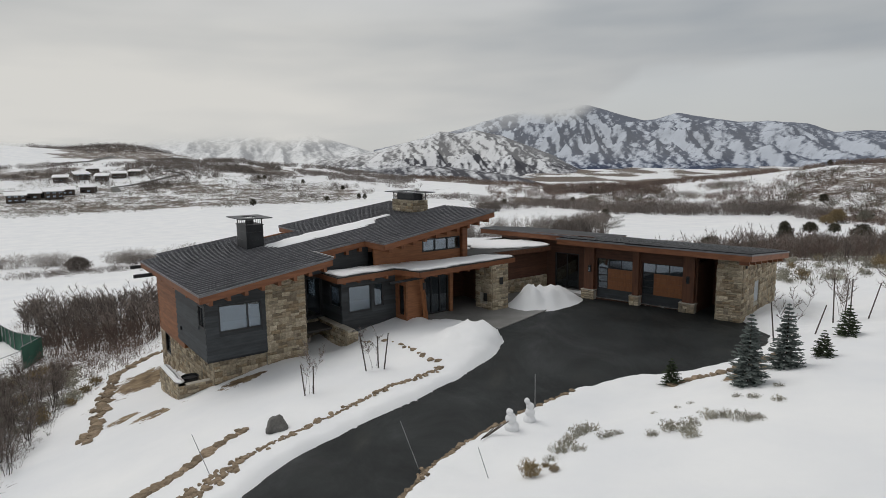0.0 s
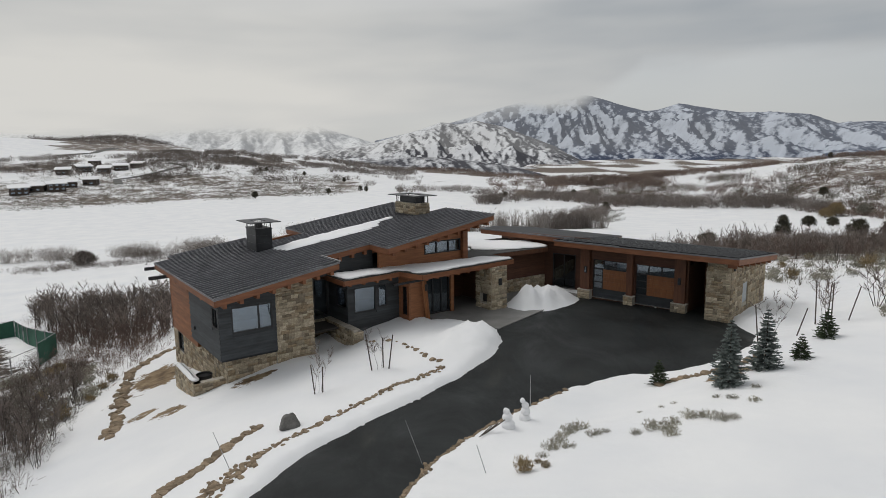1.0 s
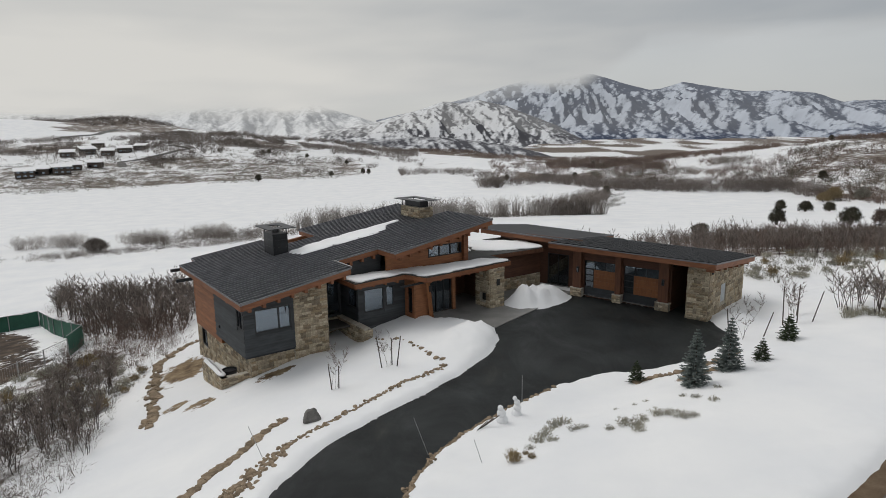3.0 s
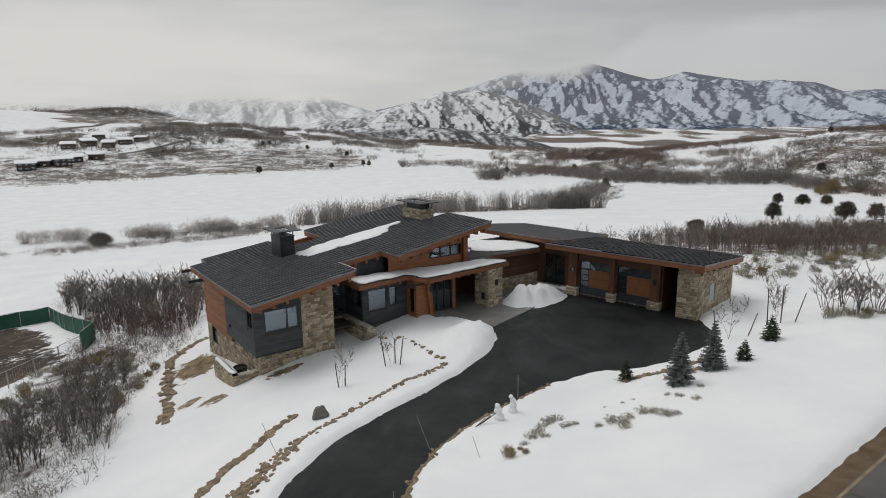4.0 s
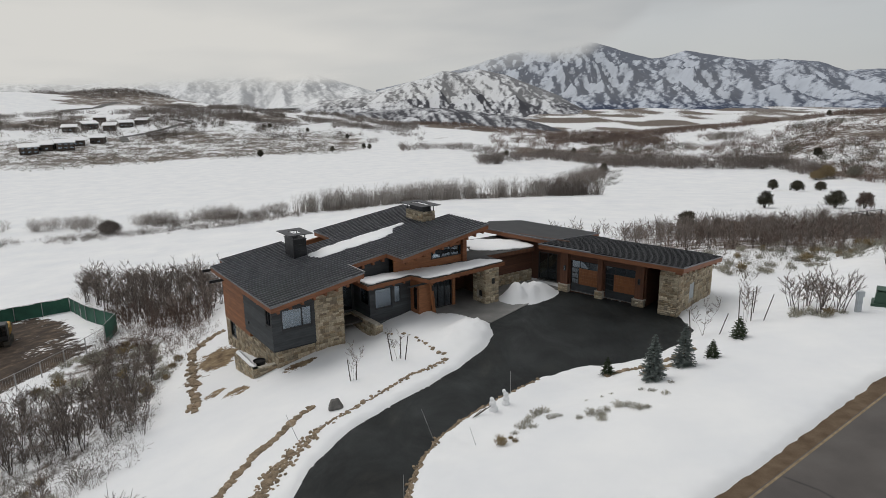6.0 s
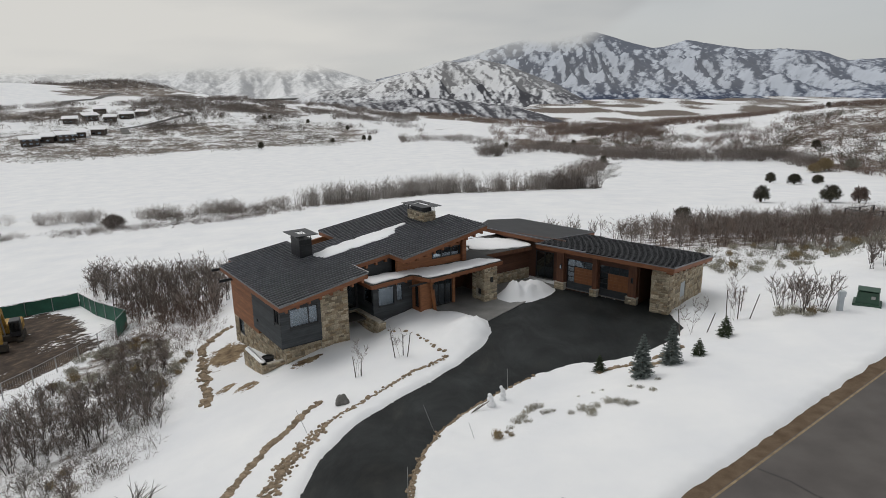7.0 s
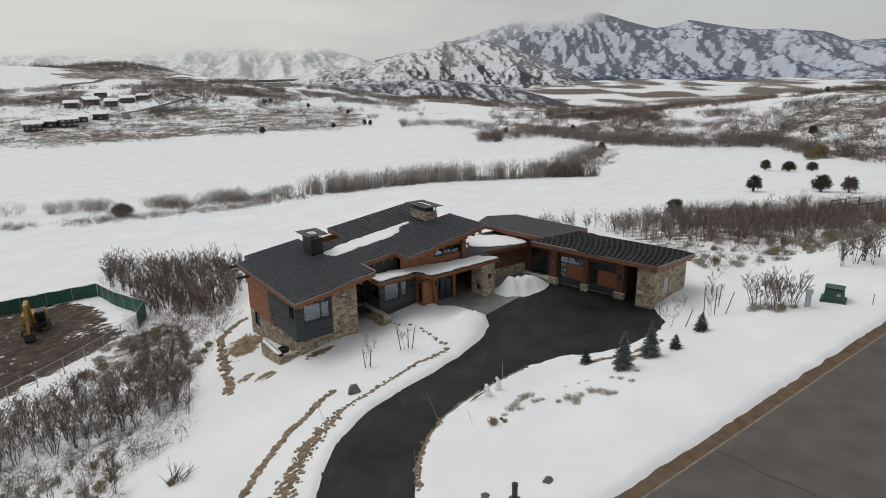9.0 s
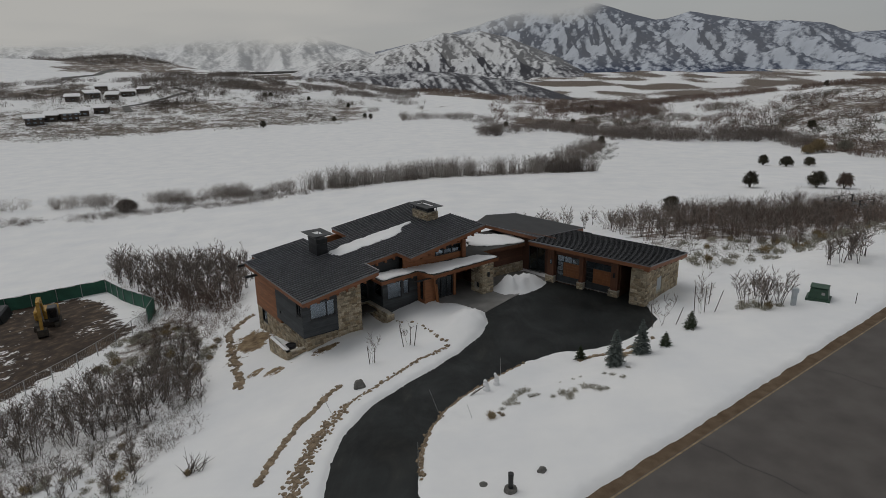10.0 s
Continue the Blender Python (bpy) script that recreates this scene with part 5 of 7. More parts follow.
def brush(name, places, mat, label, blades, wide, seed, category="brush", fan=0.45, stems=0.2):
    """Countless far bushes as one body of twigs with rounded crowns; places are (x, y, height)."""
    rng = random.Random(seed)
    v, f = [], []
    for x, y, h in places:
        z = land(x, y) + 0.15
        for k in range(blades):
            a, s = rng.uniform(0, 2 * math.pi), rng.random() ** 0.5
            c, d = math.cos(a) * s * h * fan, math.sin(a) * s * h * fan
            if rng.random() < stems:
                p = Vector((x + c * 0.4, y + d * 0.4, z - 0.1 * h))
                q = Vector((x + c, y + d, z + h * rng.uniform(0.5, 0.9)))
            else:
                e = h * (0.12 + 0.80 * math.sqrt(1 - 0.8 * s * s) * rng.random() ** 0.6)
                p = Vector((x + c, y + d, z + e))
                q = p + Vector((c * 0.5 + rng.uniform(-0.12, 0.12) * h, d * 0.5 + rng.uniform(-0.12, 0.12) * h, h * rng.uniform(0.02, 0.26)))
            blade(v, f, p, q, wide * h, rng)
    tagged(new(name, mesh_of(name, v, f, mat)), label, category, kind="stuff")


def polar(az0, az1, u0, u1, count, lo, hi, seed, cut=-0.1, size=30):
    """Places over the far country between two bearings; u runs from the field's edge, 0, to the ridge, 1."""
    rng = random.Random(seed)
    out = []
    for k in range(count):
        az, u = rng.uniform(az0, az1), rng.uniform(u0, u1)
        edge, ridge, top = country(az)
        d = lerp(edge, ridge, u)
        x, y = d * math.sin(radians(az)), d * math.cos(radians(az))
        if noise.noise((x / size, y / size, seed * 0.7)) > cut:
            out.append((x, y, rng.uniform(lo, hi)))
    return out


def along(line, count, wobble, lo, hi, seed, clump=0.35):
    """Places near a line, gathered in clumps."""
    rng = random.Random(seed)
    out = []
    while len(out) < count:
        t = rng.random() * (len(line) - 1)
        i = int(t)
        (x0, y0), (x1, y1) = line[i], line[i + 1]
        x, y = lerp(x0, x1, t - i), lerp(y0, y1, t - i)
        if noise.noise((x / 7, y / 7, seed)) < -clump:
            continue
        out.append((x + rng.gauss(0, wobble), y + rng.gauss(0, wobble), rng.uniform(lo, hi)))
    return out


def strewn(poly, count, lo, hi, seed, cut=-0.1, size=28):
    """Places strewn in a polygon, in drifts."""
    rng = random.Random(seed)
    return [(x, y, rng.uniform(lo, hi)) for x, y in inside_points(poly, count, seed) if noise.noise((x / size, y / size, seed * 0.7)) > cut]


brush("low_scrub", strewn([(-19, 30), (-23, 44), (-30, 48), (-33, 47), (-33, 38), (-40, 28), (-46, 14), (-26, 9), (-17, 14), (-20, 22)], 800, 0.35, 0.9, 56, -0.1, 4), SAGE, "grey sage and dead scrub poking through snow", 26, 0.022, 56, fan=0.6)
brush("low_scrub", strewn([(-20, 26), (-24, 40), (-32, 46), (-33, 36), (-42, 20), (-28, 18)], 260, 0.5, 1.1, 57, 0.0, 4), BRUSH, "grey-brown scrub under bare oaks", 30, 0.014, 57, fan=0.5)
brush("low_scrub", strewn([(22, 56), (26, 45), (36, 44), (48, 49), (70, 54), (60, 60), (36, 56)], 600, 0.4, 1.1, 58, -0.3, 5), SAGE, "grey sage below the thicket", 24, 0.022, 58, fan=0.6)
brush("low_scrub", strewn([(-37, 54), (-22.3, 36), (-18.5, 26.5), (-17, 21.5), (-19.8, 17.4), (-27.7, 18.8), (-32.6, 25.6), (-29, 31), (-29.4, 39), (-33.8, 46)], 520, 0.5, 1.1, 69, -0.2, 3), BRUSH, "grey twiggy scrub breaking the snow", 40, 0.014, 69, fan=0.65)
brush("low_scrub", strewn([(-36, 52), (-30, 46), (-24, 38), (-21, 40), (-21.5, 47), (-24, 52), (-30, 54)], 170, 0.6, 1.5, 70, -0.3, 3), REDBRUSH, "red-brown scrub between bare oaks", 44, 0.012, 70, fan=0.6)
brush("thicket_brush", strewn([(22, 72), (27, 60), (33, 56), (51, 58), (80, 62), (100, 74), (79, 106), (58, 100), (42, 96), (27, 82)], 900, 1.6, 3.2, 59, -0.4, 9), BRUSH, "bare grey-brown thicket of scrub oak", 40, 0.008, 59)
# hedge rows across the near field
brush("hedge_row", along([(-140, 112), (-97, 121), (-76, 127), (-52, 134), (-36, 146)], 560, 2.0, 0.5, 1.4, 41, 0.35), BRUSH, "low leafless brush row across a snowy field", 30, 0.03, 41, fan=0.8)
brush("hedge_row", along([(-150, 122), (-104, 136), (-78, 141), (-58, 147), (-40, 152)], 190, 1.8, 2.2, 3.8, 42, 0.0), ASPEN, "leafless pale brush row across a snowy field", 70, 0.012, 42, fan=0.5)
brush("hedge_row", along([(-80, 133), (-60, 140), (-45, 146)], 120, 1.6, 1.4, 2.6, 61, 0.1), BRUSH, "leafless grey brush in a snowy field", 50, 0.016, 61, fan=0.6)
brush("aspen_row", along([(-36, 150), (-15, 155), (1, 159), (27, 166)], 330, 1.5, 4.2, 6.2, 43, 0.2), ASPEN, "row of slender bare aspens in snow", 46, 0.008, 43, fan=0.22, stems=0.5)
brush("aspen_row", along([(-30, 147), (2, 156), (27, 163)], 200, 1.0, 0.8, 2.0, 62, 0.4), BRUSH, "low brush under bare aspens", 30, 0.02, 62, fan=0.6)
brush("aspen_row", along([(28, 167), (42, 169)], 70, 1.8, 4.2, 6.0, 44), BRUSH, "dense stand of bare brush in snow", 80, 0.010, 44, fan=0.32, stems=0.4)
brush("field_brush", strewn([(40, 205), (48, 212), (66, 252), (62, 262), (50, 240), (38, 215)], 60, 2.5, 5.5, 45, -0.9) + strewn([(14, 300), (24, 296), (50, 318), (20, 322)], 60, 3.0, 6.0, 46, -0.9), BRUSH, "rounded leafless bushes at the field's edge", 90, 0.014, 45, fan=0.6)
brush("field_brush", strewn([(44, 200), (60, 210), (74, 262), (66, 268), (48, 232)], 150, 0.6, 1.6, 63, -0.4, 12), SAGE, "low sage breaking the snow at the field's edge", 30, 0.04, 63, fan=0.8)
# brushy rise beyond the right-hand field
brush("hillside_brush", polar(4, 44, 0.0, 0.82, 3600, 1.6, 3.6, 47, -0.12, 18), REDBRUSH, "thick red-brown brush over a snowy rise", 30, 0.028, 47, fan=0.6)
brush("hillside_brush", polar(8, 31, -0.02, 0.14, 480, 3.0, 5.4, 48, -0.3, 20), BRUSH, "tall grey-brown brush along the foot of a rise", 60, 0.018, 48, fan=0.55)
brush("hillside_brush", polar(13, 42, 0.15, 0.82, 1300, 2.0, 4.2, 64, 0.0, 18), SAGE, "grey-green brush over a snowy rise", 30, 0.028, 64, fan=0.6)
brush("hillside_brush", polar(9, 19, 0.55, 1.0, 700, 2.2, 4.0, 65, -0.5), REDBRUSH, "brown brush along a far ridge", 26, 0.035, 65, fan=0.6)
brush("ridge_brush", polar(-3, 44, 0.97, 1.30, 2000, 2.0, 3.6, 66, -0.3), REDBRUSH, "bare brown woods along a far ridge", 20, 0.05, 66, fan=0.6)
brush("field_brush", polar(-4.5, 4.5, 0.02, 0.16, 170, 2.2, 4.0, 49, -0.4, 16), BRUSH, "line of leafless brush beyond a snowy field", 44, 0.022, 49, fan=0.6)
# brush hills to the left
brush("hill_brush", polar(-26, -2.5, 0.55, 1.06, 4200, 2.6, 5.0, 50, 0.0, 30), BRUSH, "dark leafless woods on snowy hills", 24, 0.034, 50, fan=0.55)
brush("hill_brush", polar(-42, -20, 0.50, 1.05, 2200, 2.6, 5.0, 67, -0.05, 30), BRUSH, "dark leafless woods round far houses", 24, 0.034, 67, fan=0.55)
brush("hill_brush", polar(-28, -12.5, 0.28, 0.56, 900, 3.0, 5.0, 51, 0.30, 24), BRUSH, "dark leafless thickets on a snowy slope", 34, 0.026, 51, fan=0.55)
brush("hill_brush", polar(-13, -2, 0.12, 0.50, 500, 2.5, 4.0, 68, 0.30, 18), BRUSH, "leafless thickets in a snowy hollow", 34, 0.028, 68, fan=0.55)
brush("sage_flat", polar(-44, -9, 0.01, 0.52, 5600, 0.7, 1.5, 52, -0.35, 20), SAGE, "sagebrush flat poking through snow", 12, 0.07, 52, fan=0.8)
brush("thicket_brush", strewn([(24, 58), (38, 54), (62, 58), (128, 64), (128, 126), (74, 104), (52, 97), (24, 84)], 2000, 1.0, 2.6, 53, -0.35, 9), REDBRUSH, "dense low red-brown thicket in snow", 26, 0.013, 53)
brush("thicket_brush", strewn([(-23, 46), (-30, 50), (-38, 57), (-53, 76), (-36, 76), (-25, 62)], 170, 0.7, 1.5, 54, -0.2, 9), REDBRUSH, "dense low brush under bare oaks", 28, 0.011, 54)


def conifer(name, seed, h, r, mat, label, tiers=16, group="", dense=11):
    """A young conifer: trunk and whorls of drooping, needle-clad branches."""
    rng = random.Random(seed)
    v, f, tv, tf = [], [], [], []
    tube(tv, tf, [Vector((0, 0, -0.1)), Vector((0, 0, h * 0.5)), Vector((0, 0, h))], [0.03 * h * 0.6, 0.012 * h, 0.003], 6)
    for t in range(tiers):
        u = t / (tiers - 1)
        z0 = h * (0.03 + 0.94 * u)
        ln = r * (1 - u) ** 0.8 * rng.uniform(0.85, 1.1) + 0.04
        for k in range(dense - int(4 * u)):
            a = 2 * math.pi * (k + rng.random() * 0.8) / (dense - int(4 * u))
            out = Vector((math.cos(a), math.sin(a), 0))
            e = out * ln * rng.uniform(0.75, 1.12) + Vector((0, 0, z0 + ln * rng.uniform(-0.10, 0.22)))
            b = Vector((0, 0, z0))
            side = out.cross(Vector((0, 0, 1)))
            for j in range(12):
                s = 0.18 + 0.82 * j / 11
                p = b.lerp(e, s)
                w = ln * 0.34 * (1.1 - s) + 0.035 * h ** 0.5
                for sg in (-1, 1):
                    q = p + side * sg * w * rng.uniform(0.5, 1.0) + out * w * 0.7 + Vector((0, 0, rng.uniform(-0.3, 0.5) * w))
                    blade(v, f, p, q, 0.014 + 0.006 * h, rng)
    root = empty(name, pose(0, 0, -500), label, "tree", group)
    child("trunk", mesh_of("trunk", tv, tf, BARK), root)
    child("needles", mesh_of("needles", v, f, mat), root)
    return root


spruces = [conifer("spruce", 3, 2.7, 0.72, SPRUCE, "young blue spruce beside the court", 18, "young conifers", 12), conifer("spruce", 4, 2.65, 0.68, SPRUCE, "young blue spruce on the snowy bank", 17, "young conifers", 12)]
pines = [conifer("dwarf_pine", 5 + k, 1.15, 0.48, PINE, "small dark green pine in snow", 10, "young conifers", 10) for k in range(2)]
place(spruces[0], 10.75, 21.75, 0.12, 20)
place(spruces[1], 12.95, 23.4, 0.12, 140)
place(pines[0], 9.15, 24.8, 0.05, 0, 1.0)
place(pines[1], 14.85, 24.2, 0.08, 60, 0.98)
place(pines[0], 17.7, 27.2, 0.08, 200, 1.25)
drop(*spruces, *pines)


def juniper(x, y, h, r, seed, label, mat=None):
    """A rounded evergreen with an uneven, open crown of small sprays."""
    h, r = 0.78 * h, 0.66 * r
    rng = random.Random(seed)
    v, f, tv, tf = [], [], [], []
    for k in range(4):
        a = k * 1.6 + rng.random()
        tube(tv, tf, [Vector((0, 0, -0.2)), Vector((math.cos(a) * r * 0.3, math.sin(a) * r * 0.3, h * 0.4)), Vector((math.cos(a) * r * 0.55, math.sin(a) * r * 0.55, h * 0.75))], [0.14, 0.09, 0.03], 4)
    for k in range(120):
        a, u = rng.uniform(0, 2 * math.pi), rng.uniform(-0.25, 1)
        rr = math.sqrt(max(0, 1 - (u * 0.95) ** 2)) * r * rng.uniform(0.3, 1.0)
        c = Vector((math.cos(a) * rr, math.sin(a) * rr, h * (0.38 + 0.55 * u * 0.95)))
        for j in range(26):
            d = Vector((rng.gauss(0, 1), rng.gauss(0, 1), rng.gauss(0.3, 1))).normalized()
            p = c + d * rng.uniform(0, 0.28) * r
            blade(v, f, p, p + d * r * rng.uniform(0.12, 0.3), 0.035 * r, rng)
    root = empty("juniper", pose(x, y, land(x, y) + 0.1), label, "tree", "junipers")
    child("trunk", mesh_of("trunk", tv, tf, BARK), root)
    child("crown", mesh_of("crown", v, f, mat or JUNIPER), root)


juniper(37.6, 89, 4.2, 2.1, 1, "dark rounded juniper above the thicket")
juniper(69, 128, 4.8, 2.5, 2, "dark rounded juniper in a snowy field")
juniper(83, 126, 5.0, 2.9, 3, "dense green-brown juniper in the thicket")
juniper(88, 124, 4.6, 2.6, 4, "dense red-brown juniper in the thicket", REDBRUSH)
juniper(102.5, 191, 4.4, 2.4, 5, "small juniper in a snowy field")
juniper(108, 187, 4.0, 3.0, 6, "small juniper in a snowy field")
juniper(117, 190, 3.6, 2.6, 11, "small juniper in a snowy field")
juniper(141, 228, 6.0, 4.4, 7, "spreading yellowed juniper at the field's edge", DRYGRASS)
juniper(150, 226, 5.0, 4.0, 12, "spreading yellowed juniper at the field's edge", SAGE)
juniper(136, 226, 4.2, 3.2, 13, "low yellowed juniper at the field's edge", DRYGRASS)
juniper(-76, 131, 3.6, 3.4, 8, "rounded grey-brown bush in the hedge row", BRUSH)
juniper(-104, 352, 5.4, 2.6, 9, "lone dark conifer at the field's far edge")
juniper(66, 259, 5.4, 2.6, 10, "dark juniper at the foot of a brushy rise")
juniper(162, 272, 5.0, 3.0, 14, "dark juniper at the foot of a brushy rise")
for k, (az, u) in enumerate(((-10.2, 0.06), (-7.4, 0.10), (-6.9, 0.09), (-12.2, 0.45), (-15.4, 0.48), (-15.9, 0.47), (11.5, 0.25), (13.0, 0.75), (31.0, 1.0), (-8.8, 0.32), (5.5, 0.02))):
    edge, ridge, top = country(az)
    juniper(lerp(edge, ridge, u) * math.sin(radians(az)), lerp(edge, ridge, u) * math.cos(radians(az)), 4.6, 2.1, 20 + k, "small far conifer in snow")


brush("hill_brush", strewn([(-560, 870), (-455, 700), (-400, 700), (-330, 740), (-350, 860), (-480, 900)], 1700, 3, 6, 60, -0.25, 40), BRUSH, "bare woods over a snowy far hill", 16, 0.045, 60, fan=0.6)

# ---- rocks ----
def rock_meshes(mat, seed):
    rng = random.Random(seed)
    out = []
    for k in range(6):
        bm = bmesh.new()
        bmesh.ops.create_icosphere(bm, subdivisions=2 if k < 2 else 1, radius=0.5)
        ph = rng.uniform(0, 50)
        for v in bm.verts:
            n = 1 + 0.55 * noise.noise((v.co.x * 2 + ph, v.co.y * 2, v.co.z * 2))
            v.co = Vector((v.co.x * n, v.co.y * n, max(-0.35, min(0.36, v.co.z * n))))
        out.append(finish("rock", bm, mat))
    return out


ROCKS = rock_meshes(ROCK, 1)


def rock_line(name, line, count, lo, hi, wobble, label, sink=0.25, flat=0.7):
    """Laid rocks along a line: one thing, each rock a piece."""
    x0, y0 = line[0]
    root = empty(name, pose(x0, y0, snow(x0, y0)), label, "rock edging", "rock edgings")
    rng = random.Random(len(name) + count)
    lens = [math.dist(a, b) for a, b in zip(line, line[1:])]
    total = sum(lens)
    for k in range(count):
        d = total * (k + rng.uniform(-0.3, 0.3)) / count
        i = 0
        while i < len(lens) - 1 and d > lens[i]:
            d -= lens[i]
            i += 1
        t = min(1, max(0, d / lens[i]))
        x = lerp(line[i][0], line[i + 1][0], t) + rng.gauss(0, wobble)
        y = lerp(line[i][1], line[i + 1][1], t) + rng.gauss(0, wobble)
        s = rng.uniform(lo, hi)
        ob = new("rock", rng.choice(ROCKS))
        ob.parent = root
        ob.matrix_basis = pose(x - x0, y - y0, max(snow(x, y), land(x, y)) - snow(x0, y0) + s * (0.22 - sink * 0.5), rng.uniform(-12, 12), rng.uniform(-12, 12), rng.uniform(0, 360)) @ Matrix.Diagonal((s * rng.uniform(1.0, 1.5), s, s * flat, 1))


rock_line("rock_edging", [(-6.5, 20.2), (-4.8, 22.4), (-3.6, 23.9), (-2.1, 25.8), (-0.8, 27.0), (0.0, 27.9)], 170, 0.10, 0.20, 0.09, "thin border of tan rocks along the lawn")
rock_line("rock_edging", [(-7.9, 9.0), (-8.0, 13.0), (-7.8, 16.0), (-7.3, 18.3), (-6.5, 20.2)], 298, 0.11, 0.27, 0.22, "long border of tan rocks between lawn and drive")
rock_line("rock_edging", [(-8.2, 9.0), (-8.35, 13.0), (-8.05, 16.0), (-7.5, 18.3)], 150, 0.10, 0.26, 0.22, "loose tan cobbles on a lawn's edge")
rock_line("rock_edging", [(0.0, 27.9), (-1.1, 29.4), (-1.7, 30.6), (-2.6, 32.3), (-3.9, 33.0), (-5.0, 33.9)], 16, 0.14, 0.32, 0.12, "scattered tan stepping rocks in snow")
rock_line("rock_edging", [(-10.4, 12.5), (-10.1, 15.5), (-9.5, 18.9), (-8.9, 20.4), (-8.3, 22.5), (-7.6, 23.3)], 110, 0.20, 0.44, 0.06, "ledge of flat grey-tan rocks on the lawn", flat=0.5)
rock_line("rock_edging", [(-15.8, 27.0), (-16.4, 28.0), (-17.4, 30.7), (-18.4, 33.0), (-19.6, 35.6), (-20.8, 38.8), (-20.9, 41.5), (-20.0, 44.2)], 150, 0.22, 0.5, 0.16, "retaining border of tan rocks round the slope", flat=0.6)
rock_line("rock_edging", [(-1.55, 10.0), (-1.65, 13.0), (-1.3, 15.6), (-0.4, 18.2), (1.15, 20.5), (2.8, 22.4)], 290, 0.09, 0.20, 0.08, "narrow border of cobbles along the drive", sink=0.1)
rock_line("rock_edging", [(2.8, 22.4), (4.0, 23.7), (5.2, 24.8)], 34, 0.12, 0.24, 0.07, "narrow border of cobbles along the drive")
rock_line("rock_edging", [(9.0, 24.5), (9.9, 24.9), (11.0, 24.6), (12.2, 24.9), (13.6, 25.6), (14.8, 26.6)], 26, 0.22, 0.50, 0.08, "tan rock ledge below the young conifers", flat=0.5)


def boulder(x, y, w, h, seed, mat, label, lean=0):
    bm = bmesh.new()
    bmesh.ops.create_icosphere(bm, subdivisions=3, radius=0.5)
    for v in bm.verts:
        n = 1 + 0.5 * noise.noise((v.co.x * 1.8 + seed, v.co.y * 1.8, v.co.z * 1.8)) + 0.12 * noise.noise((v.co.x * 6, v.co.y * 6, v.co.z * 6 + seed))
        up = v.co.z + 0.5
        v.co = Vector((v.co.x * n * w * (1.25 - 0.6 * up) + lean * up, v.co.y * n * w * (1.2 - 0.55 * up), (v.co.z * n + 0.38) * h))
    return thing("boulder", bm, mat, label, "rock", m=pose(x, y, snow(x, y) - 0.04))


boulder(-6.25, 22.5, 0.75, 0.72, 3, GREYROCK, "pointed grey boulder on the snowy lawn", 0.08)
boulder(4.2, 9.7, 0.42, 0.3, 5, GREYROCK, "small grey rock in snow")
boulder(1.4, 8.9, 0.35, 0.2, 6, GREYROCK, "small grey rock in snow")


# ---- snow figures, stakes, saplings ----
def snowman(x, y, balls, seed):
    bm = bmesh.new()
    z = 0
    for r, dx in balls:
        b = bmesh.ops.create_icosphere(bm, subdivisions=3, radius=r, matrix=Matrix.Translation((dx, 0, z + r * 0.8)))
        for v in b["verts"]:
            v.co *= 1 + 0.06 * noise.noise((v.co.x * 5, v.co.y * 5, v.co.z * 5 + seed))
        z += r * 1.45
    thing("snowman", bm, SNOW, "half-melted stack of snowballs by the drive", "snowman", "snowmen", m=pose(x, y, snow(x, y) - 0.12), smooth=True)


snowman(2.25, 20.55, ((0.25, 0), (0.19, -0.03), (0.12, -0.07)), 1)
snowman(2.95, 21.35, ((0.22, 0), (0.18, 0.03), (0.14, 0.02), (0.10, -0.08)), 4)


def rod(name, p, q, r, mat, label, category, group):
    v, f = [], []
    a, b = Vector(p), Vector(q)
    tube(v, f, [Vector((0, 0, 0)), b - a], [r, r * 0.8], 6)
    ob = new(name, mesh_of(name, v, f, mat))
    ob.location = a
    return tagged(ob, label, category, group)


def marker(x, y, h, dx, dy):
    z = snow(x, y) - 0.1
    rod("snow_marker", (x, y, z), (x + dx, y + dy, z + h), 0.014, GALV, "thin pale snow marker rod at the drive's edge", "marker", "snow markers")


marker(-0.72, 18.05, 1.75, -0.62, 0.1)
marker(3.35, 22.75, 1.4, 0, 0)
marker(-7.6, 19.4, 1.4, -0.55, 0.1)
marker(1.2, 16.6, 1.0, -0.3, 0.0)
marker(-1.75, 11.4, 1.5, 0.0, 0.2)
for k in range(3):
    rod("fallen_branch", (2.1 - 0.25 * k, 20.2 - 0.05 * k, snow(2.1, 20.2) + 0.42 - 0.1 * k), (1.35 - 0.1 * k, 19.75 - 0.1 * k, snow(1.4, 19.8) + 0.02), 0.022, BARK, "dark stick leaning on packed snow", "stick", "sticks")


def sapling(x, y, h, stakes, seed, label):
    t = bare_tree("sapling", seed, h, 3, 0.8, label, "tree", "staked saplings", fine=16, lean=0.16, thick=0.28)
    z = snow(x, y)
    t.matrix_basis = pose(x, y, z - 0.05, 0, 0, seed * 40)
    for dx, dy, sh, lx in stakes:
        sx, sy = x + dx, y + dy
        rod("tree_stake", (sx, sy, snow(sx, sy) - 0.2), (sx + lx, sy, snow(sx, sy) + sh), 0.035, BARK, "weathered wooden tree stake in snow", "stake", "tree stakes")


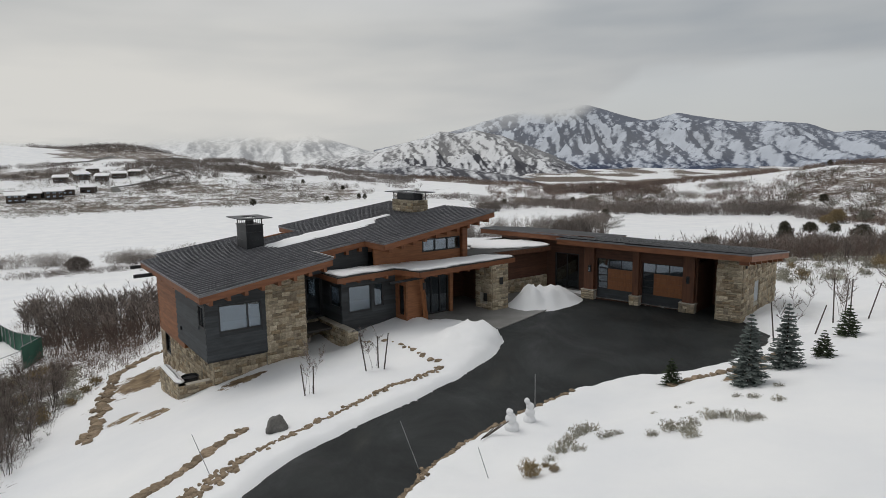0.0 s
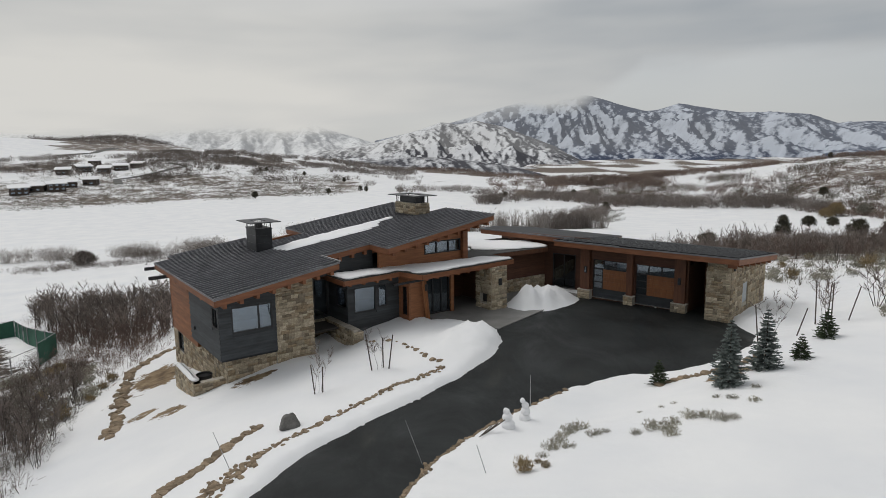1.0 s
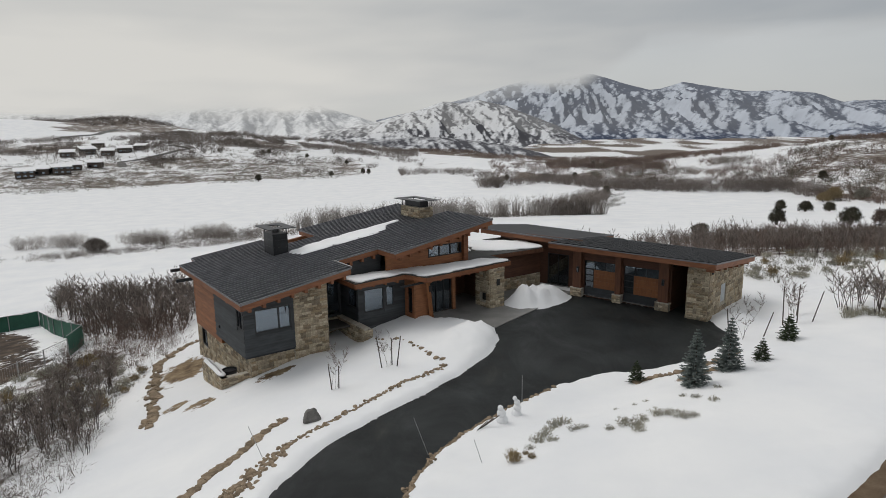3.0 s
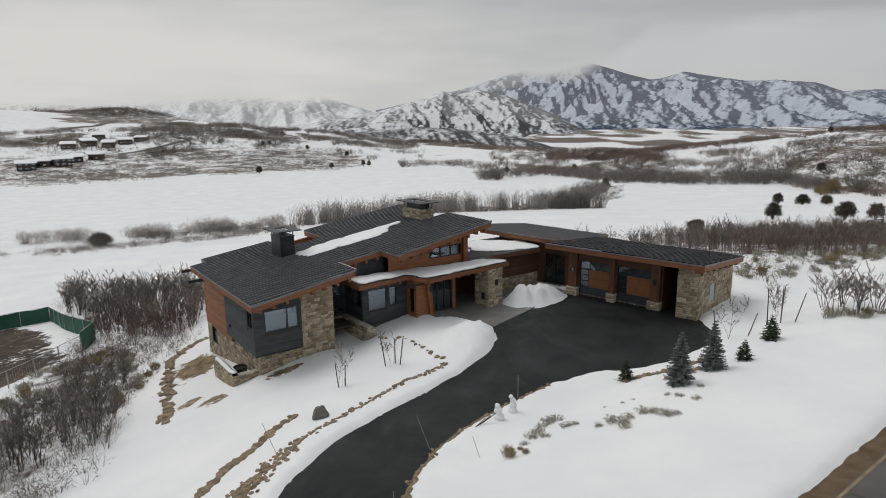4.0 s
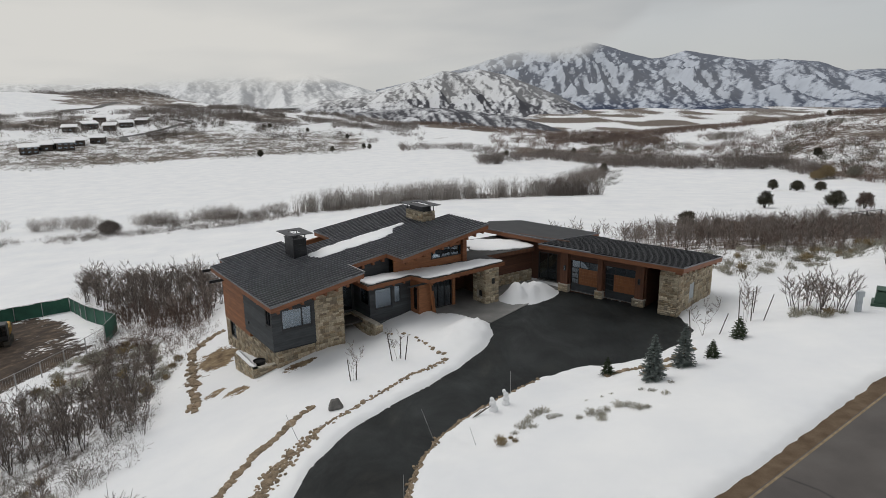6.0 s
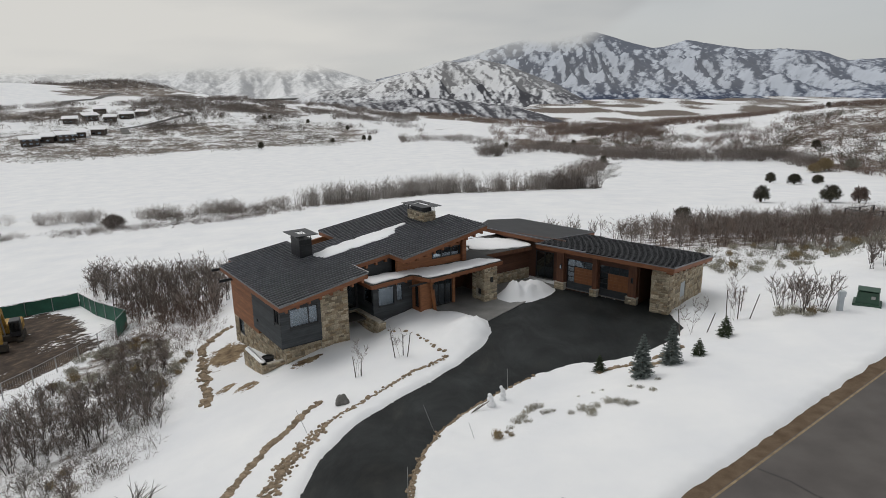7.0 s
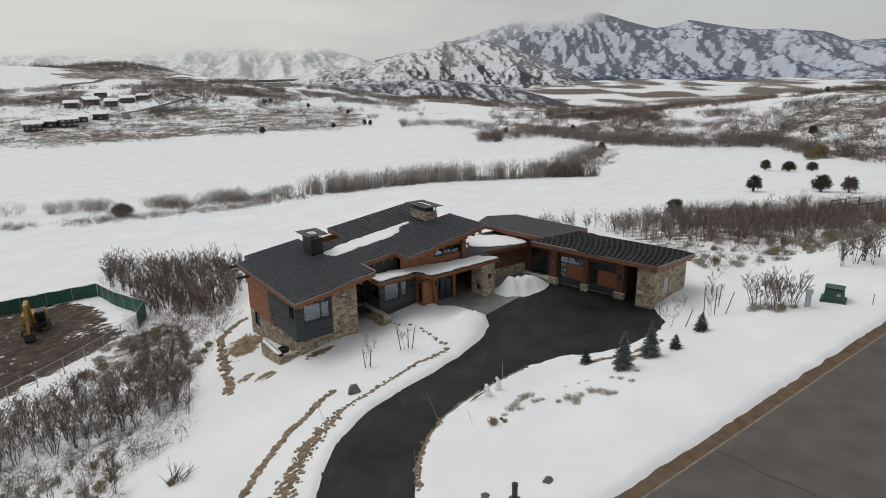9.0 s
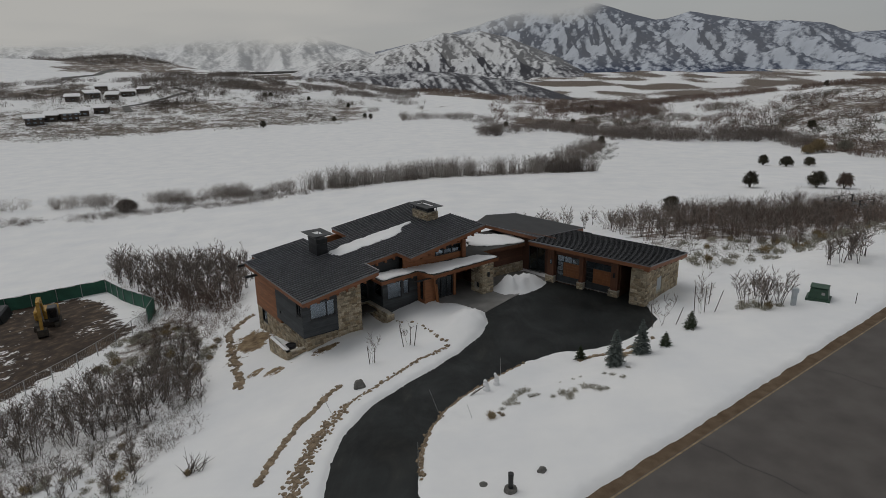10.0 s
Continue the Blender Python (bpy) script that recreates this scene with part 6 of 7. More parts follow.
sapling(-5.75, 25.9, 2.5, ((-0.12, -0.1, 1.35, -0.15), (0.2, -0.05, 1.2, 0.05)), 91, "bare multi-branched sapling on the snowy lawn")
sapling(-3.2, 28.3, 2.3, ((-0.35, -0.2, 1.8, -0.28), (0.15, 0.1, 1.5, 0.0), (0.42, -0.15, 1.7, 0.25)), 92, "staked bare sapling on the snowy lawn")
sapling(16.4, 29.4, 2.9, ((-0.7, 0.1, 1.9, -0.25), (0.75, -0.6, 1.4, 0.5)), 93, "staked bare sapling beside the court")
sapling(19.8, 31.0, 3.2, ((-0.35, 0.1, 2.3, -0.1), (0.4, 0.0, 2.1, 0.0), (1.0, -0.4, 1.8, 0.55)), 94, "tall staked bare sapling on the bank")
sapling(21.3, 33.5, 2.6, ((0.3, 0.1, 1.9, 0.1),), 95, "staked bare sapling on the bank")

# dead branch heap on the lower lawn
v, f = [], []
rngb = random.Random(8)
for k in range(26):
    p = Vector((rngb.uniform(-0.5, 0.5), rngb.uniform(-0.3, 0.3), 0))
    d = Vector((rngb.uniform(-0.2, 1.0), rngb.uniform(-0.4, 0.6), rngb.uniform(0.2, 0.8))).normalized()
    tube(v, f, [p, p + d * rngb.uniform(0.5, 0.9), p + d * 1.3 + Vector((0, 0, rngb.uniform(-0.3, 0.2)))], [0.025, 0.017, 0.006], 3)
ob = new("branch_heap", mesh_of("branch_heap", v, f, BARK))
ob.matrix_basis = pose(-15.2, 15.8, snow(-15.2, 15.8) - 0.05, 0, 0, 20)
tagged(ob, "heap of dead cut branches on snow", "branches")

# pot in the planter
bm = bmesh.new()
bmesh.ops.create_cone(bm, cap_ends=False, segments=20, radius1=0.36, radius2=0.44, depth=0.6)
bmesh.ops.create_cone(bm, cap_ends=True, segments=20, radius1=0.33, radius2=0.40, depth=0.5, matrix=Matrix.Translation((0, 0, -0.06)))
thing("pot", bm, FRAME, "round black pot inside the planter", "pot", m=HOUSE @ pose(-0.75, 1.9, -1.75))


# ---- building plot, utilities, distance ----
FENCE = [(-82, 50), (-70, 56), (-58.5, 62.0), (-47.5, 66.8), (-41.7, 60.2), (-34.3, 52.8), (-33.2, 48.6)]
fence = empty("screen_fence", pose(-47.5, 66.8, snow(-47.5, 66.8)), "chain fence hung with green screen cloth", "fence")


def fence_run(root, line, pitch, h, cloth):
    ox, oy, oz = root.location
    for (x0, y0), (x1, y1) in zip(line, line[1:]):
        n = max(1, round(math.dist((x0, y0), (x1, y1)) / pitch))
        for k in range(n):
            ax, ay, bx, by = lerp(x0, x1, k / n), lerp(y0, y1, k / n), lerp(x0, x1, (k + 1) / n), lerp(y0, y1, (k + 1) / n)
            az, bz = land(ax, ay), land(bx, by)
            v, f = [], []
            tube(v, f, [Vector((ax - ox, ay - oy, az - oz - 0.2)), Vector((ax - ox, ay - oy, az - oz + h + 0.05))], [0.045, 0.045], 6)
            child("post", mesh_of("post", v, f, GALV), root)
            v, f = [], []
            tube(v, f, [Vector((ax - ox, ay - oy, az - oz + h)), Vector((bx - ox, by - oy, bz - oz + h))], [0.03, 0.03], 5)
            child("rail", mesh_of("rail", v, f, GALV), root)
            if cloth:
                bm = bmesh.new()
                cols, rows = 9, 4
                d = Vector((bx - ax, by - ay, 0)).normalized()
                nrm = Vector((-d.y, d.x, 0))
                for off in (0.0, 0.012):
                    g = []
                    for j in range(rows + 1):
                        for i in range(cols + 1):
                            s, t = i / cols, j / rows
                            bag = 0.09 * math.sin(math.pi * s) * math.sin(math.pi * t) + 0.04 * noise.noise((ax + s * 6, ay, t * 3))
                            sag = 0.10 * math.sin(math.pi * s) * t
                            g.append(bm.verts.new((lerp(ax, bx, s) - ox + nrm.x * (bag + off + 0.05), lerp(ay, by, s) - oy + nrm.y * (bag + off + 0.05), lerp(az, bz, s) - oz + 0.05 + t * (h - 0.05) - sag)))
                    for j in range(rows):
                        for i in range(cols):
                            a = j * (cols + 1) + i
                            bm.faces.new((g[a], g[a + 1], g[a + cols + 2], g[a + cols + 1]))
                part("cloth_panel", bm, GREENCLOTH, root, smooth=True)
            else:
                v, f = [], []
                for i in range(12):
                    s = (i + 0.5) / 12
                    px, py, pz = lerp(ax, bx, s) - ox, lerp(ay, by, s) - oy, lerp(az, bz, s) - oz
                    tube(v, f, [Vector((px, py, pz)), Vector((px, py, pz + h))], [0.006, 0.006], 3)
                child("wire_mesh", mesh_of("wire_mesh", v, f, GALV), root)


fence_run(fence, FENCE, 3.2, 2.0, True)
wire = empty("chain_fence", pose(-34.4, 39.0, snow(-34.4, 39)), "open chain-link fence round the building plot", "fence")
fence_run(wire, [(-33.2, 48.6), (-33.9, 43.0), (-35.4, 38.6), (-37.6, 34.0), (-40.0, 29.0), (-45, 20)], 2.7, 1.7, False)


def excavator(m):
    root = empty("excavator", m, "muddy yellow tracked excavator on the dirt plot", "excavator")
    for y in (-1.05, 1.05):
        bm = bmesh.new()
        prof = [(-1.7, 0.25), (-1.5, 0.0), (1.5, 0.0), (1.7, 0.25), (1.7, 0.55), (1.5, 0.8), (-1.5, 0.8), (-1.7, 0.55)]
        l = [bm.verts.new((x, y - 0.28, z)) for x, z in prof]
        r = [bm.verts.new((x, y + 0.28, z)) for x, z in prof]
        bm.faces.new(l), bm.faces.new(r[::-1])
        for i in range(8):
            bm.faces.new((l[i], l[(i + 1) % 8], r[(i + 1) % 8], r[i]))
        part("track", bm, RUBBER, root, "mud-caked black track")
    part("undercarriage", B(-0.9, 0.9, -0.78, 0.78, 0.3, 0.95, 0.05), RUBBER, root)
    part("engine_housing", B(-2.1, 0.2, -1.25, 1.25, 0.95, 2.05, 0.12), YELLOW, root)
    part("counterweight", B(-2.5, -2.0, -1.2, 1.2, 1.0, 1.95, 0.15), RUBBER, root)
    cab = part("cab", B(0.1, 1.5, 0.25, 1.25, 0.95, 2.7, 0.08), FRAME, root, "black glazed operator cab")
    part("cab_window", B(1.505, 1.515, 0.35, 1.15, 1.5, 2.5), DARKGLASS, cab)
    part("boom", beam(beam(bmesh.new(), (1.0, -0.2, 1.6), (2.4, -0.2, 4.3), 0.45, 0.6), (2.4, -0.2, 4.3), (4.0, -0.2, 4.2), 0.4, 0.5), YELLOW, root, "raised yellow boom")
    part("stick", beam(bmesh.new(), (4.0, -0.2, 4.3), (4.6, -0.2, 1.4), 0.32, 0.4), YELLOW, root)
    part("boom_cylinder", beam(bmesh.new(), (1.5, -0.2, 1.3), (2.7, -0.2, 3.7), 0.14, 0.14), GALV, root, "bright hydraulic ram")
    bm = bmesh.new()
    prof = [(4.3, 1.5), (4.9, 1.4), (5.0, 0.7), (4.4, 0.3), (3.9, 0.6)]
    l = [bm.verts.new((x, -0.7, z)) for x, z in prof]
    r = [bm.verts.new((x, 0.3, z)) for x, z in prof]
    bm.faces.new(l), bm.faces.new(r[::-1])
    for i in range(5):
        bm.faces.new((l[i], l[(i + 1) % 5], r[(i + 1) % 5], r[i]))
    part("bucket", bm, RUBBER, root, "earth-stained bucket")


excavator(pose(-47.6, 53.6, land(-47.6, 53.6) + 0.15, 0, 0, -62))
bm = bmesh.new()
box(bm, -1.3, 1.3, -2.2, 2.2, 0.0, 1.5, 0.2)
for vv in bm.verts:
    vv.co.x *= 1 - 0.25 * step(0.3, 1.5, vv.co.z)
thing("dump_container", bm, STEEL, "dark steel container on the dirt plot", "container", m=pose(-57, 58.0, land(-57, 58.0) + 0.12, 0, 0, 20))

# padmount box, pedestal and posts by the street
tr = empty("transformer_box", pose(29.2, 31.2, snow(29.2, 31.2), 0, 0, -35), "dark green utility transformer box in snow", "utility box")
bm = slab(bmesh.new(), [(-0.85, -0.75), (0.85, -0.75), (0.85, 0.75), (-0.85, 0.75)], lambda a, b: -0.15, lambda a, b: 0.12)
part("base", bm, UTILITY, tr)
bm = bmesh.new()
lo = [bm.verts.new((x, y, 0.12)) for x, y in ((-0.7, -0.6), (0.7, -0.6), (0.7, 0.6), (-0.7, 0.6))]
hi = [bm.verts.new((x, y, z)) for x, y, z in ((-0.6, -0.5, 0.92), (0.6, -0.5, 0.92), (0.62, 0.55, 1.02), (-0.62, 0.55, 1.02))]
bm.faces.new(lo[::-1]), bm.faces.new(hi)
for i in range(4):
    bm.faces.new((lo[i], lo[(i + 1) % 4], hi[(i + 1) % 4], hi[i]))
part("cabinet", bm, UTILITY, tr)
part("lid", B(-0.66, 0.66, -0.56, 0.62, 1.0, 1.05, 0.02), UTILITY, tr)
part("warning_label", B(0.2, 0.45, -0.60, -0.585, 0.5, 0.7), PALESTEEL, tr, "pale warning plate")
ped = empty("utility_pedestal", pose(26.7, 30.2, snow(26.7, 30.2)), "grey utility pedestal standing in snow", "utility box")
part("body", B(-0.17, 0.17, -0.13, 0.13, -0.1, 1.15, 0.02), GREYBOX, ped)
part("hood", B(-0.2, 0.24, -0.16, 0.16, 1.05, 1.42, 0.03), GREYBOX, ped)
rod("survey_stake", (31.2, 29.7, snow(31.2, 29.7) - 0.1), (31.2, 29.7, snow(31.2, 29.7) + 0.85), 0.03, BARK, "thin wooden stake beside the street", "stake", "roadside stakes")
bol = empty("bollard_light", pose(2.6, 8.35, snow(2.6, 8.35)), "dark bollard post standing in a thawed ring", "bollard")
for nm, r1, r2, z0, z1 in (("base", 0.34, 0.28, -0.1, 0.16), ("post", 0.12, 0.12, 0.16, 0.82), ("cap", 0.14, 0.13, 0.82, 0.92)):
    bm = bmesh.new()
    bmesh.ops.create_cone(bm, cap_ends=True, segments=16, radius1=r1, radius2=r2, depth=z1 - z0, matrix=Matrix.Translation((0, 0, (z0 + z1) / 2)))
    part(nm, bm, FRAME if nm != "base" else GREYROCK, bol)


def platform(m):
    root = empty("viewing_platform", m, "black steel platform with railings and steps", "platform")
    part("deck", B(-3.2, 3.2, -2.0, 2.0, 1.3, 1.45), STEEL, root)
    for x in (-3.1, 0, 3.1):
        for y in (-1.9, 1.9):
            part("post", B(x - 0.08, x + 0.08, y - 0.08, y + 0.08, -0.5, 2.7), FRAME, root)
    for z in (1.95, 2.6):
        for y in (-1.9, 1.9):
            part("rail", B(-3.1, 3.1, y - 0.04, y + 0.04, z, z + 0.09), FRAME, root)
        part("rail", B(-3.14, -3.06, -1.9, 1.9, z, z + 0.09), FRAME, root)
    for k in range(5):
        part("tread", B(0.6, 2.0, -2.3 - 0.35 * k, -2.0 - 0.35 * k, 1.1 - 0.25 * k, 1.16 - 0.25 * k), FRAME, root)
    for x in (0.6, 2.0):
        part("stair_rail", beam(bmesh.new(), (x, -2.0, 2.4), (x, -3.8, 1.1), 0.08, 0.08), FRAME, root)


platform(pose(66, 87, land(66, 87) + 0.1, 0, 0, 20))


def far_house(x, y, w, d, h, turn, storeys=2):
    w, d, h = 0.75 * w, 0.75 * d, 0.75 * h
    root = empty("far_house", pose(x, y, land(x, y), 0, 0, turn), "dark timber house with a shed roof on a far slope", "house", "far houses")
    part("wall", B(-w / 2, w / 2, -d / 2, d / 2, -1.5, h), FARWALL, root)
    part("roof", slab(bmesh.new(), [(-w / 2 - 0.8, -d / 2 - 0.8), (w / 2 + 0.8, -d / 2 - 0.8), (w / 2 + 0.8, d / 2 + 0.8), (-w / 2 - 0.8, d / 2 + 0.8)], lambda a, b: h + 0.16 * (b + d / 2), lambda a, b: h + 0.4 + 0.16 * (b + d / 2)), SNOW if int(x) % 3 else MEMBRANE, root, "low shed roof")
    for s in range(storeys if h > 3.9 else 1):
        for k in range(int(w / 3)):
            cx = -w / 2 + 1.6 + 3 * k
            win = part("window", B(cx - 0.9, cx + 0.9, -d / 2 - 0.06, -d / 2 - 0.003, 0.8 + 2.1 * s, 1.9 + 2.1 * s), FRAME, root)
            part("pane", B(cx - 0.8, cx + 0.8, -d / 2 - 0.08, -d / 2 - 0.063, 0.9 + 2.1 * s, 1.8 + 2.1 * s), GLASS, win)


for az, dd, w, d, h, tn in ((-33.6, 420, 12, 10, 5.4, 35), (-32.4, 428, 10, 11, 4.6, 20), (-31.2, 425, 12, 10, 5.6, 38), (-30.2, 440, 9, 10, 4.2, 30), (-28.8, 446, 10, 10, 4.8, 15), (-30.6, 500, 11, 10, 4.4, 25),
                            (-29.2, 508, 12, 11, 5.2, 40), (-27.8, 500, 10, 11, 4.6, 20), (-26.6, 515, 12, 10, 4.4, 30), (-25.4, 520, 10, 9, 3.8, 10), (-28.4, 545, 11, 10, 5.0, 24)):
    far_house(dd * math.sin(radians(az)), dd * math.cos(radians(az)), w, d, h, tn)


def far_road(line, wide):
    """A ploughed lane laid over the far slopes."""
    pts = []
    for (x0, y0), (x1, y1) in zip(line, line[1:]):
        n = max(1, round(math.dist((x0, y0), (x1, y1)) / 8))
        pts += [Vector((lerp(x0, x1, k / n), lerp(y0, y1, k / n))) for k in range(n)]
    verts, faces = [], []
    for k in range(len(pts)):
        t = (pts[min(k + 1, len(pts) - 1)] - pts[max(k - 1, 0)]).normalized()
        for e in (-wide / 2, wide / 2):
            p = pts[k] + Vector((t.y, -t.x)) * e
            verts.append((p.x, p.y, land(p.x, p.y) + 0.45))
    for k in range(len(pts) - 1):
        faces.append((2 * k, 2 * k + 1, 2 * k + 3, 2 * k + 2))
    tagged(new("far_lane", mesh_of("far_lane", verts, faces, FARLANE)), "grey ploughed lane winding up a snowy slope", "road", kind="structure")


FARLANE = material("grey_lane", (0.16, 0.155, 0.15), (0.10, 0.098, 0.095), rough=0.9, scale=0.1, fine=1.0, bump=0, spec=0.1)
far_road([(-200, 395), (-214, 420), (-196, 450), (-190, 475), (-215, 490)], 5)
far_road([(-330, 560), (-345, 585), (-335, 620), (-345, 660), (-350, 700)], 8)


def mountain_material(name, dark, snowy, lean, bare):
    """Forest and snow by aspect and by two scales of noise."""
    m = bpy.data.materials.new(name)
    m.use_nodes = True
    nt = m.node_tree
    bsdf = nt.nodes["Principled BSDF"]
    bsdf.inputs["Roughness"].default_value, bsdf.inputs["Specular IOR Level"].default_value = 0.95, 0.05
    geo = nt.nodes.new("ShaderNodeNewGeometry")
    sep = nt.nodes.new("ShaderNodeSeparateXYZ")
    nt.links.new(geo.outputs["Normal"], sep.inputs[0])
    tc = nt.nodes.new("ShaderNodeTexCoord")
    vals = []
    for s, det in ((0.0036, 5), (0.016, 6), (0.045, 6)):
        n = nt.nodes.new("ShaderNodeTexNoise")
        n.inputs["Scale"].default_value, n.inputs["Detail"].default_value, n.inputs["Roughness"].default_value = s, det, 0.65
        nt.links.new(tc.outputs["Object"], n.inputs["Vector"])
        vals.append(n.outputs[0])

    def op(kind, a, b):
        n = nt.nodes.new("ShaderNodeMath")
        n.operation = kind
        for k, v in ((0, a), (1, b)):
            if isinstance(v, (int, float)):
                n.inputs[k].default_value = v
            else:
                nt.links.new(v, n.inputs[k])
        return n.outputs[0]
    t = op("ADD", op("MULTIPLY", vals[0], 0.5), op("MULTIPLY", vals[1], 0.75))
    t = op("ADD", t, op("MULTIPLY", vals[2], 0.95))
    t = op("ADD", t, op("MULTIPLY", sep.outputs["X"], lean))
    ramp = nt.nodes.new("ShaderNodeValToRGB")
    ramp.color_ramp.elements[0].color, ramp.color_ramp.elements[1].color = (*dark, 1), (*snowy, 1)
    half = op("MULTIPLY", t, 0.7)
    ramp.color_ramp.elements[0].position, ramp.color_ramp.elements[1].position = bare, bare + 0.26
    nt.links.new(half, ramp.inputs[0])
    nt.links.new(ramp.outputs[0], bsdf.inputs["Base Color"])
    return m


# MOUNTAIN's forest and snow tones both carry the blue of distance haze.
MOUNTAIN = mountain_material("hazed_forest_slopes", (0.050, 0.064, 0.105), (0.50, 0.54, 0.61), -0.60, 0.785)
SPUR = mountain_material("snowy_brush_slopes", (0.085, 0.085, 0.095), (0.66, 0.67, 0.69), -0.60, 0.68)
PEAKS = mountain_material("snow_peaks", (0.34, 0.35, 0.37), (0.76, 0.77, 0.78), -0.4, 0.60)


def massif(name, az0, az1, dist, rise, base, depth, label, seed, mat, na=420, nr=110, spur=260, cut=0.26):
    """A mountain range between two bearings; rise gives (bearing, angle of the crest over the drone's horizon)."""
    verts = []
    for j in range(nr):
        r = j / (nr - 1)
        for i in range(na):
            az = lerp(az0, az1, i / (na - 1))
            k = 0
            while k < len(rise) - 2 and az > rise[k + 1][0]:
                k += 1
            t = min(1, max(0, (az - rise[k][0]) / (rise[k + 1][0] - rise[k][0])))
            top = 20 + dist * math.tan(radians(lerp(rise[k][1], rise[k + 1][1], t)))
            d = dist - depth * (1 - r)
            x, y = d * math.sin(radians(az)), d * math.cos(radians(az))
            warp = 70 * noise.noise((x / 400, y / 400, seed + 8))
            rid = noise.ridged_multi_fractal(((x + warp + 0.25 * y) / spur, (y + warp) / (2.4 * spur), seed), 1.0, 2.1, 5, 1.0, 2.0) - 1.0
            rough = noise.fractal((x / 110, y / 110, seed + 3), 0.8, 2.0, 5)
            shape = step(0.0, 1.0, r) * 0.45 + 0.55 * r ** 1.5
            mid = 4 * r * (1 - r) + 0.05
            z = base + (top - base) * shape + (top - base) * mid * (cut * rid + 0.10 * rough)
            verts.append((x, y, z))
    faces = [(j * na + i, j * na + i + 1, (j + 1) * na + i + 1, (j + 1) * na + i) for j in range(nr - 1) for i in range(na - 1)]
    me = bpy.data.meshes.new(name)
    me.from_pydata(verts, [], faces)
    me.materials.append(mat)
    me.shade_smooth()
    tagged(new(name, me), label, "mountain", kind="structure")


CREST = [(-6, 0.2), (-2, 1.0), (3, 2.25), (5.4, 2.98), (8.2, 3.67), (10.5, 4.05), (12.8, 3.68), (14.6, 3.06), (17.3, 2.34), (18.1, 2.4), (19.8, 2.86), (22.3, 2.4), (24.4, 2.04), (27.1, 1.95), (29.3, 1.76), (31.2, 1.03), (33.1, 1.13), (36, 0.9), (44, 0.5)]
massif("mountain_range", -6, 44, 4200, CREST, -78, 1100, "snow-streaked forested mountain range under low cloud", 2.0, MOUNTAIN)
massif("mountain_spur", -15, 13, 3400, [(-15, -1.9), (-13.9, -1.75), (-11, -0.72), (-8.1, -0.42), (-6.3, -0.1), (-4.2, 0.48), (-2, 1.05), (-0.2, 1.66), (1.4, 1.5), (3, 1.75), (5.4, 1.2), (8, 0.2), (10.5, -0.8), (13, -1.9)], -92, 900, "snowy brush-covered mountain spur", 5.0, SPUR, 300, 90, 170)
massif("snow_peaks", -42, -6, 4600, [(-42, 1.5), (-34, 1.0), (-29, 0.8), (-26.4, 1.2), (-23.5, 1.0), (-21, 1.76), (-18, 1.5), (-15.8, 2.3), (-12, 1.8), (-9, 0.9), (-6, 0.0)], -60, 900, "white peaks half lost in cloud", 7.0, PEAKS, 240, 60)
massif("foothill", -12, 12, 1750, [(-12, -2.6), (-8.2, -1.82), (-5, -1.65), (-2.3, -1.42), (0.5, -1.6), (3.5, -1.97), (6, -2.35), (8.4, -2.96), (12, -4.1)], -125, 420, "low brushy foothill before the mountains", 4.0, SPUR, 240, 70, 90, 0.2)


CEILING = [(-60, 52), (-14, 46), (-9, 84), (-4, 118), (2, 128), (6, 142), (9, 142), (11.5, 164), (14, 215), (17, 330), (60, 360)]


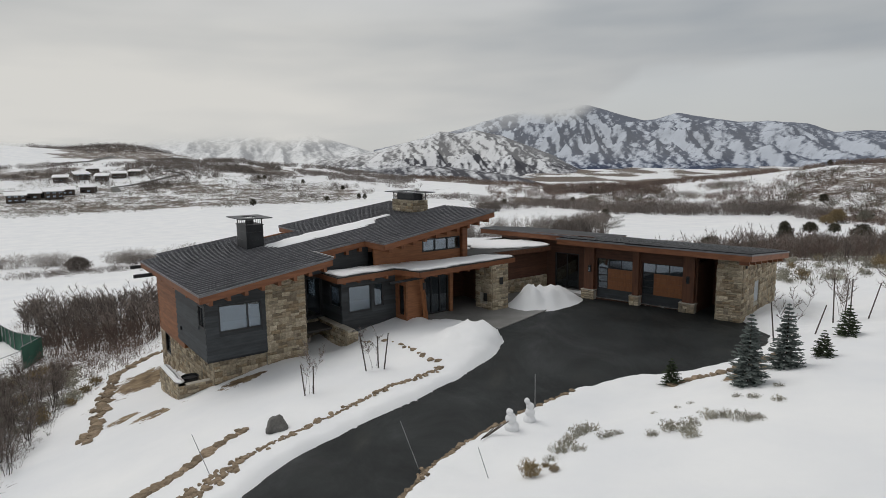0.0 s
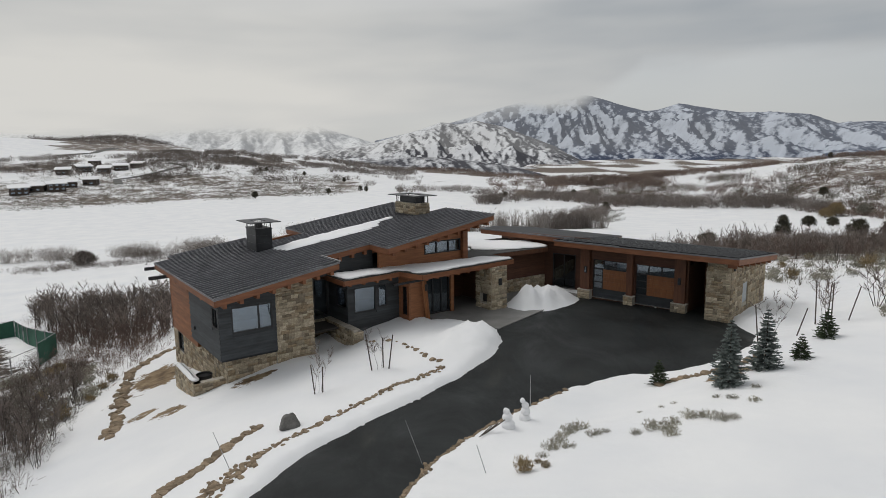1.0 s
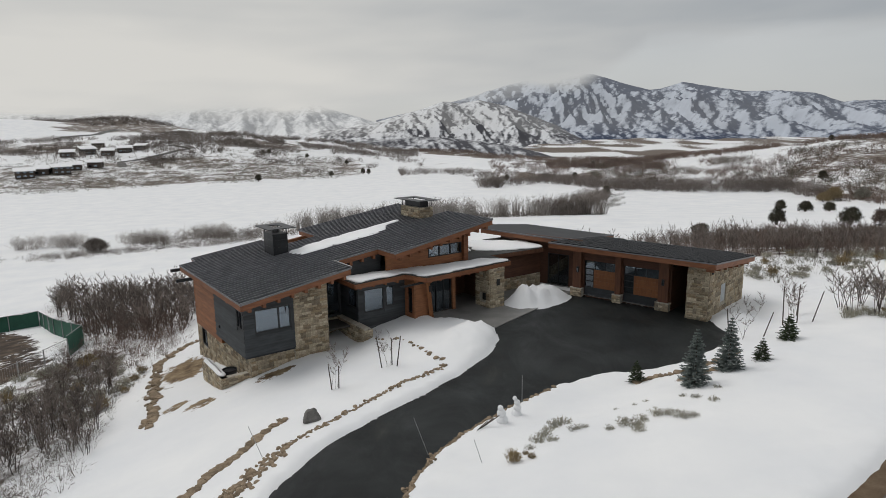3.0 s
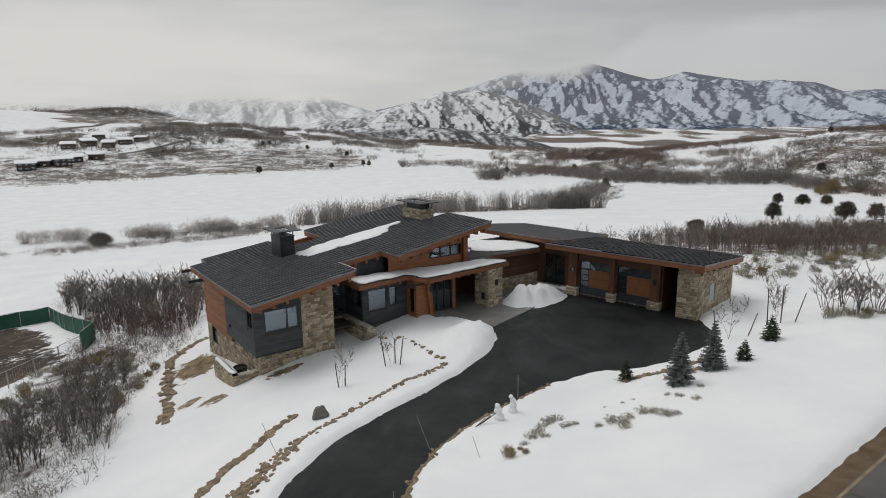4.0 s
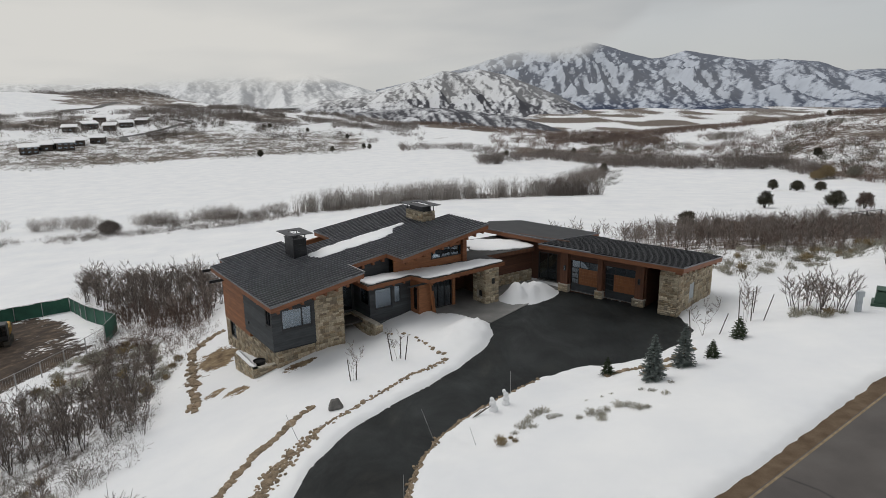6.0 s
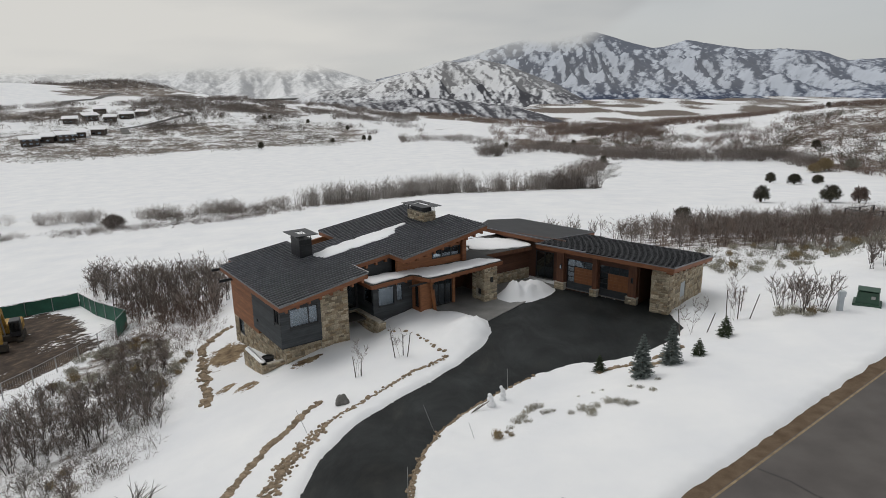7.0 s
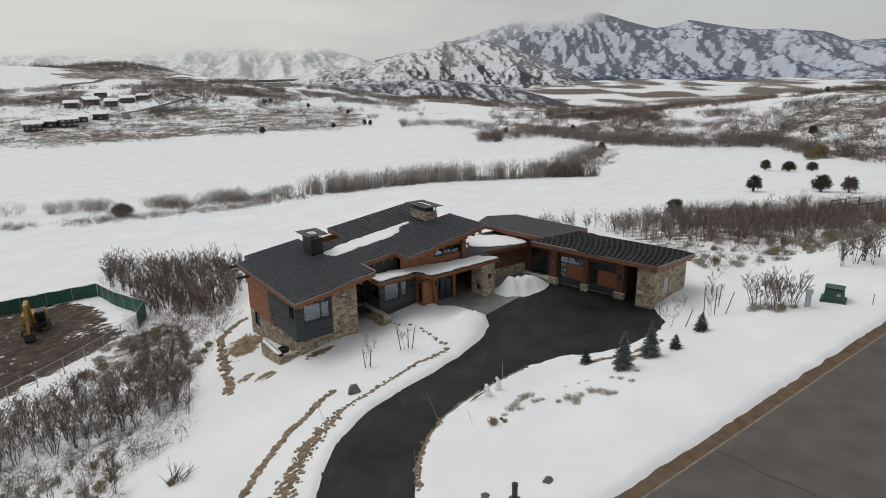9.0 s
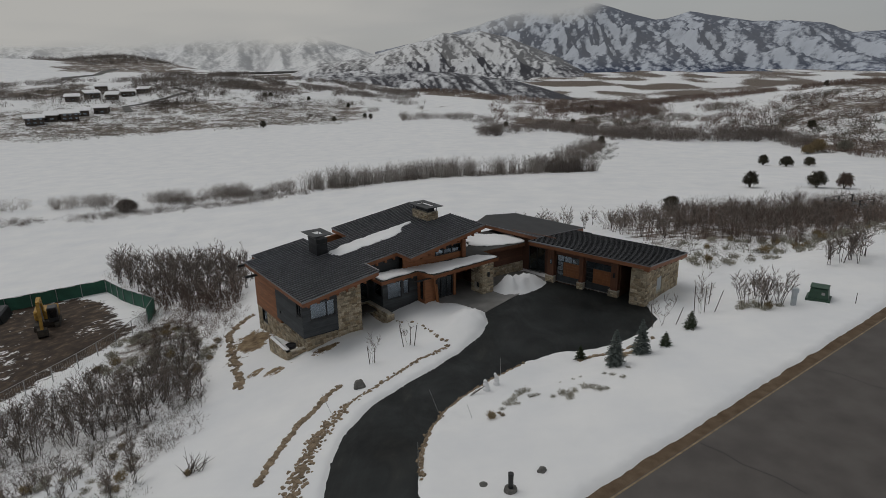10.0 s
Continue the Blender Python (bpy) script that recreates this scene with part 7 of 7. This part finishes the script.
def cloud_bank():
    """Low cloud that hides the peaks: a far veil, thick above, thin haze glowing below."""
    m = bpy.data.materials.new("cloud_and_haze")
    m.use_nodes = True
    nt = m.node_tree
    nt.nodes.clear()
    out = nt.nodes.new("ShaderNodeOutputMaterial")
    mix = nt.nodes.new("ShaderNodeMixShader")
    glow = nt.nodes.new("ShaderNodeEmission")
    tone = nt.nodes.new("ShaderNodeAttribute")
    tone.attribute_name = "tone"
    ramp = nt.nodes.new("ShaderNodeValToRGB")
    ramp.color_ramp.elements[0].color, ramp.color_ramp.elements[1].color = (0.33, 0.36, 0.39, 1), (0.66, 0.65, 0.62, 1)
    nt.links.new(tone.outputs["Fac"], ramp.inputs[0])
    nt.links.new(ramp.outputs[0], glow.inputs[0])
    fac = nt.nodes.new("ShaderNodeAttribute")
    fac.attribute_name = "veil"
    nt.links.new(fac.outputs["Fac"], mix.inputs[0])
    clear = nt.nodes.new("ShaderNodeBsdfTransparent")
    nt.links.new(clear.outputs[0], mix.inputs[1])
    nt.links.new(glow.outputs[0], mix.inputs[2])
    nt.links.new(mix.outputs[0], out.inputs[0])
    verts, veil, shade = [], [], []
    na, nz, dist = 300, 110, 2900
    for j in range(nz):
        z = -70 + 1000 * (j / (nz - 1)) ** 1.5
        for i in range(na):
            az = lerp(-60, 60, i / (na - 1))
            verts.append((dist * math.sin(radians(az)), dist * math.cos(radians(az)), z))
            n = noise.fractal((az / 20, z / 160, 1.5), 1.0, 2.0, 3)
            wisp = noise.fractal((az / 5, z / 50, 4.5), 0.9, 2.1, 5)
            k = 0
            while k < len(CEILING) - 2 and az > CEILING[k + 1][0]:
                k += 1
            t = min(1, max(0, (az - CEILING[k][0]) / (CEILING[k + 1][0] - CEILING[k][0])))
            base = lerp(CEILING[k][1], CEILING[k + 1][1], t)
            thick = step(-40, 62, z - base + 24 * wisp)
            gone = 1 - step(480, 1000, z + 120 * n)
            # The constant share is haze: a faint glow laid over the slopes.
            veil.append(min(1.0, 0.10 + 0.08 * step(-60, 0, z) + 0.93 * thick) * gone * step(-70, -30, z))
            shade.append(min(1.0, max(0.0, lerp(0.98, 0.42, step(-16, 22, az)) + 0.22 * n + 0.05 * wisp - 0.25 * step(150, 600, z))))
    faces = [(j * na + i, j * na + i + 1, (j + 1) * na + i + 1, (j + 1) * na + i) for j in range(nz - 1) for i in range(na - 1)]
    me = bpy.data.meshes.new("cloud_bank")
    me.from_pydata(verts, [], faces)
    me.materials.append(m)
    me.shade_smooth()
    for key, vals in (("veil", veil), ("tone", shade)):
        me.attributes.new(key, "FLOAT", "POINT").data.foreach_set("value", vals)
    ob = tagged(new("cloud_bank", me), "glowing veil of low grey cloud and haze before the peaks", "cloud", kind="structure")
    ob.visible_shadow = False


cloud_bank()
